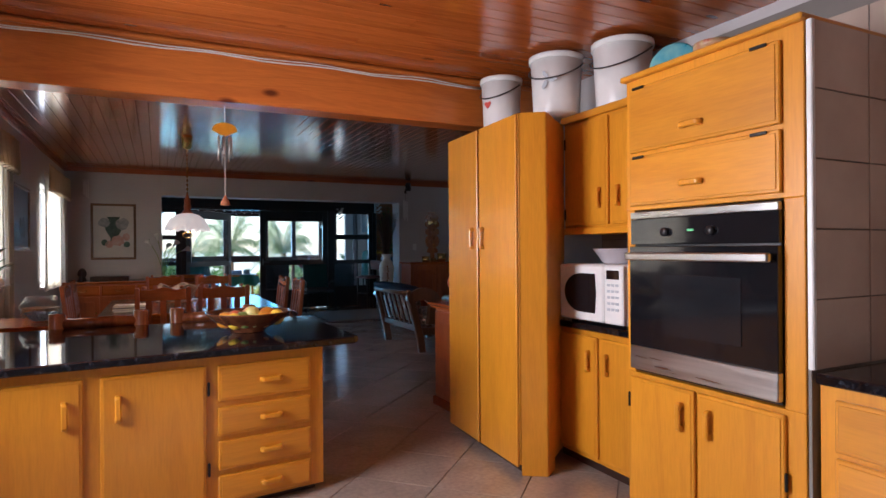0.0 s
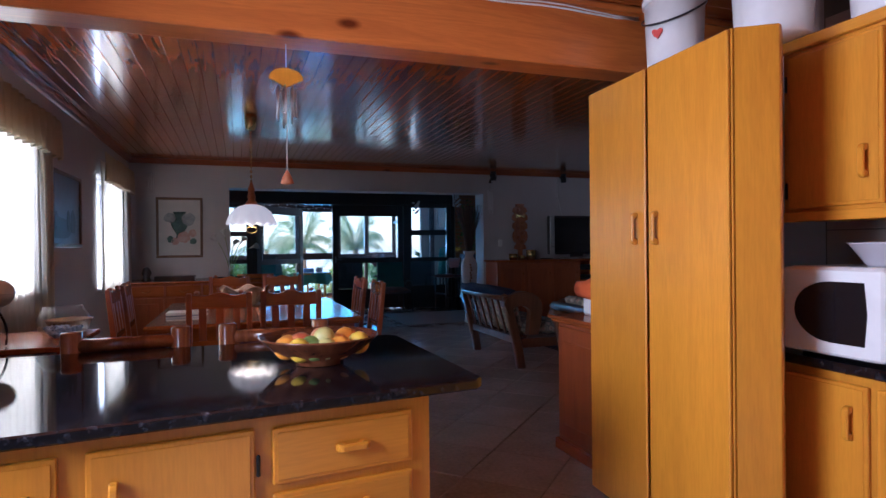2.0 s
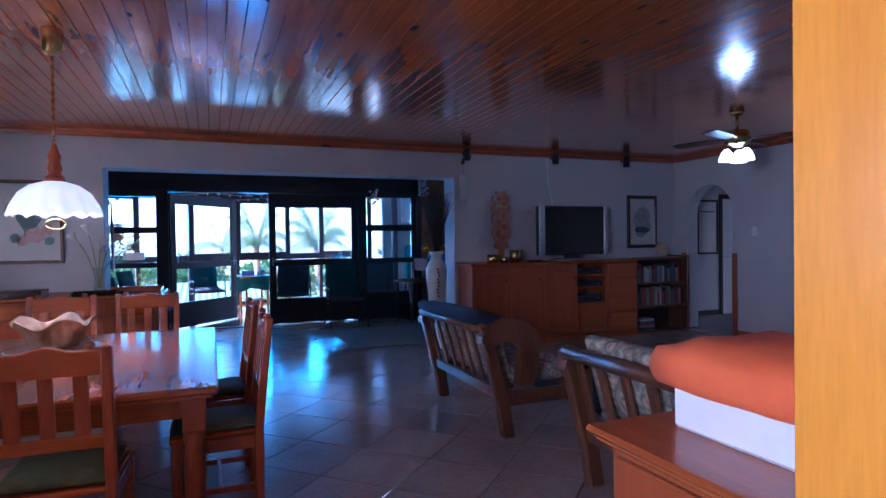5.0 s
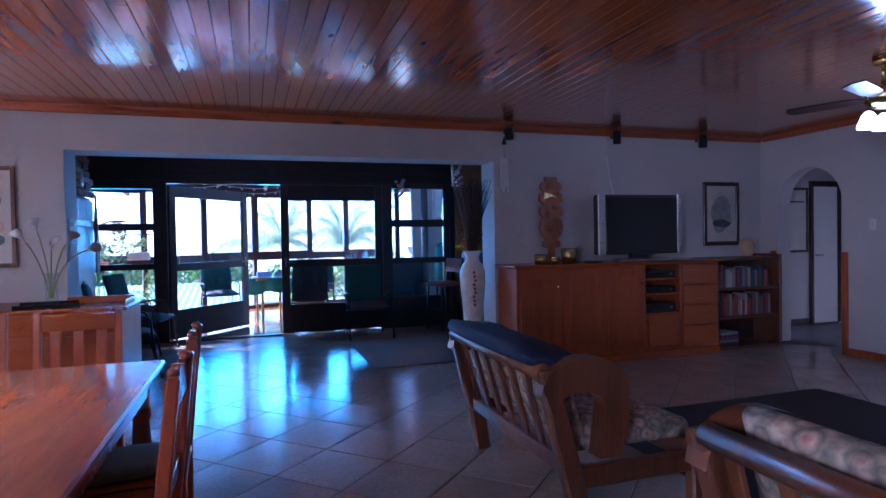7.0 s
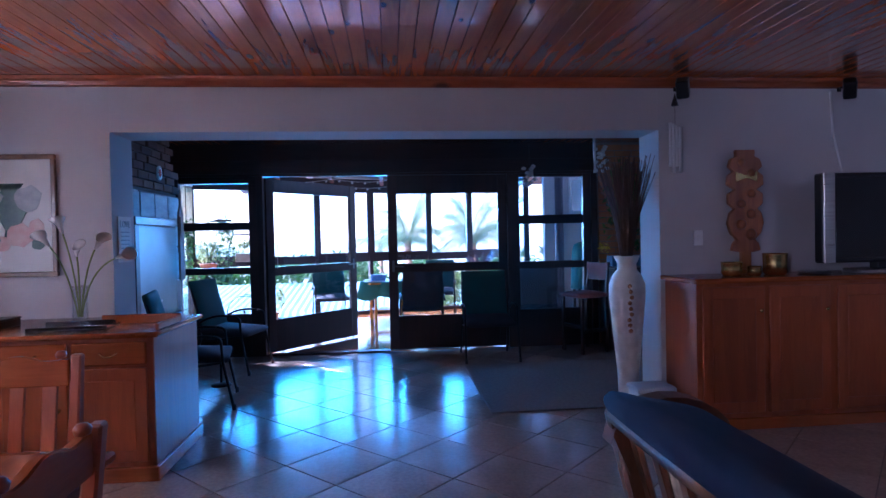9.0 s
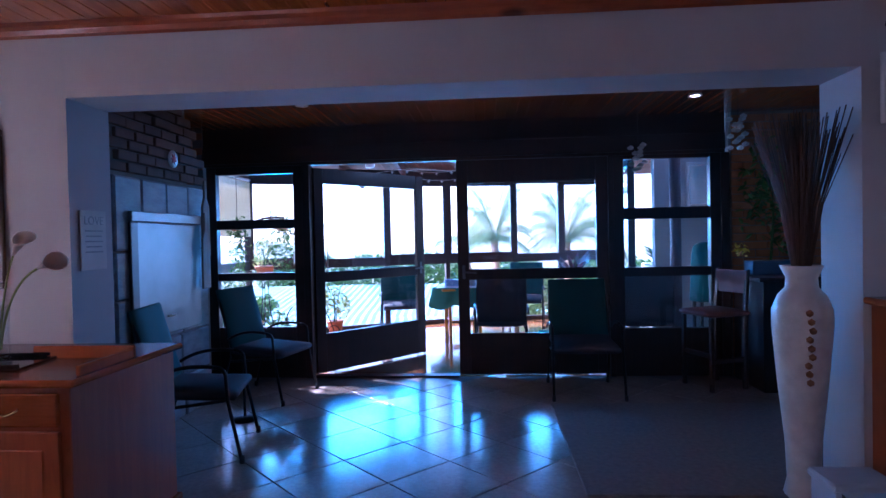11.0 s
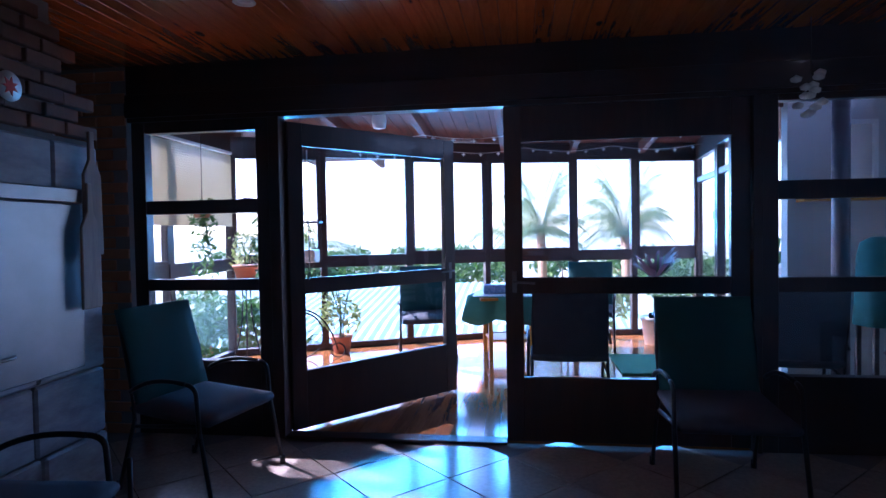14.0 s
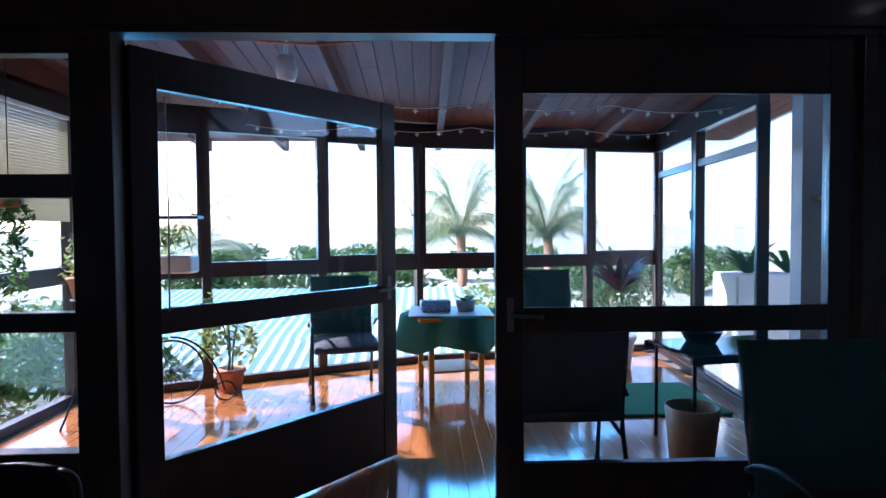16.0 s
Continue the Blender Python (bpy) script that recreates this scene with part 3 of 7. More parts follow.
def window_wall(name, label, p, q, lights, z_top=2.33, rail=(1.0, 1.14), fan=False, cuts=None):
    """A run of dark-framed windows between two points of the plan: low panes, rail, tall panes."""
    d = q - p
    n = d.length
    w = tagged(new(name), label, "", "", "structure")
    w.matrix_basis = pose(p.x, p.y, 0, 0, 0, math.degrees(math.atan2(d.y, d.x)))
    part("sill", span(0, n, -0.04, 0.04, 0, 0.07), DARKX, w)
    part("rail", span(0, n, -0.035, 0.035, *rail), DARKX, w)
    part("head", span(0, n, -0.04, 0.04, z_top, z_top + 0.22), DARKX, w)
    if fan:
        part("transom", span(0, n, -0.03, 0.03, 2.0, 2.07), DARKX, w)
    at = [n * c for c in cuts] if cuts else [n * k / lights for k in range(lights + 1)]
    for x in at:
        a, b = max(0, x - 0.04), min(n, x + 0.04)
        part("mullion", span(a, b, -0.045, 0.045, 0.07, z_top), DARKW, w)
    for k in range(lights):
        a, b = at[k] + 0.04, at[k + 1] - 0.04
        pane(span(a, b, -0.003, 0.003, 0.07, rail[0], 0), w)
        pane(span(a, b, -0.003, 0.003, rail[1], z_top, 0), w)
        if k % 2 == 0:
            part("casement", joined(span(a, a + 0.035, -0.05, -0.01, rail[1], z_top), span(b - 0.035, b, -0.05, -0.01, rail[1], z_top),
                                    span(a + 0.035, b - 0.035, -0.05, -0.01, rail[1], rail[1] + 0.035), span(a + 0.035, b - 0.035, -0.05, -0.01, z_top - 0.035, z_top)), DARKW, w)
            part("stay", joined(box(0.012, 0.012, 0.10, (b - 0.02, -0.06, 1.5)), box(0.07, 0.012, 0.012, (b - 0.05, -0.065, 1.57))), IRON, w)
    return w


window_wall("window_5", "dark-framed sunroom windows", P[0], P[1], 2)
window_wall("window_6", "dark-framed sunroom windows over the garden", P[1], P[2], 3)
window_wall("window_7", "dark-framed sunroom windows over the garden", P[2], P[3], 3, cuts=(0, 0.41, 0.69, 1))
window_wall("window_8", "dark-framed sliding sunroom windows with fanlights", P[3], P[4], 2, 2.33, (0.07, 0.10), True)
setting("wall_sunroom_west", joined(span(-1.35, -1.15, 13.45, 13.6, 0, 2.6, 0)), WHITE)
setting("wall_sunroom_east", joined(span(5.4, 5.55, 13.45, 15.35, 0, 2.6, 0), span(4.55, 5.4, 15.22, 15.35, 0, 2.6, 0)), WALL, "white plastered wall of the sunroom")
setting("sunroom_post", lathe([(0.06, 0.0), (0.06, 2.72)], (4.49, 14.2, 0), 20), plain("mauve_paint", (0.10, 0.07, 0.08), 0.5), "dark painted sunroom post")
setting("wall_bay_brickback", span(4.74, 6.0, GLZ + 0.03, GLZ + 0.1, 0, 2.65, 0), WHITE)


def sunroom_boards():
    """Floorboards of the sunroom along y, cut to its outline."""
    bms, x = [], -1.2
    while x < 5.3:
        c = x + 0.055
        if c < 1.70:
            far = 15.95 + (c + 1.2) / 2.90 * 1.32
        elif c < 4.5:
            far = 17.27 + (c - 1.70) / 2.80 * 0.48
        else:
            far = 15.2
        far = far if c < 4.25 or c > 4.5 else 16.5
        bms.append((x + 0.0005, x + 0.1095, 13.44, far))
        x += 0.11
    return bms


sunfloor = setting("floor_sunroom", prism([(-1.25, 13.43), (5.4, 13.43), (5.4, 15.25), (4.3, 15.25), (4.55, 17.8), (1.70, 17.32), (-1.25, 16.0)], -0.3, -0.016, 0), GROUT, "polished red-brown floorboards")
for a, b, c, d in sunroom_boards():
    part("floorboard", span(a, b, c, d, -0.016, 0.0, 0.001), DECK, sunfloor)

ROOFW = wood("roof_timber", (0.15, 0.035, 0.013), (0.07, 0.017, 0.007), "y", 0.75, 0.0)
slope = Matrix(((1, 0, 0, 0), (0, 1, 0, 0), (0, -0.09, 1, 13.4 * 0.09), (0, 0, 0, 1)))
setting("ceiling_sunroom", moved(boards(-1.4, 5.5, 13.4, 18.1, 2.92, 0.14), slope), ROOFW, "dark red-brown boarded sunroom roof")
setting("sunroom_roof", moved(span(-1.5, 5.6, 13.4, 18.2, 2.945, 3.0, 0), slope), TURQ)
for k, rx in enumerate((-0.8, 0.1, 1.0, 1.9, 2.8, 3.7, 4.6)):
    setting(f"rafter_{k + 1}", moved(span(rx, rx + 0.07, 13.45, 18.0, 2.78, 2.92, 0.004), slope), ROOFW, "timber rafter")
setting("fascia", joined(span(-1.4, -1.16, 13.45, 14.9, 2.5, 2.86, 0), span(-1.4, -1.16, 14.9, 16.2, 2.5, 2.74, 0), span(4.5, 4.6, 15.3, 17.6, 2.5, 2.75, 0)), ROOFW)

# ---- outdoors ----
GRASS = mottled("dry_garden", (0.26, 0.28, 0.22), (0.38, 0.37, 0.31), 0.05, 0.95, 0, 0, 0.5, 3.0, (1, 1, 1), False)
gnd = bmesh.new()
bmesh.ops.create_grid(gnd, x_segments=24, y_segments=24, size=2500)
setting("ground", moved(gnd, Matrix.Translation((0, 0, -4.5))), GRASS, "garden and far plain reaching the horizon")

# ---- kitchen ----


def handle_bar(parent, at, long_=0.12, upright=True, out=(0, -1, 0)):
    """A wooden bow handle."""
    o = Vector(out)
    d = Vector((0, 0, 1)) if upright else Vector((-o.y, o.x, 0))
    a, b = Vector(at) - d * long_ / 2, Vector(at) + d * long_ / 2
    h = long_ / 2 + 0.008
    bow = [(-h, 0), (-h, 0.022), (-h + 0.014, 0.034), (h - 0.014, 0.034), (h, 0.022), (h, 0), (h - 0.024, 0), (h - 0.03, 0.018), (-h + 0.03, 0.018), (-h + 0.024, 0)]
    bm = prism(bow, -0.0125, 0.0125, 0.005)
    s = d.cross(o)
    c = (a + b) / 2
    moved(bm, Matrix(((d.x, o.x, s.x, c.x), (d.y, o.y, s.y, c.y), (d.z, o.z, s.z, c.z), (0, 0, 0, 1))))
    return part("handle", bm, GOLD, parent, "rounded wooden handle")


def front(parent, name, x0, x1, z0, z1, y, handle=None, upright=True, hinge=None):
    """A raised-edge cabinet front facing -y, with its handle and hinges."""
    p = part(name, joined(span(x0, x1, y - 0.018, y, z0, z1, 0.004), span(x0 + 0.014, x1 - 0.014, y - 0.022, y - 0.018, z0 + 0.014, z1 - 0.014, 0.003)), GOLD if upright else GOLD_X, parent)
    if handle:
        handle_bar(p, (handle[0], y - 0.022, handle[1]), 0.11 if upright else 0.10, upright)
    if hinge:
        for hz in hinge[1:]:
            part("hinge", box(0.012, 0.012, 0.07, (hinge[0], y - 0.016, hz)), IRON, p)
    return p


# island: its front runs slightly askew to the room
ISL = math.degrees(math.atan2(0.19, 1.56))
isl = thing("island_cabinet", "golden oak kitchen island cabinet with doors and drawers", "cabinet", (0.87, 3.185, 0), ISL)
part("body", span(-2.1, -0.035, 0.0, 0.85, 0.04, 0.80, 0.003), GOLD, isl)
part("plinth", span(-2.08, -0.065, 0.05, 0.82, 0, 0.04, 0.002), DARKX, isl)
front(isl, "door", -2.05, -1.66, 0.06, 0.75, 0.0, (-1.98, 0.60))
front(isl, "door", -1.63, -1.165, 0.06, 0.75, 0.0, (-1.235, 0.60))
front(isl, "door", -1.10, -0.645, 0.06, 0.75, 0.0, (-1.03, 0.60), True, (-0.635, 0.60, 0.2))
for z0, z1 in ((0.565, 0.745), (0.392, 0.535), (0.222, 0.365), (0.06, 0.192)):
    front(isl, "drawer", -0.59, -0.11, z0, z1, 0.0, (-0.33, (z0 + z1) / 2), False)
dx, dy = math.cos(radians(ISL)), math.sin(radians(ISL))
solid("worktop", prism([(-1.2, 3.13 - 2.2 * dy), (1.0, 3.12), (1.03, 3.15), (1.0, 4.26), (0.96, 4.30), (-1.2, 4.30)], 0.80, 0.838, 0.006), GRAN, "polished black granite island worktop", "worktop")

# pantry cupboard, its front turned a little towards the room
pa, pb = Vector((1.955, 3.822)), Vector((1.905, 2.845))
PT = math.degrees(math.atan2((pb - pa).y, (pb - pa).x))
pw = (pb - pa).length
pantry = thing("pantry_cupboard", "tall golden oak pantry cupboard with two doors", "cupboard", (pa.x, pa.y, 0), PT)
part("body", moved(prism([(1.955, 3.822), (1.905, 2.845), (2.15, 2.845), (2.385, 3.04), (2.42, 3.80)], 0.06, 2.11, 0.003), pantry.matrix_basis.inverted()), GOLD, pantry)
part("plinth", span(0.02, pw - 0.02, 0.04, 0.20, 0, 0.06, 0.002), DARKX, pantry)
for x0, x1, hx in ((0.004, pw * 0.5 - 0.012, pw * 0.5 - 0.075), (pw * 0.5 + 0.012, pw - 0.004, pw * 0.5 + 0.075)):
    p = part("door", span(x0, x1, -0.018, -0.001, 0.05, 2.105, 0.005), GOLD, pantry)
    handle_bar(p, (hx, -0.018, 1.39), 0.13)
part("cover_strip", span(pw * 0.5 - 0.014, pw * 0.5 + 0.006, -0.03, -0.018, 0.05, 2.10, 0.006), GOLD, pantry)
solid("filler_panel", prism([(1.91, 2.84), (2.035, 2.755), (2.05, 2.76), (2.15, 2.84)], 0.0, 2.11, 0.003), GOLD, "golden oak filler panel beside the pantry", "panel")


def facing_west(name, label, cat, x, y):
    """A unit whose front looks to -x: local x runs along -y, local -y is the room side."""
    return thing(name, label, cat, (x, y, 0), -90)


# upper cupboard, base unit with granite top
up = facing_west("wall_cupboard", "golden oak wall cupboard with two doors", "cupboard", 2.40, 3.05)
part("body", span(0, 0.88, 0.0, 0.38, 1.41, 2.155, 0.003), GOLD, up)
part("cornice", span(-0.005, 0.885, -0.028, -0.001, 2.115, 2.16, 0.004), GOLD_X, up)
part("light_rail", span(0, 0.88, -0.024, -0.001, 1.405, 1.445, 0.004), GOLD_X, up)
front(up, "door", 0.03, 0.42, 1.46, 2.10, -0.001, (0.36, 1.62), True, (0.025, 1.95, 1.5))
front(up, "door", 0.455, 0.85, 1.46, 2.10, -0.001, (0.52, 1.62))
base = facing_west("base_cabinet", "golden oak base cabinet under the microwave", "cabinet", 2.31, 3.05)
part("body", span(0, 0.87, 0.0, 0.47, 0.07, 0.835, 0.003), GOLD, base)
part("plinth", span(0.01, 0.86, 0.05, 0.45, 0, 0.07, 0.002), DARKX, base)
front(base, "door", 0.035, 0.42, 0.10, 0.80, -0.001, (0.36, 0.66), True, (0.03, 0.66, 0.2))
front(base, "door", 0.45, 0.85, 0.10, 0.80, -0.001, (0.515, 0.66))
solid("worktop", span(2.275, 2.79, 2.185, 3.05, 0.836, 0.874, 0.006), GRAN, "black granite worktop under the microwave", "worktop")

mw = facing_west("microwave", "white microwave oven with a dark rounded window", "microwave", 2.31, 2.97)
part("body", span(0, 0.56, 0.01, 0.40, 0.889, 1.225, 0.012), WPLAS, mw)
part("door", span(0.004, 0.40, -0.022, 0.008, 0.892, 1.222, 0.010), WPLAS, mw)
win = prism([(0.05 + 0.16 - 0.15 * math.cos(a), 1.057 + 0.115 * math.sin(a)) for a in [math.pi / 2 * (k / 8 - 1) for k in range(17)]][::1] + [(0.335, 1.172), (0.345, 1.057), (0.335, 0.942)], 0.0, 0.004, 0)
part("window", moved(win, Matrix(((1, 0, 0, 0.0), (0, 0, -1, -0.0225), (0, 1, 0, 0), (0, 0, 0, 1)))), BLACKG, mw, "dark rounded window")
part("control_panel", span(0.405, 0.556, -0.020, 0.008, 0.892, 1.222, 0.008), WPLAS, mw)
part("display", span(0.43, 0.53, -0.023, -0.020, 1.145, 1.195, 0.001), BLACKG, mw)
GREYB = plain("grey_button", (0.45, 0.48, 0.52), 0.5)
for r in range(5):
    for c in range(3):
        part("button", box(0.024, 0.004, 0.014, (0.447 + c * 0.033, -0.0215, 1.105 - r * 0.034), 0.001), GREYB, mw)
for fx in (0.05, 0.51):
    part("foot", box(0.03, 0.03, 0.016, (fx, 0.06, 0.874), 0.003), BLACK, mw)
    part("foot", box(0.03, 0.03, 0.016, (fx, 0.34, 0.874), 0.003), BLACK, mw)
solid("plastic_bowl", lathe([(0.0, 0.004), (0.09, 0.0), (0.10, 0.01), (0.15, 0.085), (0.16, 0.09), (0.152, 0.092), (0.135, 0.07), (0.09, 0.014), (0.0, 0.012)]), plain("clear_plastic", (0.5, 0.47, 0.5), 0.2), "cloudy plastic bowl on the microwave", "bowl", (2.50, 2.66, 1.226))

# tall oven housing
tall = facing_west("oven_housing", "tall golden oak oven housing", "cabinet", 2.10, 2.175)
TW = 0.88
for nm, bm in (("lower_body", span(0, TW, 0.0, 0.62, 0.07, 0.72, 0.003)), ("upper_body", span(0, TW, 0.0, 0.62, 1.50, 2.13, 0.003)), ("side_panel", span(0, 0.05, 0.0, 0.62, 0.72, 1.50, 0.003)),
               ("side_panel", span(0.80, TW, 0.0, 0.62, 0.72, 1.50, 0.003)), ("back_panel", span(0.05, 0.80, 0.5, 0.62, 0.72, 1.50, 0))):
    part(nm, bm, GOLD, tall)
part("plinth", span(0.01, TW - 0.01, 0.05, 0.6, 0, 0.07, 0.002), DARKX, tall)
part("top_board", span(-0.015, TW + 0.01, -0.03, 0.62, 2.13, 2.155, 0.005), GOLD_X, tall)
for z0, z1, hz in ((1.775, 2.085, 1.85), (1.52, 1.755, 1.60)):
    f = front(tall, "flap", 0.035, 0.80, z0, z1, -0.001, (0.41, hz), False)
    for hx in (0.10, 0.72):
        part("hinge", box(0.07, 0.008, 0.012, (hx, -0.026, z1 - 0.012), 0.002), IRON, f)
front(tall, "door", 0.03, 0.405, 0.10, 0.70, -0.001, (0.345, 0.58), True, (0.025, 0.55))
front(tall, "door", 0.425, 0.81, 0.10, 0.70, -0.001, (0.49, 0.58), True, (0.815, 0.42))
oven = facing_west("built_in_oven", "stainless steel built-in oven with a black glass door", "oven", 2.095, 2.125)
part("chassis", span(0.005, 0.745, 0.0, 0.49, 0.73, 1.495, 0.004), BLACK, oven)
part("control_panel", span(0.0, 0.75, -0.022, -0.001, 1.335, 1.455, 0.003), BLACKG, oven)
part("top_trim", span(0.0, 0.75, -0.024, -0.001, 1.456, 1.488, 0.003), STEEL, oven)
part("door", span(0.0, 0.75, -0.030, -0.001, 0.855, 1.325, 0.003), BLACKG, oven, "black glass oven door")
part("window", span(0.20, 0.60, -0.0335, -0.0305, 0.93, 1.20, 0.001), plain("oven_window", (0.012, 0.013, 0.016), 0.12), oven)
part("bottom_trim", span(0.0, 0.75, -0.030, -0.001, 0.745, 0.853, 0.003), STEEL, oven)
part("towel_bar", joined(span(0.01, 0.74, -0.075, -0.050, 1.262, 1.298, 0.006), span(0.03, 0.05, -0.05, -0.03, 1.268, 1.292, 0.002), span(0.70, 0.72, -0.05, -0.03, 1.268, 1.292, 0.002)), STEEL, oven, "steel oven handle")
for kx in (0.22, 0.46):
    part("knob", moved(lathe([(0.0, 0), (0.02, 0), (0.018, 0.02), (0.0, 0.022)], seg=16), pose(kx, -0.022, 1.39, 90)), BLACK, oven)
part("clock", span(0.335, 0.37, -0.0235, -0.022, 1.39, 1.40, 0.0), glow("clock_digits", (0.1, 0.5, 0.2), 0.05), oven)

# tiled return wall, hob unit beside it
ret = setting("wall_tiled", span(2.105, KWALL, 1.278, 1.29, 0, 2.13, 0), MORTAR, "beige tiled return wall with a white edge trim")
for r in range(5):
    for c in range(2):
        part("wall_tile", span(2.122 + c * 0.335, min(2.122 + c * 0.335 + 0.33, 2.79), 1.270, 1.278, 0.88 + r * 0.252, min(0.88 + r * 0.252 + 0.248, 2.13), 0.002), WTILE, ret)
part("edge_trim", span(2.098, 2.120, 1.266, 1.288, 0.88, 2.13, 0.004), WPLAS, ret, "white edge trim")
hobcab = facing_west("hob_cabinet", "golden oak base cabinet beside the oven", "cabinet", 2.13, 1.265)
part("body", span(0.0, 1.6, 0.0, 0.65, 0.07, 0.835, 0.003), GOLD, hobcab)
part("plinth", span(0.01, 1.59, 0.05, 0.6, 0, 0.07, 0.002), DARKX, hobcab)
for z0, z1 in ((0.61, 0.79), (0.42, 0.59), (0.10, 0.40)):
    front(hobcab, "drawer", 0.06, 0.55, z0, z1, -0.001, (0.30, (z0 + z1) / 2), False)
front(hobcab, "door", 0.60, 1.05, 0.10, 0.79, -0.001, (0.66, 0.66))
front(hobcab, "door", 1.08, 1.55, 0.10, 0.79, -0.001, (1.48, 0.66))
solid("worktop", span(2.095, 2.79, -0.45, 1.262, 0.836, 0.874, 0.006), GRAN, "black granite worktop with a hob", "worktop")
hob = thing("hob", "stainless steel hob set in the worktop", "hob", (2.42, 0.72, 0.875))
part("plate", box(0.5, 0.6, 0.012, (0, 0, 0), 0.004), STEEL, hob)
for hx, hy in ((-0.12, -0.15), (0.12, -0.15), (-0.12, 0.15), (0.12, 0.15)):
    part("burner", lathe([(0.0, 0.012), (0.07, 0.012), (0.065, 0.024), (0.0, 0.026)], (hx, hy, 0), 20), IRON, hob)
back = setting("wall_tile_field", span(KWALL - 0.012, KWALL - 0.001, -2.0, 3.2, 0.86, 2.5, 0), MORTAR, "beige kitchen wall tiles")
for r in range(6):
    for c in range(15):
        part("wall_tile", span(KWALL - 0.018, KWALL - 0.012, -1.98 + c * 0.345, -1.98 + c * 0.345 + 0.34, 0.875 + r * 0.252, min(0.875 + r * 0.252 + 0.248, 2.5), 0.002), WTILE, back)

# things on top of the cupboards


def bucket(label, x, y, z, r, h, turn):
    b = thing("bucket", label, "bucket", (x, y, z), turn, "buckets on the cupboards")
    part("body", lathe([(0.0, 0.0), (r * 0.86, 0.0), (r * 0.88, 0.01), (r * 0.985, h - 0.03)]), WPLAS, b)
    part("lid", lathe([(r * 1.0, h - 0.035), (r * 1.045, h - 0.035), (r * 1.05, h - 0.004), (r * 1.0, h), (r * 0.9, h - 0.008), (0.0, h - 0.008)]), WPLAS, b)
    part("wire_handle", tube([(r * 1.05 * math.cos(a), r * 1.05 * math.sin(a), h - 0.06 - 0.10 * r / 0.15 * math.sin(a - math.pi)) for a in [math.pi + math.pi * k / 18 for k in range(19)]], 0.005, 6), BLACK, b, "black plastic-covered handle")
    return b


RED = plain("red_print", (0.6, 0.06, 0.04), 0.5)
b1 = bucket("white plastic bucket with a red heart", 2.15, 3.42, 2.11, 0.138, 0.37, -65)
heart = [(0.016 * math.sin(t) ** 3 * 1.6, (0.013 * math.cos(t) - 0.005 * math.cos(2 * t) - 0.002 * math.cos(3 * t)) * 1.7) for t in [2 * math.pi * k / 24 for k in range(24)]]
part("print", moved(prism(heart, 0, 0.004, 0), pose(-0.02, -0.134, 0.18, 90)), RED, b1, "red heart")
b2 = bucket("white plastic bucket with a grey emblem", 2.32, 3.03, 2.162, 0.165, 0.375, -55)
tri_blade = [prism([(0, 0), (0.016, 0.02), (0.012, 0.055), (0, 0.065), (-0.012, 0.04)], 0, 0.004, 0) for _ in range(3)]
part("print", joined(*[moved(bm, pose(0.0, -0.163, 0.2, 90) @ pose(0, 0, 0, 0, 0, 120 * k + 30)) for k, bm in enumerate(tri_blade)]), GREYB, b2, "grey emblem")
bucket("white plastic bucket with a black handle", 2.53, 2.66, 2.162, 0.175, 0.38, -70)
tin = solid("round_tin", lathe([(0, 0), (0.09, 0), (0.092, 0.005), (0.092, 0.16), (0.095, 0.162), (0.095, 0.185), (0.0, 0.19)]), mottled("printed_tin", (0.5, 0.12, 0.08), (0.6, 0.5, 0.25), 25.0, 0.3), "round printed tin on the oven housing", "tin", (2.53, 2.02, 2.156))
plate_m = mottled("blue_plate", (0.02, 0.30, 0.45), (0.25, 0.55, 0.55), 12.0, 0.3)
solid("round_tin", moved(lathe([(0, 0), (0.12, 0), (0.125, 0.006), (0.125, 0.03), (0.115, 0.034), (0, 0.03)]), pose(0, 0, 0.125, 78, 0, -65)), plate_m, "blue patterned round tin standing upright", "tin", (2.50, 2.24, 2.156))

# surface cable along the beam
cable = [(LEFT + 0.0 + (KWALL - 0.65 - LEFT) * k / 24, 3.745, 2.505 + 0.006 * math.sin(k * 1.3)) for k in range(25)]
solid("cable", tube(cable, 0.005, 6), WPLAS, "white cable run along the beam", "cable")
solid("cable", tube([(x, y, z + 0.014 + 0.004 * math.sin(i)) for i, (x, y, z) in enumerate(cable)], 0.004, 6), WPLAS, "white cable run along the beam", "cable")
solid("quarter_round", span(LEFT, KWALL, 3.71, 3.75, 2.53, 2.563, 0.012), BEAM, "pine cover strip under the ceiling", "trim")

# fruit bowl
BOWLM = wood("bowl_wood", (0.24, 0.08, 0.03), (0.10, 0.03, 0.015), "z", 0.25, 0.5)
bowl = solid("fruit_bowl", lathe([(0, 0.012), (0.07, 0.012), (0.09, 0.0), (0.10, 0.004), (0.10, 0.016), (0.185, 0.06), (0.24, 0.112), (0.248, 0.118), (0.24, 0.12), (0.18, 0.075), (0.095, 0.032), (0, 0.027)], seg=40), BOWLM, "wide turned wooden bowl full of fruit", "bowl", (0.505, 3.64, 0.838))


def skin(name, a, c):
    return mottled(name, a, c, 14.0, 0.42, 0, 0.1, 0.35, 260.0)


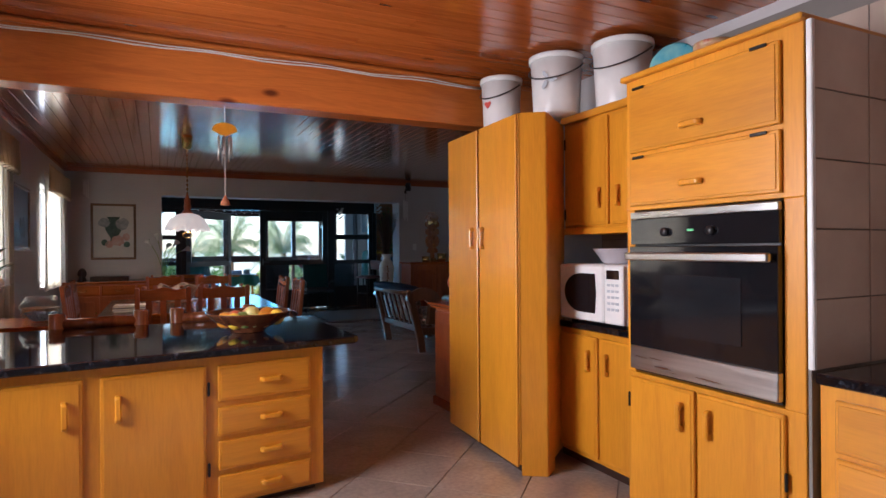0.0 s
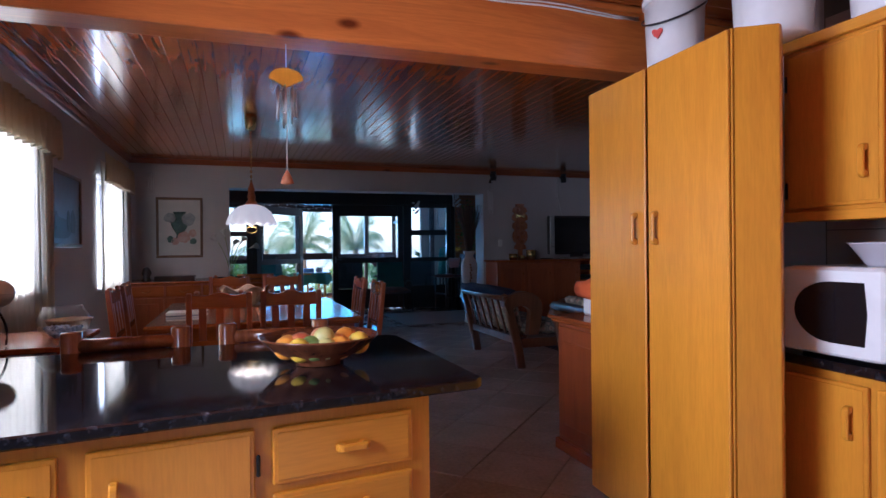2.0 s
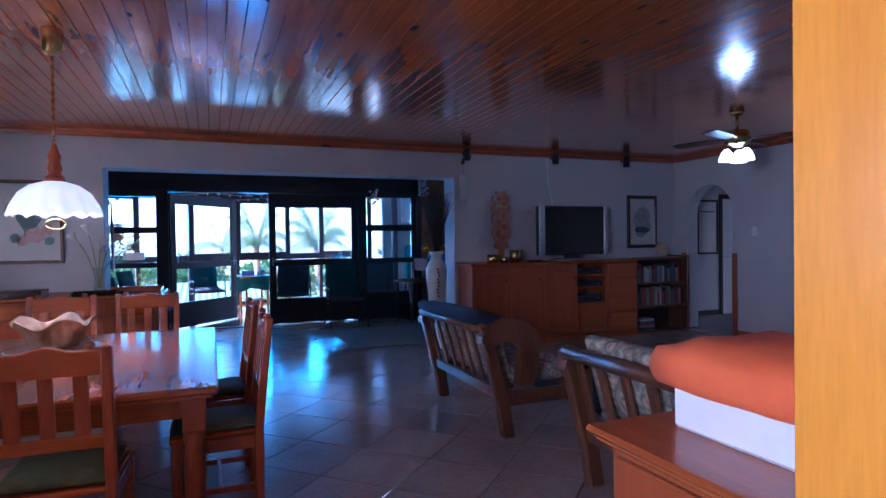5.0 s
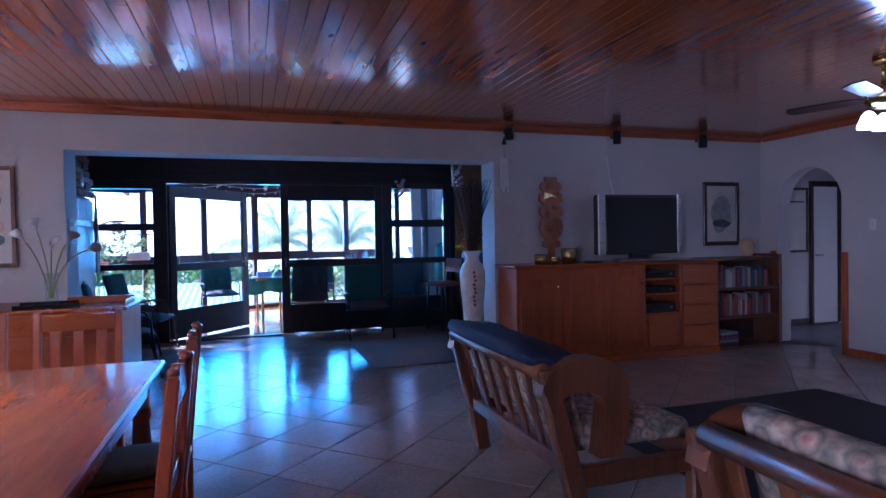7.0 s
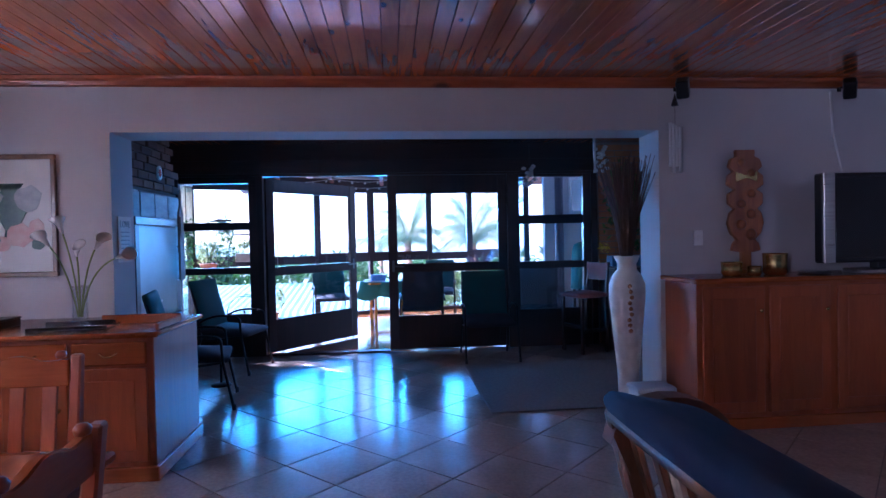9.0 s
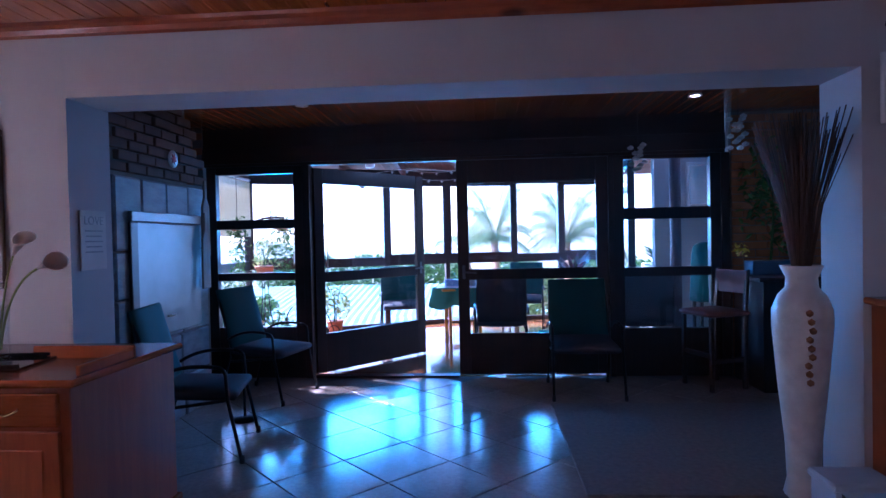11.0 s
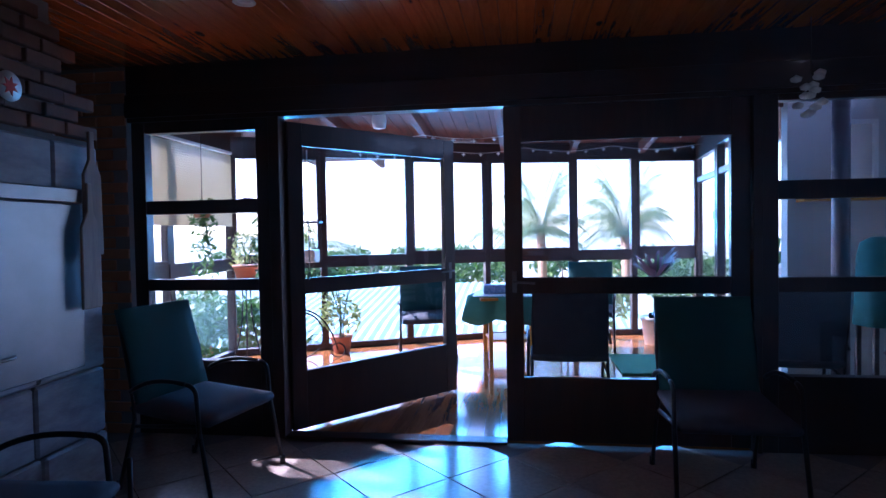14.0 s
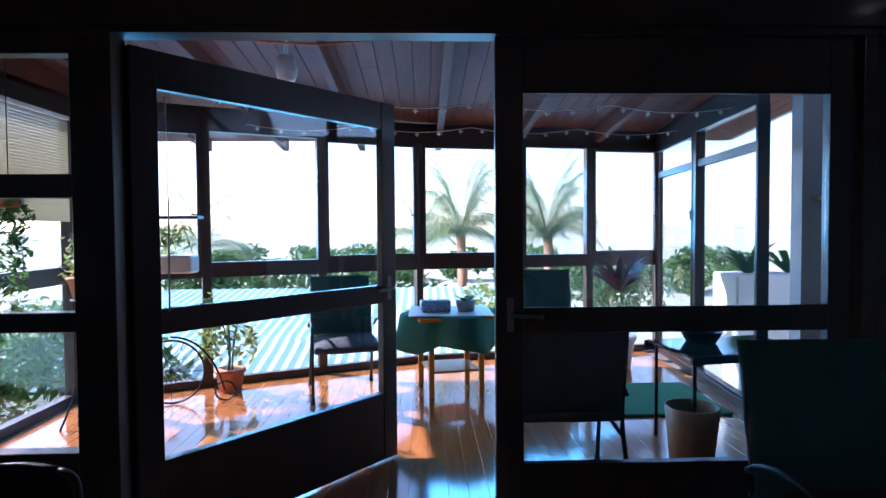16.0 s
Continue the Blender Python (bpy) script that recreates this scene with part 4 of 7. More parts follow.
FR = {"orange": skin("orange_peel", (0.85, 0.30, 0.02), (0.9, 0.40, 0.04)), "lemon": skin("lemon_peel", (0.85, 0.55, 0.04), (0.9, 0.62, 0.06)),
      "lime": skin("lime_peel", (0.16, 0.28, 0.06), (0.28, 0.36, 0.09)), "guava": skin("guava_skin", (0.55, 0.52, 0.16), (0.62, 0.55, 0.2)), "mango": skin("mango_skin", (0.62, 0.12, 0.05), (0.55, 0.36, 0.1))}
for kind, fx, fy, fz, fr in (("orange", -0.115, -0.035, 0.064, 0.04), ("lemon", -0.075, -0.085, 0.062, 0.037), ("lime", -0.035, -0.045, 0.068, 0.036), ("guava", 0.01, -0.11, 0.066, 0.036),
                             ("orange", 0.06, -0.075, 0.062, 0.041), ("lemon", 0.13, -0.035, 0.068, 0.038), ("orange", 0.10, 0.05, 0.072, 0.042), ("mango", 0.015, 0.045, 0.072, 0.042),
                             ("orange", 0.055, 0.0, 0.055, 0.038), ("mango", -0.06, 0.05, 0.062, 0.04), ("lime", -0.03, -0.11, 0.060, 0.033), ("orange", -0.10, 0.06, 0.06, 0.036), ("guava", 0.012, -0.03, 0.092, 0.037)):
    fx, fy, fz, fr = fx * 1.2, fy * 1.2, fz * 1.2, fr * 1.2
    prof = [(fr * math.sin(math.pi * k / 10), -fr * math.cos(math.pi * k / 10) * (1.12 if kind in ("lemon", "mango") else 0.97)) for k in range(11)]
    solid(kind if kind != "mango" else "apple", moved(lathe(prof, seg=18), pose(0, 0, 0, random.uniform(-60, 60), random.uniform(-50, 50), 0)), FR[kind], {"orange": "ripe orange in the bowl", "lemon": "yellow lemon in the bowl", "lime": "green lime in the bowl", "guava": "pale green guava in the bowl", "mango": "red and yellow apple in the bowl"}[kind], "fruit", (0.505 + fx, 3.64 + fy, 0.838 + fz), 0, "fruit in the bowl")


# ---- log bar chairs behind the island ----
LOG = wood("varnished_log", (0.34, 0.11, 0.035), (0.16, 0.045, 0.018), "z", 0.2, 0.6)


def bar_chair(x, y):
    c = thing("bar_chair", "varnished log bar chair with a maroon seat", "chair", (x, y, 0), 0, "bar chairs at the island")
    for sx in (-0.235, 0.235):
        part("post", lathe([(0, 0), (0.043, 0), (0.045, 0.01), (0.043, 0.5), (0.046, 0.925), (0.04, 0.932), (0, 0.934)], (sx, -0.02, 0), 16), LOG, c)
        part("leg", lathe([(0, 0), (0.04, 0), (0.04, 0.62), (0, 0.63)], (sx, 0.40, 0), 14), LOG, c)
        part("stretcher", tube([(sx, 0.0, 0.3), (sx, 0.4, 0.3)], 0.024, 10), LOG, c)
    part("back_rail", tube([(-0.21, -0.02, 0.865), (0.21, -0.02, 0.865)], 0.034, 12), LOG, c)
    part("footrest", tube([(-0.22, 0.40, 0.25), (0.22, 0.40, 0.25)], 0.026, 10), LOG, c)
    part("seat_rail", tube([(-0.22, 0.40, 0.57), (0.22, 0.40, 0.57)], 0.03, 10), LOG, c)
    part("seat_rail", tube([(-0.22, -0.02, 0.57), (0.22, -0.02, 0.57)], 0.03, 10), LOG, c)
    part("seat", pillow(0.44, 0.46, 0.10, (0, 0.19, 0.60)), MAROON, c, "maroon leather seat")
    part("back_pad", pillow(0.40, 0.05, 0.22, (0, 0.01, 0.64)), MAROON, c)
    return c


bc = bar_chair(0.37, 4.40)
copy_thing(bc, pose(-0.32, 4.37, 0, 0, 0, 3))

# ---- dining ----
table = thing("dining_table", "polished red pine dining table", "table", (0.345, 7.0, 0))
part("tabletop", joined(span(-0.825, 0.825, -1.0, 1.0, 0.705, 0.742, 0.010), span(-0.80, 0.80, -0.975, 0.975, 0.685, 0.705, 0.004)), PINE_Y, table)
part("apron", joined(span(-0.74, 0.74, -0.91, -0.885, 0.59, 0.685), span(-0.74, 0.74, 0.885, 0.91, 0.59, 0.685), span(-0.765, -0.74, -0.88, 0.88, 0.59, 0.685), span(0.74, 0.765, -0.88, 0.88, 0.59, 0.685)), PINE_X, table)
for sx in (-1, 1):
    for sy in (-1, 1):
        part("leg", joined(box(0.10, 0.10, 0.16, (sx * 0.72, sy * 0.87, 0.525), 0.006), lathe([(0.03, 0), (0.036, 0.02), (0.03, 0.05), (0.042, 0.16), (0.048, 0.33), (0.04, 0.45), (0.05, 0.48), (0.045, 0.525)], (sx * 0.72, sy * 0.87, 0), 18)), PINE, table)
part("centre_strip", span(-0.002, 0.002, -0.97, 0.97, 0.742, 0.7425, 0), DARKW, table)
CHAIRG = mottled("green_seat_pad", (0.06, 0.09, 0.04), (0.12, 0.14, 0.06), 18.0, 0.9, 0, 0, 0.4, 300.0)


def dining_chair():
    c = thing("dining_chair", "red pine dining chair with a slatted back", "chair", (0, 0, 0), 0, "chairs round the dining table")
    for sx in (-0.205, 0.205):
        part("back_leg", profile_y([(0.0, 0), (0.045, 0), (0.045, 0.43), (0.01, 0.75), (-0.02, 1.0), (-0.055, 1.0), (-0.03, 0.75), (0.0, 0.45)], sx - 0.02, sx + 0.02, 0.006), PINE, c)
        part("front_leg", box(0.042, 0.042, 0.42, (0.40, sx, 0), 0.006), PINE, c)
        part("side_rail", span(0.03, 0.39, sx - 0.011, sx + 0.011, 0.355, 0.42), PINE, c)
        part("stretcher", span(0.03, 0.39, sx - 0.009, sx + 0.009, 0.15, 0.18), PINE, c)
    part("front_rail", span(0.385, 0.41, -0.19, 0.19, 0.355, 0.42), PINE, c)
    part("cross_stretcher", span(0.20, 0.22, -0.195, 0.195, 0.155, 0.18), PINE, c)
    part("seat", prism([(0.0, -0.19), (0.43, -0.225), (0.44, 0.0), (0.43, 0.225), (0.0, 0.19)], 0.42, 0.445, 0.008), PINE_Y, c)
    part("seat_pad", pillow(0.40, 0.40, 0.045, (0.225, 0, 0.44)), CHAIRG, c, "green seat pad")
    # shaped top rail: two lobes
    top = [(-0.185, 0.885), (0.185, 0.885)] + [(0.185 - 0.37 * k / 24, 0.975 + 0.018 * math.sin(math.pi * k / 24) + 0.008 * math.cos(4 * math.pi * k / 24)) for k in range(25)]
    part("top_rail", moved(prism(top, -0.014, 0.014, 0.004), Matrix(((0, 0, 1, -0.022), (1, 0, 0, 0), (0, 1, 0, 0), (0, 0, 0, 1)))), PINE_Y, c)
    for sy in (-0.15, 0.15):
        part("finial", lathe([(0.0, -0.012), (0.016, -0.008), (0.020, 0.006), (0.012, 0.016), (0.0, 0.018)], (-0.03, sy, 0.998), 12), PINE, c)
    part("low_rail", span(-0.005, 0.018, -0.185, 0.185, 0.60, 0.65), PINE_Y, c)
    for sy in (-0.115, 0.0, 0.115):
        part("slat", profile_y([(0.004, 0.65), (0.018, 0.65), (-0.012, 0.888), (-0.026, 0.888)], sy - 0.026, sy + 0.026, 0.003), PINE, c)
    return c


dc = dining_chair()
dc.matrix_basis = pose(0.06, 5.74, 0, 0, 0, 90)
for cx, cy, ct in ((0.57, 5.78, 88), (1.38, 6.48, 180), (1.36, 7.22, 182), (0.1, 8.32, -90), (0.68, 8.30, -90), (-0.75, 6.62, 0), (-0.77, 7.32, 2)):
    copy_thing(dc, pose(cx, cy, 0, 0, 0, ct))

# ---- pendant, wind chime ----
pend = thing("pendant_lamp", "lit pendant lamp with a frilled white glass shade", "lamp", (0.32, 7.17, 0))
part("ceiling_rose", lathe([(0, 2.62), (0.055, 2.62), (0.06, 2.60), (0.05, 2.50), (0.035, 2.47), (0, 2.47)][::-1]), BRASS, pend)
part("chain", joined(*[moved(lathe([(0.012, -0.003), (0.016, 0), (0.012, 0.003), (0.009, 0), (0.012, -0.003)], seg=10), Matrix.Translation((0, 0, 2.45 - k * 0.024)) @ pose(0, 0, 0, 90, 0, 90 * (k % 2)) @ Matrix.Diagonal((0.7, 1.1, 1, 1))) for k in range(21)]), BRASS, pend)
part("stem", lathe([(0, 1.74), (0.06, 1.745), (0.05, 1.77), (0.03, 1.79), (0.04, 1.82), (0.028, 1.86), (0.035, 1.89), (0.02, 1.93), (0.012, 1.96), (0, 1.97)]), PINE, pend)
frill = lambda a, z: (0.012 * math.sin(a * 14) * max(0, (1.69 - z) / 0.15), 0.012 * math.cos(a * 14) * max(0, (1.66 - z) / 0.12))
part("shade", lathe([(0.055, 1.745), (0.12, 1.725), (0.18, 1.68), (0.215, 1.61), (0.23, 1.555), (0.226, 1.553), (0.21, 1.608), (0.175, 1.675), (0.118, 1.719), (0.055, 1.739)], seg=84, wave=frill), SHADE, pend, "frilled white glass shade")
part("counter_ring", tube([(0.05 * math.cos(a), 0, 1.50 + 0.03 * math.sin(a)) for a in [2 * math.pi * k / 16 for k in range(17)]], 0.005, 6), BRASS, pend)
chime = thing("wind_chime", "wind chime with a shell fan and hanging tubes", "wind chime", (0.40, 3.86, 0))
part("string", joined(tube([(0, 0, 2.225), (0, 0, 2.10)], 0.0025, 5), tube([(0, 0, 2.04), (0, 0, 1.66)], 0.0025, 5)), WPLAS, chime)
fan_p = [(0.0, 2.03)] + [(0.075 * math.cos(a), 2.07 + 0.05 * math.sin(a)) for a in [math.pi * k / 10 for k in range(11)]]
part("fan", moved(prism(fan_p, -0.006, 0.006, 0.002), Matrix(((1, 0, 0, 0), (0, 0, 1, 0), (0, 1, 0, 0), (0, 0, 0, 1)))), GOLD, chime, "orange shell fan")
for k in range(7):
    a = 2 * math.pi * k / 7
    part("tube", tube([(0.04 * math.cos(a), 0.04 * math.sin(a), 2.035), (0.042 * math.cos(a), 0.042 * math.sin(a), 1.90 - 0.02 * (k % 3))], 0.005, 6), STEEL, chime)
part("clapper", lathe([(0, 1.60), (0.03, 1.605), (0.022, 1.63), (0.004, 1.665), (0, 1.665)], seg=6), TERRA, chime)
wb = thing("wicker_ball", "wicker ball hanging near the window", "ornament", (-0.88, 3.84, -0.11))
part("ball", lathe([(0.085 * math.sin(math.pi * k / 14), 2.2 - 0.085 * math.cos(math.pi * k / 14)) for k in range(15)], wave=lambda a, z: (0.004 * math.sin(12 * a + 60 * z), 0)), mottled("wicker_weave", (0.28, 0.14, 0.06), (0.5, 0.3, 0.14), 40.0, 0.7, 0, 0, 0.8, 120.0), wb)
part("cord", tube([(0, 0, 2.335), (0, 0, 2.28)], 0.003, 4), LEAF, wb)
part("ribbon", tube([(0, 0, 2.12), (0.004, 0, 1.9)], 0.003, 4), LEAF, wb)

# ---- dining wall: sideboard, pictures, flowers ----
side = thing("sideboard", "red pine sideboard with drawers above doors", "sideboard", (0, 9.60, 0))
part("body", span(-1.18, 0.66, 0.02, 0.80, 0.06, 0.86, 0.004), PINE, side)
part("plinth", span(-1.19, 0.68, 0.0, 0.82, 0, 0.09, 0.006), PINE_X, side)
part("top", span(-1.21, 0.70, -0.02, 0.83, 0.86, 0.892, 0.010), PINE_X, side)
part("gallery", joined(span(0.18, 0.68, 0.42, 0.44, 0.892, 0.95, 0.006), span(0.66, 0.68, 0.05, 0.42, 0.892, 0.935, 0.006)), PINE_X, side)
for k in range(4):
    x0 = -1.15 + k * 0.45
    dr = part("drawer", span(x0, x0 + 0.42, 0.0, 0.02, 0.70, 0.835, 0.006), PINE_X, side)
    part("swing_handle", tube(arc((x0 + 0.16, -0.006, 0.775), (x0 + 0.21, -0.03, 0.73), (x0 + 0.26, -0.006, 0.775)), 0.005, 6), BRASS, dr, "brass swing handle")
    do = part("door", joined(span(x0, x0 + 0.42, 0.002, 0.02, 0.12, 0.68, 0.004), span(x0 + 0.065, x0 + 0.355, -0.006, 0.002, 0.19, 0.61, 0.006)), PINE, side)
    part("knob", moved(lathe([(0, 0), (0.008, 0), (0.014, 0.02), (0, 0.026)], seg=12), pose(x0 + (0.38 if k % 2 == 0 else 0.04), 0.0, 0.45, 90)), BRASS, do)


def picture(name, label, w, h, m, frame_m, mount, inner, thick=0.03, bar=0.035):
    p = tagged(new(name), label, "picture")
    p.matrix_basis = m
    for a in (span(-w / 2, w / 2, -thick, 0, h / 2 - bar, h / 2, 0.006), span(-w / 2, w / 2, -thick, 0, -h / 2, -h / 2 + bar, 0.006), span(-w / 2, -w / 2 + bar, -thick, 0, -h / 2 + bar, h / 2 - bar, 0.006), span(w / 2 - bar, w / 2, -thick, 0, -h / 2 + bar, h / 2 - bar, 0.006)):
        part("frame_bar", a, frame_m, p)
    part("mount", span(-w / 2 + bar, w / 2 - bar, -0.012, -0.002, -h / 2 + bar, h / 2 - bar, 0), mount, p)
    for k, (bm, mm) in enumerate(inner):
        part("painted_area", bm, mm, p)
    return p


def blob(x, z, r, y, seed, sq=1.0):
    """An uneven flat painted shape."""
    rng = random.Random(seed)
    pts = [(x + r * (0.8 + 0.3 * rng.random()) * math.cos(a), z + sq * r * (0.8 + 0.3 * rng.random()) * math.sin(a)) for a in [2 * math.pi * k / 14 for k in range(14)]]
    return moved(prism(pts, 0, 0.0015, 0), Matrix(((1, 0, 0, 0), (0, 0, -1, y), (0, 1, 0, 0), (0, 0, 0, 1))))


MOUNT = mottled("ivory_mount", (0.55, 0.52, 0.47), (0.62, 0.58, 0.52), 5.0, 0.35)
GREYP = mottled("grey_wash", (0.22, 0.24, 0.24), (0.4, 0.4, 0.38), 16.0, 0.4)
ROSE = mottled("rose_wash", (0.50, 0.25, 0.19), (0.58, 0.42, 0.35), 16.0, 0.4)
TEALP = mottled("dark_green_wash", (0.03, 0.07, 0.06), (0.09, 0.16, 0.12), 16.0, 0.4)
FRAMEW = wood("picture_frame_wood", (0.20, 0.11, 0.05), (0.10, 0.05, 0.025), "z", 0.35)
urn = moved(lathe([(0, -0.2), (0.05, -0.2), (0.04, -0.15), (0.11, -0.02), (0.12, 0.08), (0.06, 0.13), (0.09, 0.18), (0, 0.18)], seg=16), Matrix.Diagonal((1, 0.012, 1, 1)))
picture("framed_picture", "framed print of a dark urn with roses", 0.62, 0.87, pose(-0.60, FAR - 0.002, 1.63), FRAMEW, MOUNT,
        [(moved(urn, Matrix.Translation((0.0, -0.016, 0.05))), TEALP), (blob(0.12, 0.12, 0.10, -0.0175, 1), GREYP), (blob(-0.13, 0.14, 0.08, -0.0175, 2), GREYP), (blob(0.06, -0.14, 0.09, -0.0185, 3), ROSE), (blob(0.17, -0.08, 0.06, -0.0185, 4), ROSE), (blob(-0.06, -0.2, 0.06, -0.0185, 5), ROSE), (blob(-0.12, -0.17, 0.05, -0.0185, 6), TEALP), (blob(0.18, -0.2, 0.05, -0.018, 7), TEALP)])
DUSK = mottled("dusk_painting", (0.10, 0.10, 0.14), (0.26, 0.26, 0.32), 3.0, 0.35)
HILLS = mottled("dark_hills", (0.03, 0.03, 0.04), (0.08, 0.07, 0.08), 9.0, 0.4)
picture("framed_picture", "dark framed landscape painting of a town", 1.05, 0.66, pose(LEFT + 0.002, 7.1, 1.67, 0, 0, 90) , FRAMEW, DUSK,
        [(blob(-0.1, -0.17, 0.36, -0.0135, 11, 0.28), HILLS), (blob(0.25, -0.1, 0.09, -0.015, 12, 1.3), HILLS), (blob(0.1, -0.08, 0.05, -0.015, 13, 2.0), HILLS), (blob(-0.25, -0.1, 0.05, -0.015, 14, 1.6), HILLS)])
picture("framed_picture", "dark framed landscape print with a pale mount", 0.56, 0.80, pose(7.30, FAR - 0.002, 1.63), DARKW, MOUNT,
        [(blob(0, 0.0, 0.17, -0.0135, 21, 1.5), GREYP), (blob(0, -0.12, 0.14, -0.015, 22, 0.4), TEALP)], 0.03, 0.05)


def stem_flower(parent, base, bend, tip, k):
    pts = arc(base, bend, tip)
    part("stem", tube(pts, 0.005, 6), LEAFY, parent)
    t = Vector(tip)
    d = (t - Vector(bend)).normalized()
    q = d.to_track_quat("Z", "Y").to_matrix().to_4x4()
    part("bloom", moved(lathe([(0.006, 0), (0.012, 0.03), (0.02, 0.06), (0.042, 0.09), (0.036, 0.088), (0.016, 0.055), (0.0, 0.02)], seg=14, wave=lambda a, z: (0.35 * max(0, z - 0.03) * math.cos(a), 0.5 * max(0, z - 0.04) * math.cos(a))), Matrix.Translation(t) @ q), CERAM, parent, "white lily bloom")


lily = thing("vase_of_lilies", "glass vase of white lilies on the sideboard", "vase", (0.10, 9.92, 0.905))
part("vase", lathe([(0, 0.0), (0.045, 0), (0.05, 0.01), (0.042, 0.12), (0.05, 0.25), (0.046, 0.25), (0.038, 0.12), (0.044, 0.015), (0, 0.012)]), GLASS, lily, "clear glass vase")
for k, (bx, tx, tz) in enumerate(((-0.06, -0.17, 0.50), (-0.02, -0.08, 0.58), (0.03, 0.12, 0.48), (0.05, 0.25, 0.42), (0.0, 0.03, 0.44))):
    stem_flower(lily, (bx * 0.2, 0, 0.05), (bx, 0.0, 0.35), (tx, -0.02 * k, tz), k)
solid("tray", joined(span(-0.22, 0.22, -0.15, 0.15, 0, 0.012, 0.003), span(-0.22, 0.22, -0.15, -0.135, 0.012, 0.03, 0.003), span(-0.22, 0.22, 0.135, 0.15, 0.012, 0.03, 0.003)), BLACKG, "dark lacquered tray on the sideboard", "tray", (0.10, 9.86, 0.8925), 8)
solid("wooden_box", joined(span(-0.25, 0.25, -0.14, 0.14, 0, 0.045, 0.004), span(-0.255, 0.255, -0.145, 0.145, 0.045, 0.06, 0.006)), DARKX, "flat dark wooden box on the sideboard", "box", (-0.62, 9.97, 0.8925))
solid("carved_ornament", lathe([(0, 0), (0.06, 0), (0.05, 0.02), (0.035, 0.05), (0.06, 0.10), (0.045, 0.15), (0.02, 0.18), (0, 0.185)], wave=lambda a, z: (0.008 * math.sin(3 * a), 0)), DARKW, "small dark carved ornament on the sideboard", "ornament", (-0.98, 9.97, 0.8925))
for k in range(4):
    solid("chime_tube", tube([(-1.0 + k * 0.022, FAR - 0.03, 2.42), (-1.0 + k * 0.022, FAR - 0.03, 2.2 - 0.02 * k)], 0.007, 8), WPLAS, "pale hanging chime tube on the wall", "wind chime", (0, 0, 0), 0, "chime tubes by the picture")

# on the dining table
solid("table_mat", lathe([(0, 0), (0.26, 0), (0.265, 0.004), (0.255, 0.01), (0, 0.01)], seg=36), wood("mat_wood", (0.3, 0.12, 0.04), (0.18, 0.06, 0.02), "x"), "round wooden serving board on the table", "board", (0.25, 7.42, 0.7435))
solid("shell_basket", lathe([(0, 0.0), (0.10, 0.0), (0.125, 0.03), (0.16, 0.10), (0.21, 0.16), (0.225, 0.165), (0.20, 0.15), (0.15, 0.09), (0.11, 0.04), (0, 0.02)], seg=56, wave=lambda a, z: (0.02 * math.sin(5 * a) + 0.008 * math.sin(13 * a), 0.028 * math.sin(5 * a + 1) * (z > 0.05))), mottled("driftwood", (0.34, 0.20, 0.12), (0.5, 0.36, 0.25), 20.0, 0.6), "pale frilled wooden centrepiece bowl", "bowl", (0.25, 7.42, 0.754))
for k in range(6):
    solid("magazine", span(-0.15, 0.15, -0.11, 0.11, 0, 0.009, 0.001), (PAPER, GREYB, PAPER, DUSK, PAPER, PAPER)[k], "magazine in a pile on the table", "magazine", (-0.22 + 0.006 * (k % 3), 6.42, 0.7435 + k * 0.0105), 8 - 5 * (k % 3), "magazines on the table")

# by the dining window: wicker stand with a glass bowl, ball lamp, basket, plant
stand = thing("wicker_stand", "low wooden stand by the window", "table", (-0.92, 4.95, 0))
part("tabletop", span(-0.25, 0.30, -0.35, 0.35, 0.80, 0.83, 0.006), PINE_Y, stand)
for sx in (-0.2, 0.25):
    for sy in (-0.3, 0.3):
        part("leg", box(0.04, 0.04, 0.80, (sx, sy, 0)), PINE, stand)
BLUEG = mottled("blue_pebbles", (0.1, 0.2, 0.4), (0.5, 0.6, 0.75), 60.0, 0.3)
cb = thing("glass_bowl", "tilted glass bowl of blue pebbles", "bowl", (-0.72, 4.9, 0.832))
part("bowl", lathe([(0, 0.0), (0.06, 0.0), (0.12, 0.05), (0.13, 0.11), (0.09, 0.18), (0.085, 0.18), (0.124, 0.11), (0.114, 0.055), (0, 0.006)]), GLASS, cb)
part("pebbles", joined(*[lathe([(0, -0.012), (0.012, -0.006), (0.013, 0.004), (0, 0.012)], (0.085 * math.cos(k * 2.4) * math.sqrt(k / 60), 0.085 * math.sin(k * 2.4) * math.sqrt(k / 60), 0.02 + 0.014 * (k % 4)), 7) for k in range(60)]), BLUEG, cb)
ball = thing("candle_stand", "iron candle stand with a white ball candle", "candle", (-0.98, 4.72, 0.831))
part("ball", lathe([(0.09 * math.sin(math.pi * k / 12), 0.27 - 0.075 * math.cos(math.pi * k / 12)) for k in range(13)]), CERAM, ball)
part("curl", joined(tube(arc((0.05, 0, 0.008), (0.07, 0, 0.12), (0, 0, 0.2)), 0.006, 6), tube(arc((-0.05, 0.02, 0.008), (-0.09, 0, 0.1), (0, 0, 0.2)), 0.006, 6), tube(arc((0, -0.05, 0.008), (0, -0.08, 0.1), (0, 0, 0.2)), 0.006, 6)), IRON, ball)


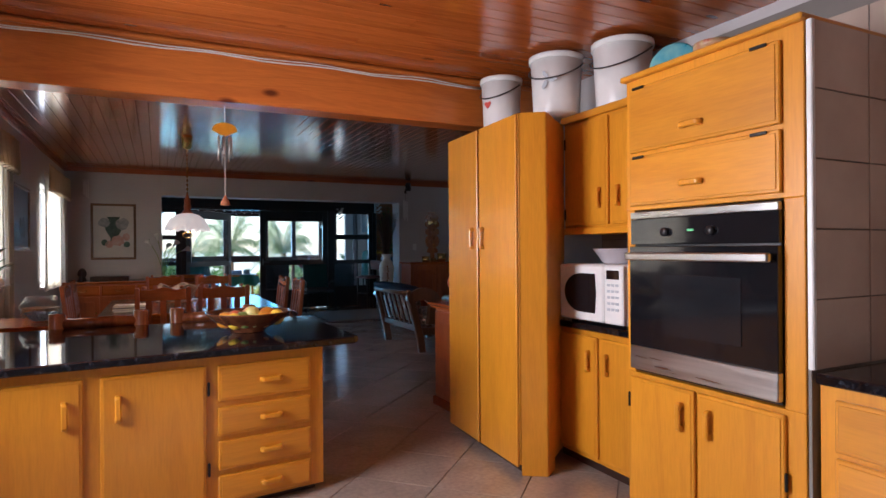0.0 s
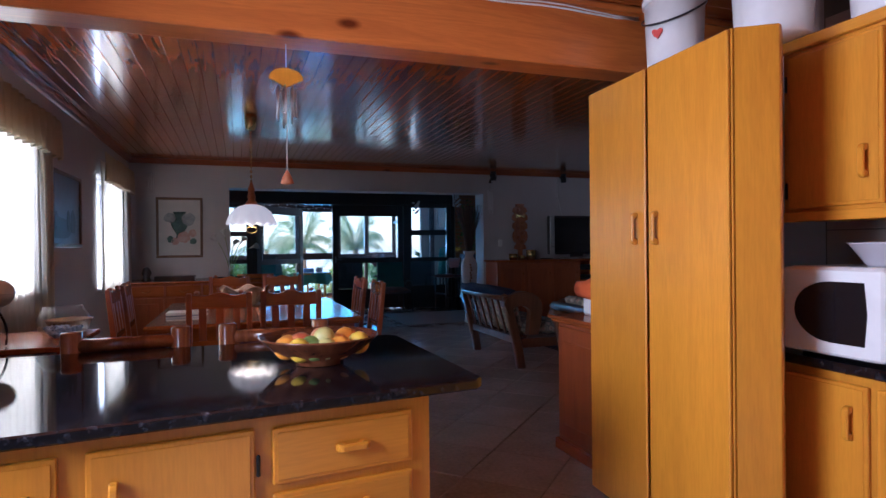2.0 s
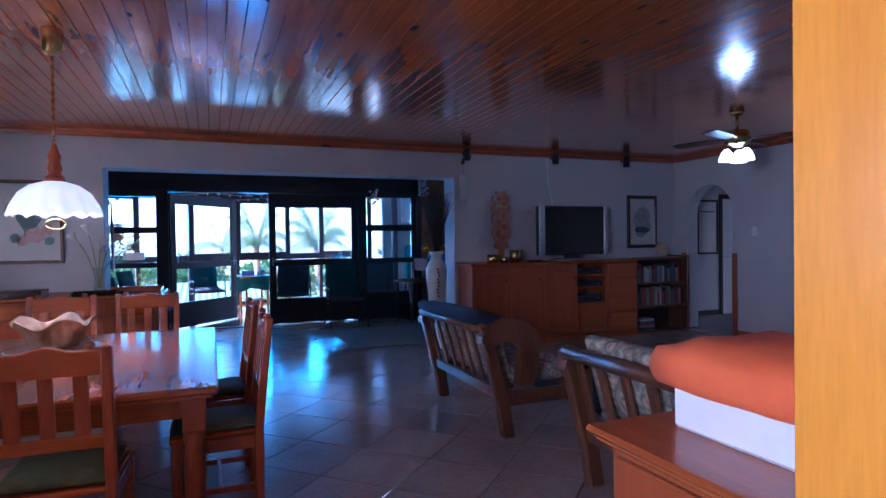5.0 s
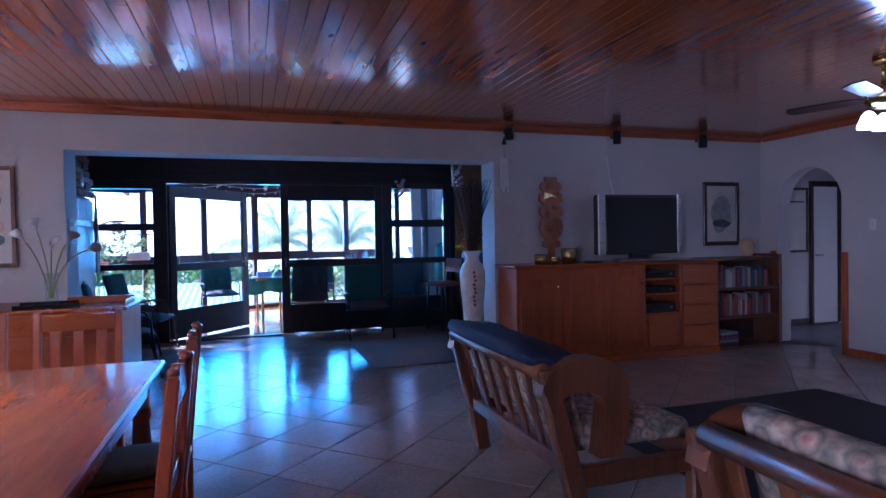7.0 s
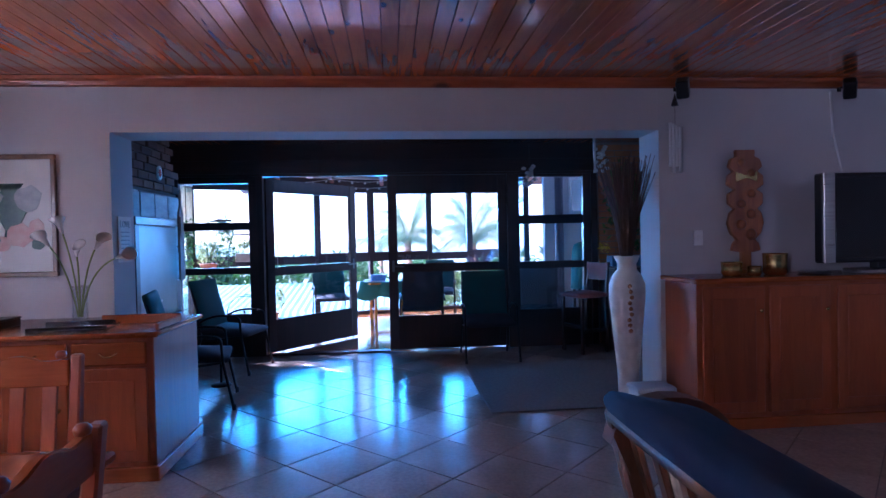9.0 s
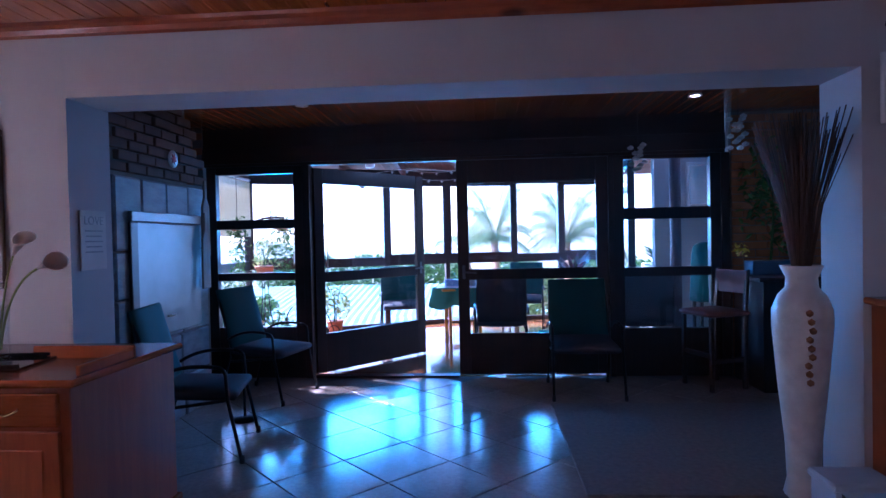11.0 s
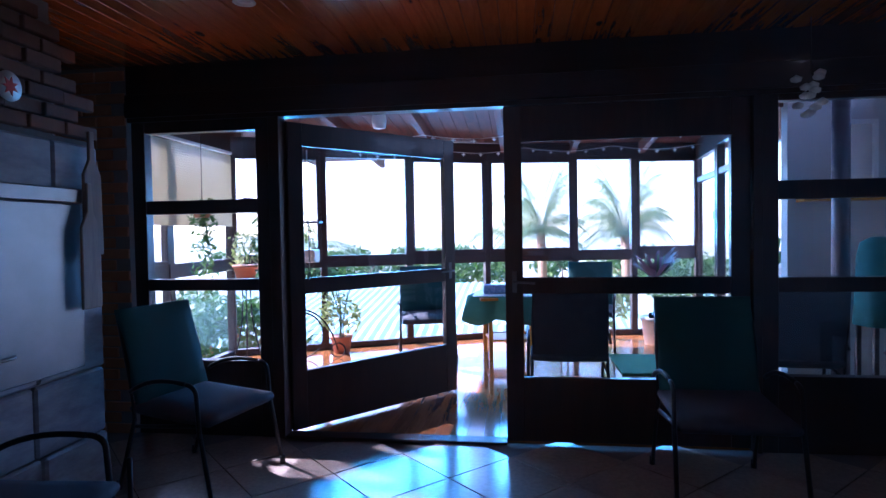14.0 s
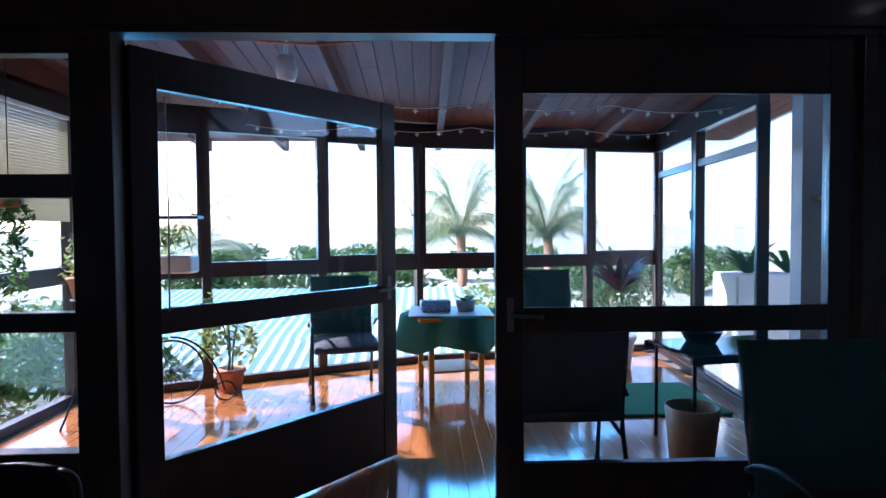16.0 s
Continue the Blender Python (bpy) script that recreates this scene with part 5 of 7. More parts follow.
def blades(n, length, width, material, seed, up=0.6, droop=0.5, base=0.02):
    """Arching strap leaves from one crown."""
    rng = random.Random(seed)
    verts, faces = [], []
    for i in range(n):
        a = rng.random() * 6.283
        ln = length * rng.uniform(0.6, 1.0)
        u = up * rng.uniform(0.6, 1.2)
        k0 = len(verts)
        for j in range(6):
            t = j / 5
            r, z = base + ln * t * (1 - 0.2 * t), ln * u * (1.6 * t - droop * 1.6 * t * t)
            w = width * (math.sin(math.pi * min(1, 0.12 + 0.88 * t)) if t < 1 else 0.04) * 0.5
            c, s = math.cos(a), math.sin(a)
            verts += [(r * c - w * s, r * s + w * c, z), (r * c + w * s, r * s - w * c, z)]
        for j in range(5):
            q = k0 + 2 * j
            faces.append((q, q + 1, q + 3, q + 2))
    me = bpy.data.meshes.new("blades")
    me.from_pydata(verts, [], faces)
    bm = bmesh.new()
    bm.from_mesh(me)
    bpy.data.meshes.remove(me)
    return smooth(bm)


def cloud(n, radii, size, seed, hang=0.0, flat=0.0):
    """Many small leaves in an uneven crown."""
    rng = random.Random(seed)
    verts, faces = [], []
    lobes = [(Vector((rng.uniform(-0.6, 0.6), rng.uniform(-0.6, 0.6), rng.uniform(-0.55, 0.6))), rng.uniform(0.3, 0.55)) for _ in range(12)]
    for i in range(n):
        c, r = lobes[i % 12]
        p = c + Vector((rng.gauss(0, 1), rng.gauss(0, 1), rng.gauss(0, 1))).normalized() * r * rng.uniform(0.5, 1.0)
        p = Vector((p.x * radii[0], p.y * radii[1], p.z * radii[2] - hang * rng.random() ** 2))
        q = Euler((rng.uniform(-1, 1), rng.uniform(-1, 1), rng.uniform(0, 6.3))).to_matrix()
        s = size * rng.uniform(0.6, 1.3)
        k = len(verts)
        verts += [tuple(p + q @ Vector(v)) for v in ((-s, 0, 0), (0, -s * 0.4, s * 0.1), (s, 0, 0), (0, s * 0.4, s * 0.1))]
        faces.append((k, k + 1, k + 2, k + 3))
    me = bpy.data.meshes.new("leaves")
    me.from_pydata(verts, [], faces)
    bm = bmesh.new()
    bm.from_mesh(me)
    bpy.data.meshes.remove(me)
    return bm


pl = thing("pot_plant", "long-leaved pot plant on the island worktop", "plant", (-0.98, 3.86, 0.839))
part("saucer", lathe([(0, 0), (0.15, 0), (0.17, 0.015), (0.15, 0.012), (0, 0.01)]), CERAM, pl)
part("pot", lathe([(0, 0.011), (0.07, 0.011), (0.09, 0.13), (0.08, 0.14), (0, 0.12)]), TERRA, pl)
part("leaves", moved(blades(30, 0.46, 0.05, LEAF, 3, 1.0, 0.55), Matrix.Translation((0, 0, 0.13))), LEAF, pl)
BASKET = wood("wicker", (0.34, 0.17, 0.07), (0.2, 0.09, 0.04), "x", 0.6, 0.1)
solid("wicker_basket", lathe([(0, 0), (0.09, 0), (0.12, 0.07), (0.125, 0.075), (0.115, 0.075), (0.085, 0.01), (0, 0.01)], wave=lambda a, z: (0.004 * math.sin(24 * a + z * 200), 0)), BASKET, "small wicker basket on the stand", "basket", (-0.77, 5.22, 0.832))

# ---- pine cabinet behind the pantry ----
pc = thing("pine_cabinet", "carved red pine cabinet behind the pantry", "cabinet", (2.13, 4.53, 0), -90)
part("body", span(0.02, 0.60, 0.02, 0.45, 0.05, 0.83, 0.004), PINE, pc)
part("plinth", span(0.0, 0.61, 0.0, 0.46, 0, 0.07, 0.006), PINE_X, pc)
part("top", joined(span(-0.03, 0.63, -0.035, 0.47, 0.845, 0.868, 0.008), span(-0.01, 0.62, -0.015, 0.46, 0.825, 0.845, 0.006)), PINE_X, pc)
part("door", joined(span(0.05, 0.57, 0.002, 0.02, 0.10, 0.80, 0.004), span(0.12, 0.50, -0.006, 0.002, 0.19, 0.71, 0.008)), PINE, pc)
crate = thing("plastic_tub", "white plastic tub covered with an orange cloth", "tub", (2.46, 4.22, 0.869))
part("tub", prism([(-0.17, -0.22), (0.17, -0.22), (0.17, 0.22), (-0.17, 0.22)], 0.0, 0.14, 0.012), WPLAS, crate)
part("cloth", pillow(0.42, 0.52, 0.17, (0, 0, 0.08)), ORANGE, crate, "orange cloth cover")

# ---- lounge ----


def sofa(label, length, at, turn, throw=True):
    """A wooden-framed sofa; its back stands along x = 0 and it faces +x."""
    s = thing("wooden_sofa", label, "sofa", at, turn, "wooden-framed sofas")
    for sy in (0.045, length - 0.045):
        part("back_post", profile_y([(0.10, 0.0), (0.20, 0.0), (0.17, 0.2), (0.10, 0.48), (0.02, 0.78), (-0.07, 0.78), (0.0, 0.48), (0.07, 0.2)], sy - 0.035, sy + 0.035, 0.012), SOFAW, s)
        part("front_leg", joined(box(0.09, 0.07, 0.42, (0.80, sy, 0), 0.012)), SOFAW, s)
        ring = [math.pi * (0.98 - k / 11) for k in range(12)]
        arm = [(-0.06, 0.70)] + [(0.16 + 0.23 * math.cos(a), 0.66 + 0.17 * math.sin(a)) for a in ring] + [(0.38, 0.50), (0.34, 0.36), (0.22, 0.36), (0.24, 0.50)]
        arm += [(0.13 + 0.12 * math.cos(a), 0.60 + 0.075 * math.sin(a)) for a in reversed(ring[2:])] + [(0.0, 0.56)]
        part("arm", profile_y(arm, sy - 0.045, sy + 0.045, 0.012), SOFAW, s)
        part("side_rail", span(0.12, 0.78, sy - 0.02, sy + 0.02, 0.22, 0.32, 0.006), SOFAW, s)
    part("top_rail", tube([(-0.03, 0.05, 0.765), (-0.03, length - 0.05, 0.765)], 0.04, 12), SOFAW, s)
    part("low_rail", span(0.07, 0.12, 0.08, length - 0.08, 0.27, 0.35, 0.008), SOFAW, s)
    part("front_rail", span(0.78, 0.83, 0.08, length - 0.08, 0.24, 0.34, 0.008), SOFAW, s)
    n = int(length / 0.17)
    for k in range(n):
        y = 0.13 + (length - 0.26) * k / (n - 1)
        part("slat", profile_y([(0.085, 0.34), (0.105, 0.34), (0.0, 0.75), (-0.025, 0.75)], y - 0.026, y + 0.026, 0.004), SOFAW, s)
    m = max(1, round((length - 0.2) / 0.6))
    for k in range(m):
        w = (length - 0.2) / m
        y = 0.1 + w * (k + 0.5)
        part("seat_cushion", pillow(0.66, w - 0.01, 0.17, (0.48, y, 0.32)), FLORAL, s, "floral tapestry seat cushion")
        part("back_cushion", pillow(w - 0.01, 0.42, 0.16, (0.13, y, 0.50 if throw else 0.57), pose(0, 0, 0, 0, 0, 90) @ pose(0, 0, 0, 75)), FLORAL, s, "floral tapestry back cushion")
    if throw:
        part("throw", moved(pillow(0.30, length - 0.12, 0.13, (0, 0, 0)), pose(0.05, length / 2, 0.735, 0, 12)), NAVY, s, "navy throw over the back")
    return s


sofa("wooden sofa with floral cushions and a navy throw", 1.30, (2.90, 6.78, 0), 0)
sofa("wooden sofa with rounded floral cushions", 1.35, (2.97, 4.62, 0), 0, False)
sofa("wooden armchair with floral cushions", 0.85, (6.9, 6.0, 0), 150, False)
solid("lounge_rug", span(3.95, 6.3, 4.7, 8.3, 0.001, 0.014, 0.004), DRUG, "dark woven rug between the sofas", "rug")
solid("bay_rug", span(2.85, 4.75, 10.60, 12.35, 0.001, 0.014, 0.004), RUG, "brown woven rug under the chairs", "rug")

# wall unit
wu = thing("wall_unit", "long red pine wall unit with doors and drawers", "cabinet", (0, 9.94, 0))
part("body", joined(span(4.22, 5.80, 0.02, 0.49, 0.06, 1.05, 0.003), span(5.80, 6.26, 0.45, 0.49, 0.06, 1.05, 0), span(5.80, 6.26, 0.02, 0.45, 0.06, 0.50, 0.002), span(6.26, 6.80, 0.02, 0.49, 0.06, 1.05, 0.003)), PINE, wu)
part("plinth", span(4.21, 6.81, 0.0, 0.49, 0, 0.08, 0.004), PINE_X, wu)
part("top", span(4.18, 6.83, -0.03, 0.495, 1.05, 1.085, 0.010), PINE_X, wu)
for x0, x1 in ((4.26, 4.72), (4.76, 5.22), (5.28, 5.76)):
    do = part("door", joined(span(x0, x1, 0.002, 0.02, 0.12, 1.02, 0.004), span(x0 + 0.07, x1 - 0.07, -0.006, 0.002, 0.20, 0.94, 0.008)), PINE, wu)
    part("knob", moved(lathe([(0, 0), (0.008, 0), (0.014, 0.02), (0, 0.026)], seg=12), pose(x1 - 0.035, 0.0, 0.85, 90)), BRASS, do)
for k in range(4):
    part("drawer", joined(span(6.30, 6.77, 0.002, 0.02, 0.12 + k * 0.232, 0.335 + k * 0.232, 0.005)), PINE_X, wu)
part("flap", span(5.83, 6.23, 0.002, 0.02, 0.12, 0.48, 0.005), PINE_X, wu)
part("shelf", span(5.80, 6.26, 0.03, 0.45, 0.70, 0.72, 0.002), PINE_X, wu)
part("shelf", span(5.80, 6.26, 0.03, 0.45, 0.87, 0.89, 0.002), PINE_X, wu)
for z, h in ((0.501, 0.10), (0.721, 0.07), (0.891, 0.08)):
    av = thing("media_player", "black media player on a shelf of the wall unit", "media player", (6.03, 10.15, z), 0, "media players in the wall unit")
    part("case", box(0.40, 0.30, h, (0, 0, 0), 0.004), BLACK, av)
    part("display", box(0.14, 0.004, 0.02, (-0.08, -0.152, h * 0.5)), BLACKG, av)
    part("knob", moved(lathe([(0, 0), (0.014, 0), (0.013, 0.012), (0, 0.013)], seg=14), pose(0.14, -0.15, h * 0.5, 90)), STEEL, av)
shelf = thing("bookshelf", "dark pine bookshelf filled with books", "bookshelf", (0, 10.0, 0))
for z in (0.0, 0.36, 0.70, 1.06):
    part("shelf_board", span(6.86, 7.78, 0, 0.40, z, z + 0.03, 0.003), SOFAW, shelf)
part("upright", span(6.84, 6.86, 0, 0.42, 0, 1.09, 0.003), SOFAW, shelf)
part("upright", span(7.78, 7.82, 0, 0.42, 0, 1.12, 0.006), SOFAW, shelf)
part("back_panel", span(6.86, 7.78, 0.40, 0.42, 0.03, 1.06, 0), DARKW, shelf)
BOOKS = [plain("book_cloth", c, 0.7) for c in ((0.05, 0.05, 0.06), (0.25, 0.22, 0.2), (0.3, 0.05, 0.04), (0.05, 0.08, 0.15), (0.4, 0.38, 0.33), (0.08, 0.12, 0.07))]
rb = random.Random(4)
for z in (0.391, 0.731):
    x = 6.90
    while x < 7.68:
        w, h = rb.uniform(0.02, 0.045), rb.uniform(0.18, 0.27)
        solid("book", box(w - 0.002, 0.2, h, (0, 0, 0), 0.002), rb.choice(BOOKS), "upright book on the shelf", "book", (x + w / 2, 10.17, z), 0, "books on the shelf")
        x += w
for k in range(5):
    solid("book", box(0.28, 0.2, 0.03, (0, 0, 0), 0.002), BOOKS[k % 6], "book lying in a pile on the low shelf", "book", (7.1, 10.2, 0.031 + 0.031 * k), 4 * k - 8, "books in a pile")
solid("round_clock", moved(lathe([(0, 0), (0.11, 0), (0.115, 0.01), (0.11, 0.04), (0, 0.045)]), pose(0, 0, 0.115, 84)), mottled("pale_wood", (0.5, 0.38, 0.22), (0.6, 0.46, 0.28), 8.0), "pale round wooden plate standing on the shelf", "plate", (7.52, 10.26, 1.091))

tv = thing("television", "flat silver-framed television on a stand", "television", (-0.09, 10.12, 0))
part("screen", span(5.46, 6.41, -0.052, -0.045, 1.20, 1.80, 0.002), BLACKG, tv)
part("casing", joined(span(5.36, 6.48, -0.045, 0.05, 1.165, 1.835, 0.012), span(5.45, 6.40, 0.05, 0.12, 1.2, 1.7, 0.02)), BLACK, tv)
part("side_bar", span(5.36, 5.45, -0.06, -0.045, 1.165, 1.835, 0.004), STEEL, tv)
part("side_bar", span(6.415, 6.48, -0.06, -0.045, 1.165, 1.835, 0.004), STEEL, tv)
part("foot", prism([(5.58, -0.12), (6.28, -0.12), (6.2, 0.14), (5.66, 0.14)], 1.0855, 1.115, 0.006), STEEL, tv)
part("neck", span(5.82, 6.04, -0.02, 0.06, 1.115, 1.17, 0.004), BLACK, tv)
solid("cable", tube([(5.62, FAR - 0.012, 2.52), (5.64, FAR - 0.012, 2.2), (5.72, FAR - 0.012, 1.85), (5.74, FAR - 0.012, 1.7)], 0.009, 6), WPLAS, "white cable down the wall to the television", "cable")
for sx in (4.33, 5.70, 6.93):
    sp = thing("loudspeaker", "small black loudspeaker tilted under the cornice", "loudspeaker", (sx, FAR - 0.07, 2.50), 0, "loudspeakers under the cornice")
    part("box", moved(box(0.09, 0.10, 0.14, (0, 0, -0.07), 0.008), pose(0, -0.05, 0.02, 35, 0, -35)), BLACK, sp)
    part("bracket", joined(tube([(0, 0.065, 0.05), (0, 0.0, 0.05)], 0.008), box(0.04, 0.008, 0.06, (0, 0.062, 0.02))), BLACK, sp)
# carved mask board
MASKW = wood("carved_mask_wood", (0.40, 0.14, 0.04), (0.20, 0.06, 0.02), "z", 0.4)
side_pts = [(0.05, -0.40), (0.12, -0.385), (0.105, -0.33), (0.075, -0.30), (0.125, -0.25), (0.148, -0.17), (0.13, -0.09), (0.095, -0.06), (0.142, -0.02), (0.142, 0.06), (0.09, 0.09), (0.15, 0.13), (0.145, 0.20), (0.10, 0.235), (0.14, 0.27), (0.12, 0.33), (0.075, 0.35), (0.08, 0.40)]
outline = side_pts + [(-x, z) for x, z in reversed(side_pts)]
md = solid("carved_board", moved(prism(outline, -0.02, 0.02, 0.006), Matrix(((1, 0, 0, 0), (0, 0, 1, 0), (0, 1, 0, 0), (0, 0, 0, 1)))), MASKW, "tall carved wooden ornament with brass inlay on the wall unit", "ornament", (4.85, 10.37, 1.65))
part("inlay", joined(moved(prism([(-0.09, 0.05), (0.0, 0.02), (0.09, 0.05), (0.09, -0.03), (0.0, 0.0), (-0.09, -0.03)], 0, 0.006, 0.001), Matrix(((1, 0, 0, 0), (0, 0, -1, -0.022), (0, 1, 0, 0.18), (0, 0, 0, 1))))), BRASS, md)
for k in range(8):
    if k != 5:
        part("carved_boss", moved(lathe([(0, 0), (0.045 - 0.003 * k, 0), (0.03, 0.015), (0, 0.02)], seg=14), Matrix.Translation((0.04 * (-1) ** k, -0.02, -0.26 + 0.08 * k)) @ pose(0, 0, 0, 90)), MASKW, md)
part("base", joined(span(-0.10, 0.10, -0.05, 0.05, -0.564, -0.53, 0.004), span(-0.04, 0.04, -0.02, 0.02, -0.53, -0.38, 0.004)), MASKW, md)
for x, y, r, h in ((4.62, 10.18, 0.075, 0.10), (4.95, 10.16, 0.085, 0.16), (4.76, 10.12, 0.05, 0.07)):
    solid("brass_pot", lathe([(0, 0), (r * 0.8, 0), (r, 0.02), (r * 0.96, h * 0.5), (r, h * 0.92), (r * 1.05, h), (r * 0.9, h), (r * 0.9, 0.03), (0, 0.02)]), BRASS, "small brass pot on the wall unit", "pot", (x, y, 1.086), 0, "brass pots")
solid("remote_dish", lathe([(0, 0), (0.10, 0), (0.11, 0.012), (0.10, 0.018), (0, 0.016)]), BLACK, "flat black dish on the wall unit", "dish", (5.22, 10.1, 1.086))
solid("light_switch", joined(box(0.075, 0.012, 0.12, (0, 0, -0.06), 0.004), box(0.03, 0.016, 0.05, (0, -0.002, -0.025), 0.003)), WPLAS, "white light switch on the wall", "switch", (4.50, FAR - 0.006, 1.37))
solid("light_switch", joined(box(0.012, 0.075, 0.12, (0, 0, -0.06), 0.004), box(0.016, 0.03, 0.05, (-0.002, 0, -0.025), 0.003)), WPLAS, "white light switch on the wall", "switch", (RIGHT - 0.006, 8.98, 1.45))
wc = thing("wall_chime", "pale bamboo chime hanging beside the opening", "wind chime", (4.30, FAR - 0.05, 0))
for k in range(4):
    part("tube", tube([(0.027 * k - 0.04, 0.0, 2.27 - 0.01 * k), (0.027 * k - 0.04, 0, 1.93 - 0.05 * (k % 2))], 0.0125, 8), WPLAS, wc)
part("hanger", joined(lathe([(0.0, 2.40), (0.032, 2.40), (0.0, 2.50)], seg=4), tube([(0, 0, 2.40), (0, 0, 2.25)], 0.002, 4)), DARKW, wc)

# ceiling fan with lamp
fan = thing("ceiling_fan", "dark-bladed ceiling fan with a lit glass lamp", "fan", (5.98, 7.5, 0))
part("rod", tube([(0, 0, 2.62), (0, 0, 2.42)], 0.015, 10), BRASS, fan)
part("canopy", lathe([(0, 2.56), (0.06, 2.57), (0.07, 2.62), (0, 2.62)]), BRASS, fan)
part("motor", lathe([(0, 2.26), (0.06, 2.26), (0.12, 2.30), (0.13, 2.36), (0.10, 2.42), (0, 2.43)]), BRASS, fan)
for k in range(4):
    part("blade", moved(prism([(0.12, -0.03), (0.25, -0.065), (0.62, -0.07), (0.65, 0.0), (0.62, 0.07), (0.25, 0.065), (0.12, 0.03)], -0.005, 0.005, 0.002), pose(0, 0, 2.34, 0, 0, 90 * k + 20) @ pose(0, 0, 0, 10)), DARKX, fan)
for k in range(3):
    a = 2 * math.pi * k / 3 + 0.6
    part("lamp_glass", lathe([(0.02, 2.24), (0.045, 2.21), (0.07, 2.15), (0.075, 2.12), (0.07, 2.12), (0.0, 2.20)], (0.10 * math.cos(a), 0.10 * math.sin(a), 0), 18), FANLAMP, fan, "lit frosted glass lamp")

# passage behind the arch
pd = thing("passage_door", "white door in a dark frame in the passage", "door", (9.62, 11.095, 0))
part("frame_post", span(-0.05, 0.0, -0.05, 0, 0, 2.14, 0.004), DARKW, pd)
part("frame_post", span(0.50, 0.55, -0.05, 0, 0, 2.14, 0.004), DARKW, pd)
part("frame_head", span(0.0, 0.50, -0.05, 0, 2.06, 2.14, 0.004), DARKX, pd)
part("leaf", span(0.004, 0.496, -0.03, -0.004, 0.01, 2.055, 0.003), WHITE, pd)
part("handle", tube(arc((0.06, -0.03, 1.03), (0.06, -0.08, 1.03), (0.16, -0.07, 1.03)), 0.009), STEEL, pd)
picture("framed_mirror", "tall dark-framed panel on the passage wall", 0.48, 0.96, pose(9.30, 11.097, 1.56), DARKW, MOUNT, [(span(-0.17, 0.17, -0.016, -0.0125, 0.26, 0.28, 0), DARKX)], 0.03, 0.035)
setting("baseboard_passage", span(8.16, 9.56, 11.085, 11.098, 0, 0.09, 0.002), DARKX)
for y in (9.28, 10.22):
    solid("wooden_post", span(RIGHT - 0.05, RIGHT - 0.005, y - 0.03, y + 0.03, 0, 1.15, 0.006), PINE, "short red pine post beside the arch", "post", (0, 0, 0), 0, "posts by the arch")

# tall floor vase with reeds
vase = thing("floor_vase", "tall crackled white floor vase with dry reeds", "vase", (3.99, 10.62, 0))
part("body", lathe([(r * 0.87, h) for r, h in ((0, 0), (0.10, 0), (0.11, 0.02), (0.09, 0.10), (0.10, 0.3), (0.135, 0.6), (0.165, 0.9), (0.165, 1.0), (0.13, 1.08), (0.09, 1.12), (0.085, 1.17), (0.12, 1.235), (0.11, 1.235), (0.07, 1.16), (0, 1.1))]), CERAM, vase)
part("bead_string", joined(*[lathe([(0, -0.02), (0.016, -0.01), (0.018, 0.006), (0, 0.02)], (-0.04 + 0.008 * (k % 3), -0.150 + 0.012 * max(0, k - 4) * 0.6, 1.0 - 0.045 * k), 8) for k in range(9)]), BASKET, vase, "string of wooden beads")
rr = random.Random(9)
reeds = []
for k in range(150):
    a, s = rr.random() * 6.28, rr.random() ** 0.6
    reeds.append(tube([(0.03 * math.cos(a), 0.03 * math.sin(a), 1.14), (0.10 * s * math.cos(a), 0.10 * s * math.sin(a), 1.55), (0.24 * s * math.cos(a), 0.24 * s * math.sin(a), 1.9 + 0.15 * rr.random())], 0.003, 3))
tagged(part("reeds", joined(*reeds), wood("dry_reed", (0.16, 0.085, 0.05), (0.07, 0.035, 0.022), "z", 0.8, 0), vase), "", "", "", "stuff")
solid("step_stool", joined(box(0.30, 0.22, 0.04, (0, 0, 0.24), 0.01), box(0.03, 0.2, 0.24, (-0.12, 0, 0), 0.005), box(0.03, 0.2, 0.24, (0.12, 0, 0), 0.005)), GREYB, "grey plastic step stool by the wall unit", "stool", (4.0, 10.22, 0))

# ---- bay: fireplace, chairs, bar ----
FX = -0.19
fire = thing("fireplace", "stone and brick fireplace with a steel front", "fireplace", (FX, 11.2, 0), 90)
part("core", joined(span(0.0, 1.31, 0.012, 0.95, 0, 1.93, 0), span(0.0, 1.04, 0.012, 0.95, 1.93, 2.595, 0)), MORTAR, fire)
rs = random.Random(2)
z = 0.0
for r, h in enumerate((0.33, 0.36, 0.35, 0.34, 0.55 - 0.02)):
    x = 0.0
    for w in ((0.42, 0.46, 0.44), (0.36, 0.48, 0.48), (0.44, 0.42, 0.46), (0.40, 0.46, 0.46), (0.32, 0.34, 0.34, 0.32))[r]:
        part("stone", box(w - 0.008, 0.045, h - 0.008, (x + w / 2, 0.0 + rs.uniform(-0.008, 0.006), z), 0.012), STONE, fire)
        x += w
    z += h
me = bpy.data.meshes.new("brick")
bm = box(0.216, 0.05, 0.066, (0, 0, 0), 0.005)
bm.to_mesh(me)
bm.free()
me.materials.append(BRICK)
for r in range(8):
    for k in range(7):
        if 0.158 + k * 0.226 + (0.11 if r % 2 else 0.0) > 1.36 - 0.034 * r:
            continue
        ob = new("brick", me)
        ob.parent = fire
        ob.matrix_basis = pose(0.05 + k * 0.226 + (0.11 if r % 2 else 0.0), 0.0 + rs.uniform(-0.02, 0.01), 1.935 + r * 0.078)
part("steel_front", span(0.225, 1.155, -0.035, -0.026, 0.72, 1.58, 0.004), DSTEEL, fire, "brushed steel fire screen")
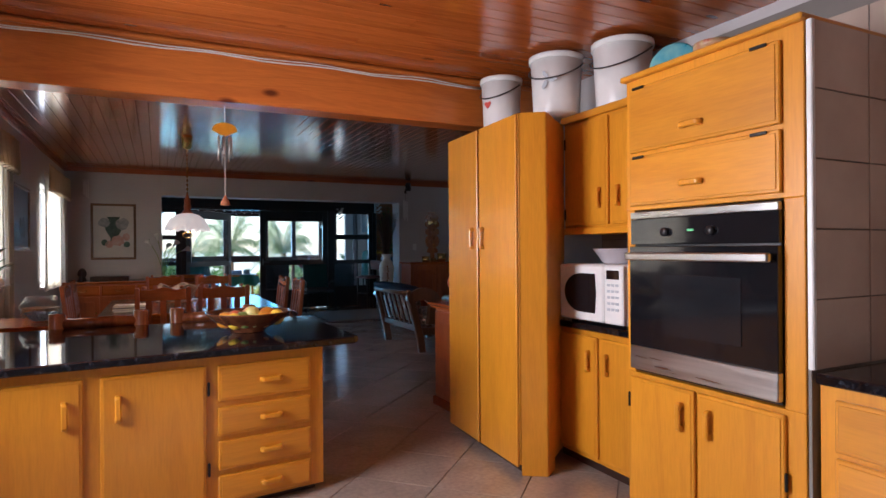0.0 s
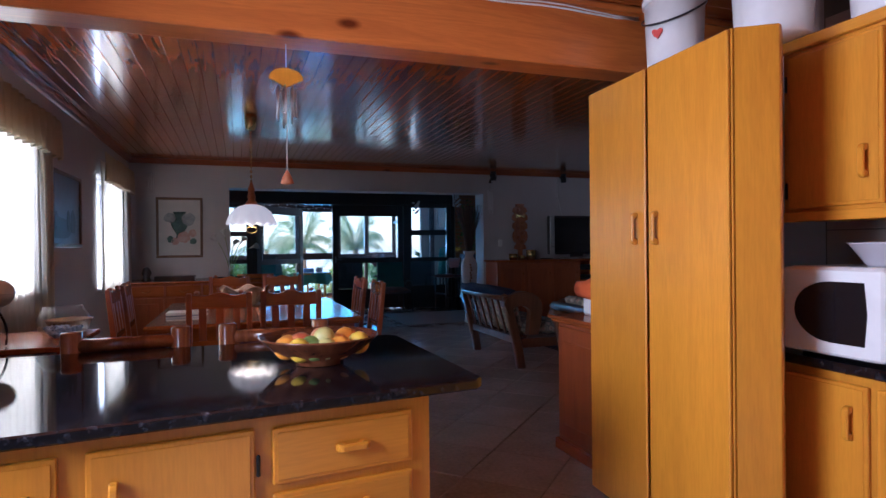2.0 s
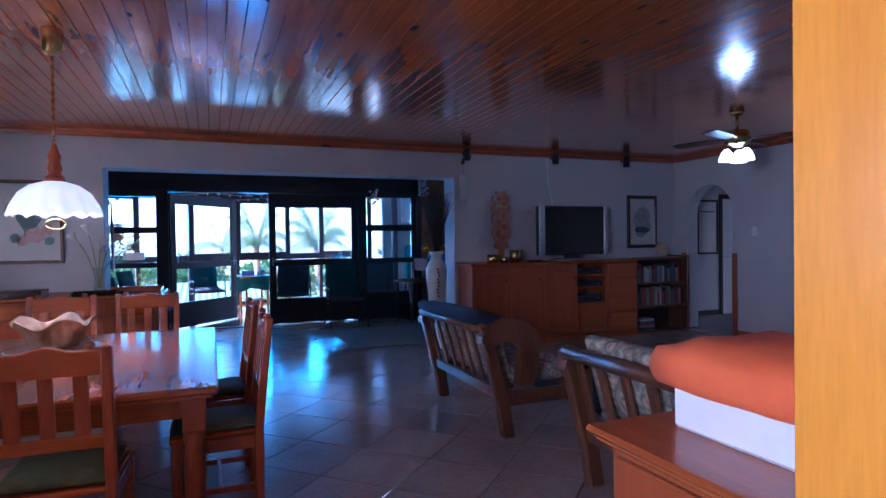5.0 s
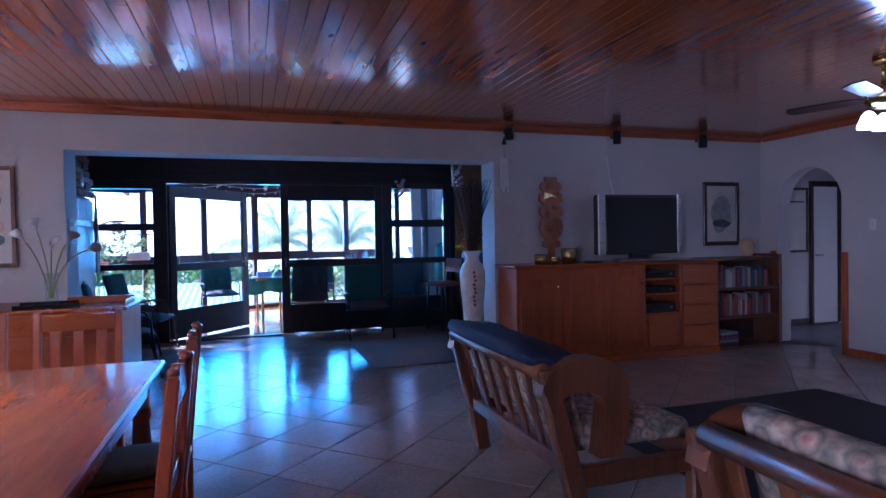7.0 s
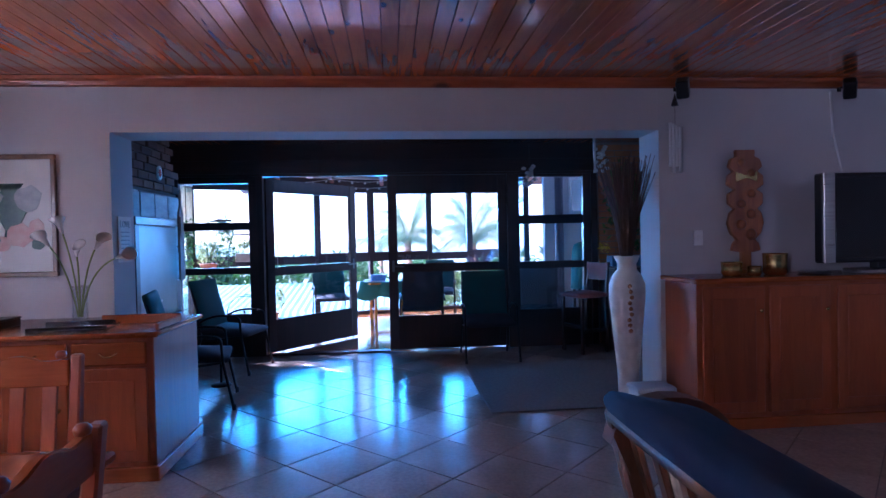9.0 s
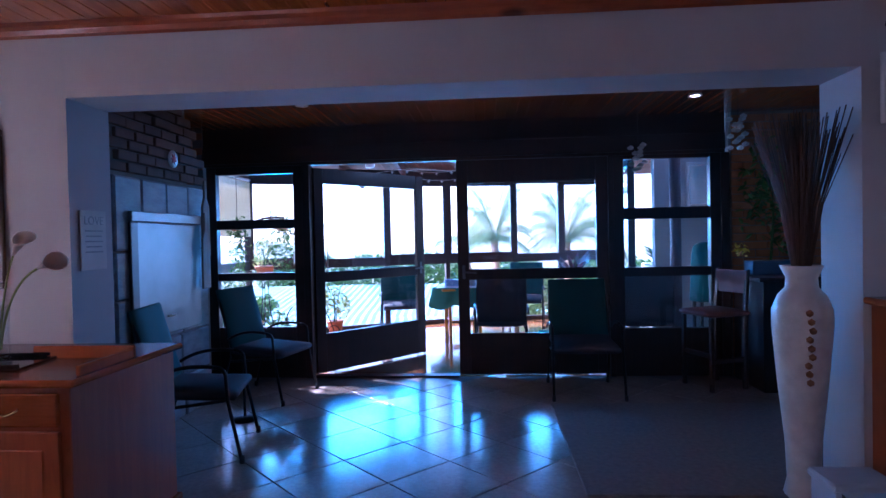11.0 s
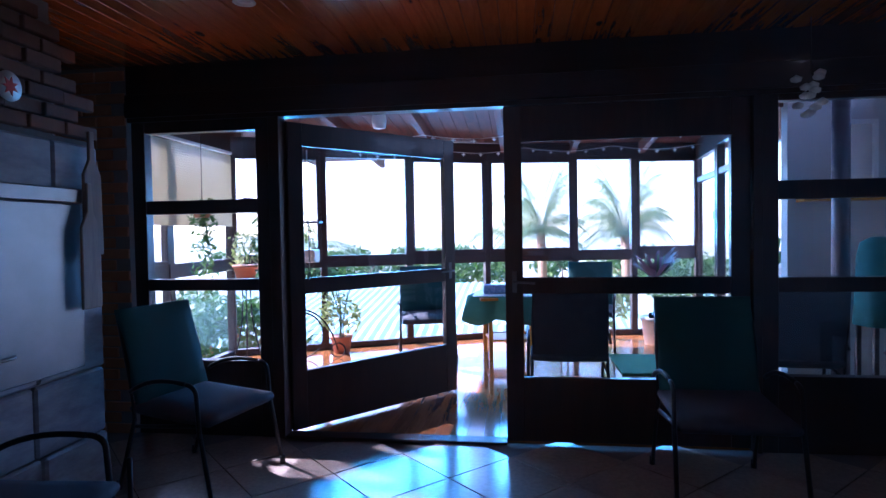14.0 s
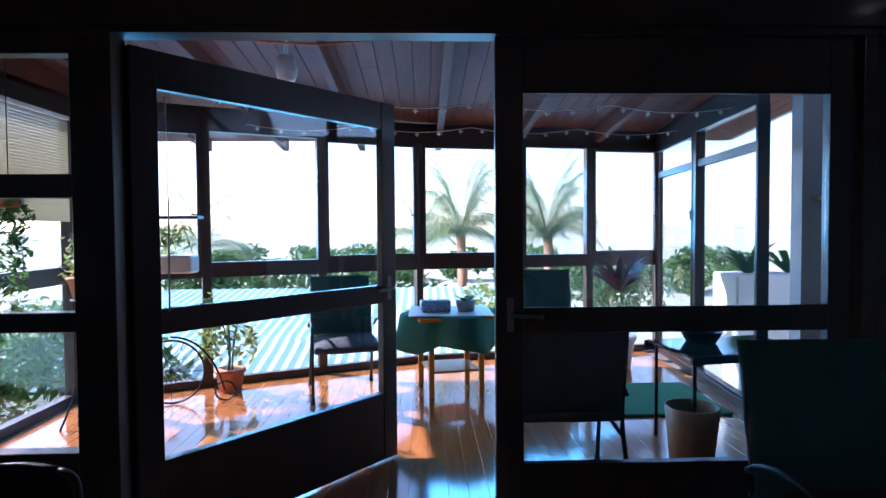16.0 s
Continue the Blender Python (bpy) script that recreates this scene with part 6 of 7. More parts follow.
part("steel_hood", span(0.135, 1.20, -0.06, -0.026, 1.585, 1.66, 0.006), DSTEEL, fire)
part("steel_edge", span(0.135, 0.22, -0.05, -0.026, 0.70, 1.585, 0.004), BLACK, fire)
part("pull", tube(arc((0.60, -0.036, 0.86), (0.66, -0.075, 0.86), (0.72, -0.036, 0.86)), 0.008), STEEL, fire)
emb = thing("wall_plaque", "round plaque with a red leaf on the brickwork", "plaque", (FX + 0.04, 11.93, 2.10), 90)
part("disc", moved(lathe([(0, 0), (0.065, 0), (0.07, 0.008), (0, 0.012)]), pose(0, 0, 0, 90)), WPLAS, emb)
part("leaf", moved(prism([(0.045 * (1 if k % 2 else 0.45) * math.cos(2 * math.pi * k / 14), 0.045 * (1 if k % 2 else 0.45) * math.sin(2 * math.pi * k / 14)) for k in range(14)], 0.012, 0.016, 0), pose(0, 0, 0, 90)), RED, emb)
CUTB = wood("cutting_board_wood", (0.30, 0.22, 0.16), (0.18, 0.13, 0.1), "z", 0.6, 0)
for k, (yy, zz) in enumerate(((12.40, 1.64), (12.35, 1.36))):
    oar = [(-0.02, 0.33), (0.02, 0.33), (0.022, 0.18), (0.065, 0.1), (0.07, -0.33), (-0.07, -0.33), (-0.065, 0.1), (-0.022, 0.18)]
    solid("paddle_board", moved(prism(oar, 0, 0.018, 0.005), pose(0, 0, 0, 90)), CUTB, "painted wooden paddle board hung on the fireplace", "board", (FX + 0.06 + 0.02 * k, yy, zz), 90, "paddle boards")
brick_wall("wall_brick_west", "orange brick wall beside the glazing", 0.0, 0.55, 0.0, 2.6, pose(-1.14, GLZ - 0.06, 0), BRICK2, 0.1)
brick_wall("wall_brick_east", "pale brown brick wall beside the bar", 0.0, 1.2, 0.0, 2.6, pose(4.76, GLZ - 0.04, 0), BRICK2, 0.06)
lovem = thing("wall_sign", "small white sign on the opening's side", "sign", (0.078, 10.62, 1.45), 90)
part("board", span(-0.11, 0.11, -0.008, 0.0, -0.17, 0.17, 0.002), PAPER, lovem)
txt = bpy.data.curves.new("sign_text", "FONT")
txt.body, txt.size, txt.align_x, txt.extrude = "LOVE", 0.07, "CENTER", 0.001
tob = new("sign_text", txt)
tob.data.materials.append(GREYP)
tob.parent = lovem
tob.matrix_basis = pose(0, -0.0095, 0.09, 90)
for k in range(5):
    part("line_of_writing", box(0.15 - 0.02 * (k % 2), 0.002, 0.008, (0, -0.009, 0.05 - 0.03 * k), 0), GREYP, lovem)


def tube_chair(label, at, turn, cushion=GREENC):
    """Steel-tube armchair with a padded back and seat; faces -y."""
    c = thing("tube_armchair", label, "chair", at, turn, "tube armchairs")
    for s in (-1, 1):
        x = s * 0.30
        part("front_leg", tube([(x * 1.02, -0.34, 0.0), (x, -0.26, 0.40), (x, -0.25, 0.56)] + arc((x, -0.25, 0.56), (x, -0.25, 0.62), (x, -0.18, 0.625))[1:], 0.0125, 8), IRON, c)
        part("arm", tube(arc((x, -0.18, 0.625), (x, 0.05, 0.66), (x, 0.20, 0.56)), 0.0125, 8), IRON, c)
        part("back_leg", tube([(x * 0.95, 0.32, 0.0), (x * 0.92, 0.20, 0.40), (x * 0.9, 0.25, 0.70), (x * 0.85, 0.33, 0.98)], 0.0125, 8), IRON, c)
        part("foot", lathe([(0, 0), (0.018, 0), (0.016, 0.05), (0, 0.05)], (x * 1.02, -0.34, 0), 10), BLACK, c)
        part("foot", lathe([(0, 0), (0.018, 0), (0.016, 0.05), (0, 0.05)], (x * 0.95, 0.32, 0), 10), BLACK, c)
        part("seat_tube", tube([(x * 0.9, -0.25, 0.40), (x * 0.9, 0.20, 0.36)], 0.011, 8), IRON, c)
    part("seat", pillow(0.56, 0.54, 0.10, (0, -0.04, 0.39), pose(0, 0, 0, 4)), DARKC, c, "dark padded seat")
    part("back", pillow(0.54, 0.56, 0.08, (0, 0.26, 0.69), pose(0, 0, 0, 75)), cushion, c, "green canvas back")
    part("cross_bar", tube([(-0.27, 0.205, 0.45), (0.27, 0.205, 0.45)], 0.01, 8), IRON, c)
    return c


ch = tube_chair("steel-tube armchair with a green canvas back", (0.29, 12.70, 0), 78)
copy_thing(ch, pose(0.34, 11.28, 0, 0, 0, 102))
copy_thing(ch, pose(3.2, 12.80, 0, 0, 0, 0))
copy_thing(ch, pose(1.05, 16.15, 0, 0, 0, 15))
copy_thing(ch, pose(2.95, 16.75, 0, 0, 0, -10))
dc2 = tube_chair("steel-tube armchair covered with a dark cloth", (2.5, 14.15, 0), 180, DARKC)
tagged(dc2, "steel-tube armchair with a dark cloth over its back")
for o in dc2.children:
    if o.name.startswith("back") and "leg" not in o.name:
        tagged(o, "dark cloth over the back")
copy_thing(dc2, pose(4.08, 14.05, 0, 0, 0, 172))
TEAL = mottled("teal_cloth", (0.006, 0.08, 0.075), (0.010, 0.12, 0.11), 9.0, 0.9, 0, 0, 0.4, 240.0)
cov = thing("covered_stool", "tall stool covered with a teal cloth in the sunroom", "stool", (4.95, 14.5, 0))
for sx in (-0.12, 0.12):
    for sy in (-0.12, 0.12):
        part("leg", box(0.035, 0.035, 0.80, (sx, sy, 0)), DARKW, cov)
part("cover", lathe([(0.20, 0.62), (0.19, 0.8), (0.18, 1.15), (0.155, 1.27), (0.08, 1.31), (0, 1.31)], seg=36, wave=lambda a, z: (0.012 * math.sin(7 * a) * (1.3 - z), 0)), TEAL, cov, "teal cloth cover")
mir = thing("wall_mirror", "white-framed mirror on the sunroom wall", "mirror", (5.12, 15.215, 2.05))
for a in (span(-0.17, 0.17, -0.03, 0, 0.25, 0.29), span(-0.17, 0.17, -0.03, 0, -0.29, -0.25), span(-0.17, -0.13, -0.03, 0, -0.25, 0.25), span(0.13, 0.17, -0.03, 0, -0.25, 0.25)):
    part("frame_bar", a, WPLAS, mir)
part("mirror_pane", span(-0.13, 0.13, -0.012, -0.002, -0.25, 0.25, 0), plain("silvered_glass", (0.75, 0.77, 0.78), 0.03, 1.0), mir)
ht = thing("hanging_trough", "pale trough hung from the sunroom roof", "planter", (-0.2, 15.6, 0))
part("trough", prism([(-0.17, -0.09), (0.17, -0.09), (0.17, 0.09), (-0.17, 0.09)], 1.10, 1.24, 0.012), CERAM, ht)
part("cord", tube([(-0.16, 0, 1.23), (0, 0, 1.7), (0, 0, 2.70)], 0.003, 4), DARKW, ht)
part("cord", tube([(0.16, 0, 1.23), (0.004, 0, 1.7)], 0.003, 4), DARKW, ht)
part("shelf", span(-0.22, 0.22, -0.06, 0.06, 1.52, 1.545, 0.004), DARKX, ht)
part("leaves", moved(cloud(180, (0.22, 0.14, 0.18), 0.035, 55), Matrix.Translation((0, 0, 1.36))), LEAFY, ht)
lampst = thing("iron_stand", "small black iron stand on the floor", "stand", (0.38, 11.95, 0))
part("base", lathe([(0, 0), (0.10, 0), (0.09, 0.02), (0.02, 0.03), (0, 0.03)]), IRON, lampst)
part("rod", tube([(0, 0, 0.03), (0, 0, 0.4)], 0.012), IRON, lampst)

bs = thing("bar_stool", "dark wooden bar stool with a red-brown padded seat", "stool", (4.42, 12.95, 0), 20)
for sx in (-0.18, 0.18):
    part("back_leg", profile_y([(0.16, 0), (0.20, 0), (0.20, 0.7), (0.235, 1.08), (0.205, 1.08), (0.165, 0.7)], sx - 0.018, sx + 0.018, 0.004), DARKW, bs)
    part("front_leg", box(0.035, 0.035, 0.66, (-0.18, sx, 0)), DARKW, bs)
    part("stretcher", span(-0.17, 0.17, sx - 0.01, sx + 0.01, 0.25, 0.29), DARKW, bs)
part("footrest", span(-0.19, -0.165, -0.17, 0.17, 0.30, 0.34), DARKW, bs)
part("seat", pillow(0.42, 0.42, 0.08, (0, 0, 0.65)), MAROON, bs)
part("backrest", span(0.195, 0.225, -0.19, 0.19, 0.86, 1.07, 0.006), MAROON, bs)
bar = thing("bar_counter", "dark timber bar counter against the brickwork", "counter", (5.15, 12.95, 0))
part("front", span(-0.40, 0.8, -0.25, 0.36, 0, 0.98, 0.004), DARKW, bar)
part("top", span(-0.46, 0.84, -0.32, 0.37, 0.98, 1.02, 0.008), DARKX, bar)
pt = thing("trough_plant", "leafy plant in a blue trough on the bar", "plant", (4.98, 13.05, 1.021))
part("trough", prism([(-0.2, -0.1), (0.25, -0.1), (0.25, 0.1), (-0.2, 0.1)], 0, 0.13, 0.01), plain("blue_glaze", (0.06, 0.12, 0.2), 0.3), pt)
part("leaves", moved(cloud(420, (0.34, 0.22, 0.55), 0.05, 5), Matrix.Translation((0.05, 0, 0.72))), LEAF, pt)
part("stalk", tube([(0, 0, 0.1), (0.03, 0, 0.5), (0.02, 0, 1.0)], 0.012, 6), LEAF, pt)
part("flowers", moved(cloud(36, (0.08, 0.08, 0.09), 0.03, 6), Matrix.Translation((-0.28, -0.05, 0.22))), plain("yellow_petal", (0.8, 0.55, 0.03), 0.5), pt, "yellow flowers")


def shell_mobile(x, y, z, n):
    s = thing("shell_mobile", "hanging mobile of pale shells", "mobile", (x, y, 0))
    part("cord", tube([(0, 0, 2.6), (0, 0, z)], 0.003, 4), DARKW, s)
    for k in range(n):
        a = k * 2.4
        r = 0.05 + 0.03 * math.sin(k)
        part("shell", lathe([(0, -0.02), (0.025, -0.012), (0.03, 0.006), (0, 0.026)], (r * math.cos(a), r * math.sin(a), z - 0.02 * k), 9, lambda q, w: (0.004 * math.sin(5 * q), 0)), CERAM, s)
    return s


shell_mobile(4.66, 12.95, 2.48, 16)
shell_mobile(3.82, 13.18, 2.28, 13)
for x, y in ((0.77, 12.4), (2.02, 11.78), (4.15, 12.58)):
    dl = thing("downlight", "small recessed ceiling downlight", "lamp", (x, y, 2.6), 0, "downlights in the bay")
    part("ring", lathe([(0.035, 0.0), (0.055, -0.002), (0.058, -0.008), (0.04, -0.01), (0.032, -0.003)], seg=24), STEEL, dl)
    part("lens", lathe([(0, -0.004), (0.033, -0.004), (0.033, 0.0), (0, 0.0)], seg=20), SPOT if x > 2 else STEEL, dl)

# ---- sunroom things ----
st = thing("side_table", "small wooden table with a green and white cloth", "table", (1.98, 16.15, 0), 12)
for sx in (-0.22, 0.22):
    for sy in (-0.22, 0.22):
        part("leg", box(0.045, 0.045, 0.66, (sx, sy, 0)), GOLD, st)
part("shelf", span(-0.22, 0.22, -0.22, 0.22, 0.2, 0.22), GOLD_X, st)
part("tabletop", span(-0.34, 0.34, -0.34, 0.34, 0.66, 0.69), GOLD_X, st)
clothm = cloth_mat("green_table_cloth", (0.05, 0.22, 0.16), 0.3)
tc = solid("tablecloth", lathe([(0.46, -0.26), (0.44, -0.18), (0.41, 0.0), (0.39, 0.006), (0, 0.006)], seg=48, wave=lambda a, z: (0.05 * math.sin(4 * a) * (1 if z > -0.01 else 1.2) + 0.02 * math.sin(11 * a) * (z < -0.01), 0.05 * math.cos(4 * a) * (z < -0.01))), clothm, "green and white tablecloth hanging over the side table", "tablecloth", (1.98, 16.15, 0.695))
part("white_centre", span(-0.36, 0.36, -0.33, 0.33, 0.0075, 0.012, 0.001), WPLAS, tc, "white middle of the cloth")
solid("plant_trough", box(0.26, 0.14, 0.10, (0, 0, 0), 0.01), BLUEG, "small grey trough on the side table", "trough", (1.85, 16.1, 0.708), 8)
sm = thing("pot_plant", "small succulent in a round pot", "plant", (2.12, 16.1, 0.708))
part("pot", lathe([(0, 0), (0.07, 0), (0.09, 0.09), (0.08, 0.1), (0, 0.08)]), STONE, sm)
part("leaves", moved(blades(20, 0.13, 0.04, LEAF, 8, 0.5), Matrix.Translation((0, 0, 0.09))), LEAF, sm)


def pot_plant(name, label, at, pot_r, pot_h, lead, material, pot_m=TERRA, stems=5, height=0.5):
    p = thing(name, label, "plant", at)
    part("pot", lathe([(0, 0), (pot_r * 0.7, 0), (pot_r * 0.95, pot_h * 0.85), (pot_r * 1.05, pot_h * 0.86), (pot_r * 1.05, pot_h), (pot_r * 0.9, pot_h), (0, pot_h * 0.9)]), pot_m, p)
    for k in range(stems):
        a = k * 2.4
        part("stalk", tube(arc((0.02 * math.cos(a), 0.02 * math.sin(a), pot_h * 0.9), (0.02, 0, pot_h + height * 0.5), (0.12 * math.cos(a), 0.12 * math.sin(a), pot_h + height)), 0.006, 5), LEAF, p)
    part("leaves", moved(lead, Matrix.Translation((0, 0, pot_h + height * 0.6))), material, p)
    return p


pot_plant("pot_plant", "leafy plant in a terracotta pot", (0.02, 16.22, 0), 0.13, 0.2, cloud(260, (0.25, 0.25, 0.42), 0.05, 31), LEAFY, TERRA, 5, 0.55)
pot_plant("pot_plant", "dark red-leaved plant in a pale pot", (3.75, 16.9, 0), 0.17, 0.34, blades(34, 0.42, 0.07, LEAFD, 12, 0.9, 0.45), LEAFD, CERAM, 4, 0.75)
pot_plant("pot_plant", "pale flowering plant in a hanging pot", (-0.75, 15.4, 0.93), 0.13, 0.16, cloud(260, (0.24, 0.24, 0.26), 0.035, 33), LEAFY, TERRA, 4, 0.25)
ps = thing("plant_stand", "tall black iron plant stand", "stand", (-0.75, 15.4, 0))
for k in range(3):
    a = 2 * math.pi * k / 3
    part("leg", tube(arc((0.22 * math.cos(a), 0.22 * math.sin(a), 0.0), (0.02 * math.cos(a), 0.02 * math.sin(a), 0.35), (0.05 * math.cos(a), 0.05 * math.sin(a), 0.925)), 0.008, 6), IRON, ps)
part("ring", lathe([(0.10, 0.915), (0.11, 0.915), (0.11, 0.928), (0.10, 0.928), (0.10, 0.915)], seg=20), IRON, ps)
for hx, hy, ln, sd in ((-0.85, 14.75, 0.85, 41), (-0.45, 15.3, 0.7, 42)):
    hp = thing("hanging_plant", "trailing green plant in a hanging pot", "plant", (hx, hy, 0))
    part("pot", lathe([(0, 1.58), (0.07, 1.58), (0.10, 1.70), (0.09, 1.70), (0, 1.68)]), TERRA, hp)
    part("cord", tube([(0, 0, 2.68), (0, 0, 1.7)], 0.004, 4), DARKW, hp)
    part("leaves", moved(cloud(420, (0.17, 0.15, 0.16), 0.035, sd, ln), Matrix.Translation((0, 0, 1.66))), LEAF, hp)
pf = thing("bicycle_planter", "black iron penny-farthing plant holder", "ornament", (-0.33, 15.82, 0), 10)
part("big_wheel", tube([(0.26 * math.cos(a), 0, 0.27 + 0.26 * math.sin(a)) for a in [2 * math.pi * k / 28 for k in range(29)]], 0.009, 6), IRON, pf)
part("small_wheel", tube([(0.42 + 0.08 * math.cos(a), 0, 0.09 + 0.08 * math.sin(a)) for a in [2 * math.pi * k / 18 for k in range(19)]], 0.008, 6), IRON, pf)
for k in range(8):
    a = math.pi * k / 8
    part("spoke", tube([(0.26 * math.cos(a), 0, 0.27 + 0.26 * math.sin(a)), (-0.26 * math.cos(a), 0, 0.27 - 0.26 * math.sin(a))], 0.003, 4), IRON, pf)
part("frame", tube(arc((0.0, 0, 0.56), (0.3, 0, 0.55), (0.42, 0, 0.09)), 0.009, 6), IRON, pf)
ct = thing("glass_table", "low black glass coffee table", "table", (3.75, 14.75, 0), 8)
part("tabletop", box(0.85, 0.55, 0.025, (0, 0, 0.63), 0.006), BLACKG, ct)
part("rim", joined(box(0.87, 0.02, 0.05, (0, -0.28, 0.60)), box(0.87, 0.02, 0.05, (0, 0.28, 0.60))), IRON, ct)
for sx in (-0.38, 0.38):
    for sy in (-0.22, 0.22):
        part("leg", tube([(sx, sy, 0), (sx, sy, 0.63)], 0.012, 8), IRON, ct)
solid("wire_bowl", lathe([(0.05, 0), (0.09, 0.0), (0.13, 0.07), (0.135, 0.075), (0.12, 0.07), (0.06, 0.01), (0.05, 0)], wave=lambda a, z: (0.006 * math.sin(16 * a), 0)), IRON, "black wire bowl on the glass table", "bowl", (3.62, 14.85, 0.656))
solid("side_bin", lathe([(0, 0), (0.13, 0), (0.16, 0.33), (0.15, 0.33), (0.12, 0.01), (0, 0.01)], wave=lambda a, z: (0.004 * math.sin(20 * a + 90 * z), 0)), BASKET, "woven waste basket on the floor", "basket", (3.4, 14.5, 0.0))
GMAT = mottled("green_mat", (0.02, 0.16, 0.07), (0.04, 0.24, 0.11), 40.0, 0.95, 0, 0, 0.8, 300.0)
solid("floor_mat", span(3.1, 4.1, 15.3, 16.2, 0.001, 0.02, 0.005), GMAT, "green grass-like floor mat", "mat")
SLAT = cloth_mat("blind_slat", (0.62, 0.57, 0.42), 0.35)
bl = thing("venetian_blind", "cream venetian blind, closed, in the sunroom window", "blind", (-1.10, 13.62, 0))
slat = bpy.data.meshes.new("slat")
bm = moved(box(0.026, 2.18, 0.0016, (0, 1.09, 0), 0), pose(0, 0, 0, 0, 68, 0))
bm.to_mesh(slat)
bm.free()
slat.materials.append(SLAT)
for k in range(34):
    ob = new("slat", slat)
    ob.parent = bl
    ob.location = (0, 0, 1.52 + k * 0.0235)
part("head_rail", span(-0.02, 0.02, 0.0, 2.18, 2.32, 2.35, 0.003), PAPER, bl)
sw = thing("bird_swing", "wooden bird perch hanging in the sunroom", "perch", (-0.35, 14.6, 0))
part("cord", tube([(0, 0, 2.82), (0, 0, 1.73)], 0.004, 4), DARKW, sw)
part("perch", tube([(-0.18, 0, 1.70), (0.0, 0.02, 1.74), (0.18, 0, 1.72)], 0.014, 6), DARKW, sw)
part("cross_perch", tube([(-0.05, -0.16, 1.72), (0.05, 0.16, 1.71)], 0.012, 6), DARKW, sw)
rfan = thing("ceiling_fan", "white fan under the sunroom roof", "fan", (0.95, 14.5, 0))
part("rod", tube([(0, 0, 2.80), (0, 0, 2.45)], 0.012, 8), WPLAS, rfan)
part("motor", lathe([(0, 2.30), (0.05, 2.31), (0.065, 2.37), (0.05, 2.45), (0, 2.46)]), WPLAS, rfan)
for k in range(2):
    y0, z0 = (15.2, 2.37) if k == 0 else (16.2, 2.36)
    ln = thing("string_lights", "string of white star lights under the roof", "lights", (0, y0, 0))
    pts = [(0.2 + 4.0 * j / 40, 0.35 * j / 40, z0 - 0.05 * abs(math.sin(j * math.pi / 10))) for j in range(41)]
    part("wire", tube(pts, 0.003, 4), PAPER, ln)
    for j in range(1, 40, 2):
        x, y, z = pts[j]
        star = [((0.024 if q % 2 == 0 else 0.01) * math.cos(math.pi * q / 4), (0.024 if q % 2 == 0 else 0.01) * math.sin(math.pi * q / 4)) for q in range(8)]
        part("star", moved(prism(star, -0.004, 0.004, 0), Matrix.Translation((x, y, z - 0.02)) @ pose(0, 0, 0, 90)), WPLAS, ln)
solid("cable", tube([(0.6 + 0.3 * j, 14.3, 2.52 - 0.06 * math.sin(j * 0.9)) for j in range(14)], 0.006, 6), ORANGE, "orange cable slung under the rafters", "cable")
solid("wall_shelf", span(4.62, 5.3, 15.05, 15.22, 1.62, 1.65, 0.004), GOLD_X, "small wooden shelf on the white wall", "shelf")
ptb = thing("planter_box", "white planter box with green ferns outside", "planter", (5.6, 17.0, 0))
part("box", joined(span(-0.7, 0.7, -0.25, 0.25, 0.3, 0.95, 0.02)), WHITE, ptb)
part("support", span(-0.6, 0.6, -0.2, 0.2, -4.5, 0.3, 0), WHITE, ptb)
for k in range(3):
    part("fern", moved(blades(40, 0.5, 0.05, LEAF, 60 + k, 0.9, 0.6), Matrix.Translation((-0.45 + 0.45 * k, 0, 0.93))), LEAF, ptb)

# ---- garden ----


def corrugated(x0, x1, y0, y1, z0, z1):
    bm = bmesh.new()
    n = int((x1 - x0) / 0.045)
    a = [(x0 + (x1 - x0) * i / n, 0.016 * math.cos(i * math.pi / 2)) for i in range(n + 1)]
    near = [bm.verts.new((x, y0, z0 + h)) for x, h in a]
    far = [bm.verts.new((x, y1, z1 + h)) for x, h in a]
    low = [bm.verts.new((x, y0, z0 + h - 0.02)) for x, h in a]
    for i in range(n):
        bm.faces.new((near[i], near[i + 1], far[i + 1], far[i]))
        bm.faces.new((low[i], low[i + 1], near[i + 1], near[i]))
    return bm


for k, (x0, x1, y0, y1, z0, z1) in enumerate(((-4.5, 3.2, 18.6, 20.2, -0.62, -0.30), (-5.0, 4.5, 20.4, 24.5, -0.42, 0.10))):
    sh = thing("garden_shed", "low shed with a turquoise corrugated roof", "shed", (0, 0, 0), 0, "sheds below the windows")
    part("roof", corrugated(x0, x1, y0, y1, z0, z1), TURQ, sh)
    part("wall", span(x0 + 0.2, x1 - 0.2, y0 + 0.2, y1 - 0.1, -4.5, z0 - 0.05, 0), WHITE, sh)


def shrub(label, x, y, z, r, h, n, seed, material=LEAF, size=0.09):
    t = thing("shrub", label, "shrub", (x, y, -4.5), 0, "garden shrubs")
    part("trunk", tube([(0, 0, 0), (0.1, 0.05, (z + 4.5) * 0.5), (0.0, 0.1, z + 4.5)], 0.12, 8, 0.05), BASKET, t)
    for k in range(3):
        part("limb", tube([(0.05, 0.05, (z + 4.0) * 0.8), (r * 0.5 * math.cos(k * 2.1), r * 0.5 * math.sin(k * 2.1), z + 4.5 + h * 0.3)], 0.05, 6, 0.02), BASKET, t)
    part("crown", moved(cloud(n, (r, r, h), size, seed), Matrix.Translation((0, 0, z + 4.5))), material, t)
    return t


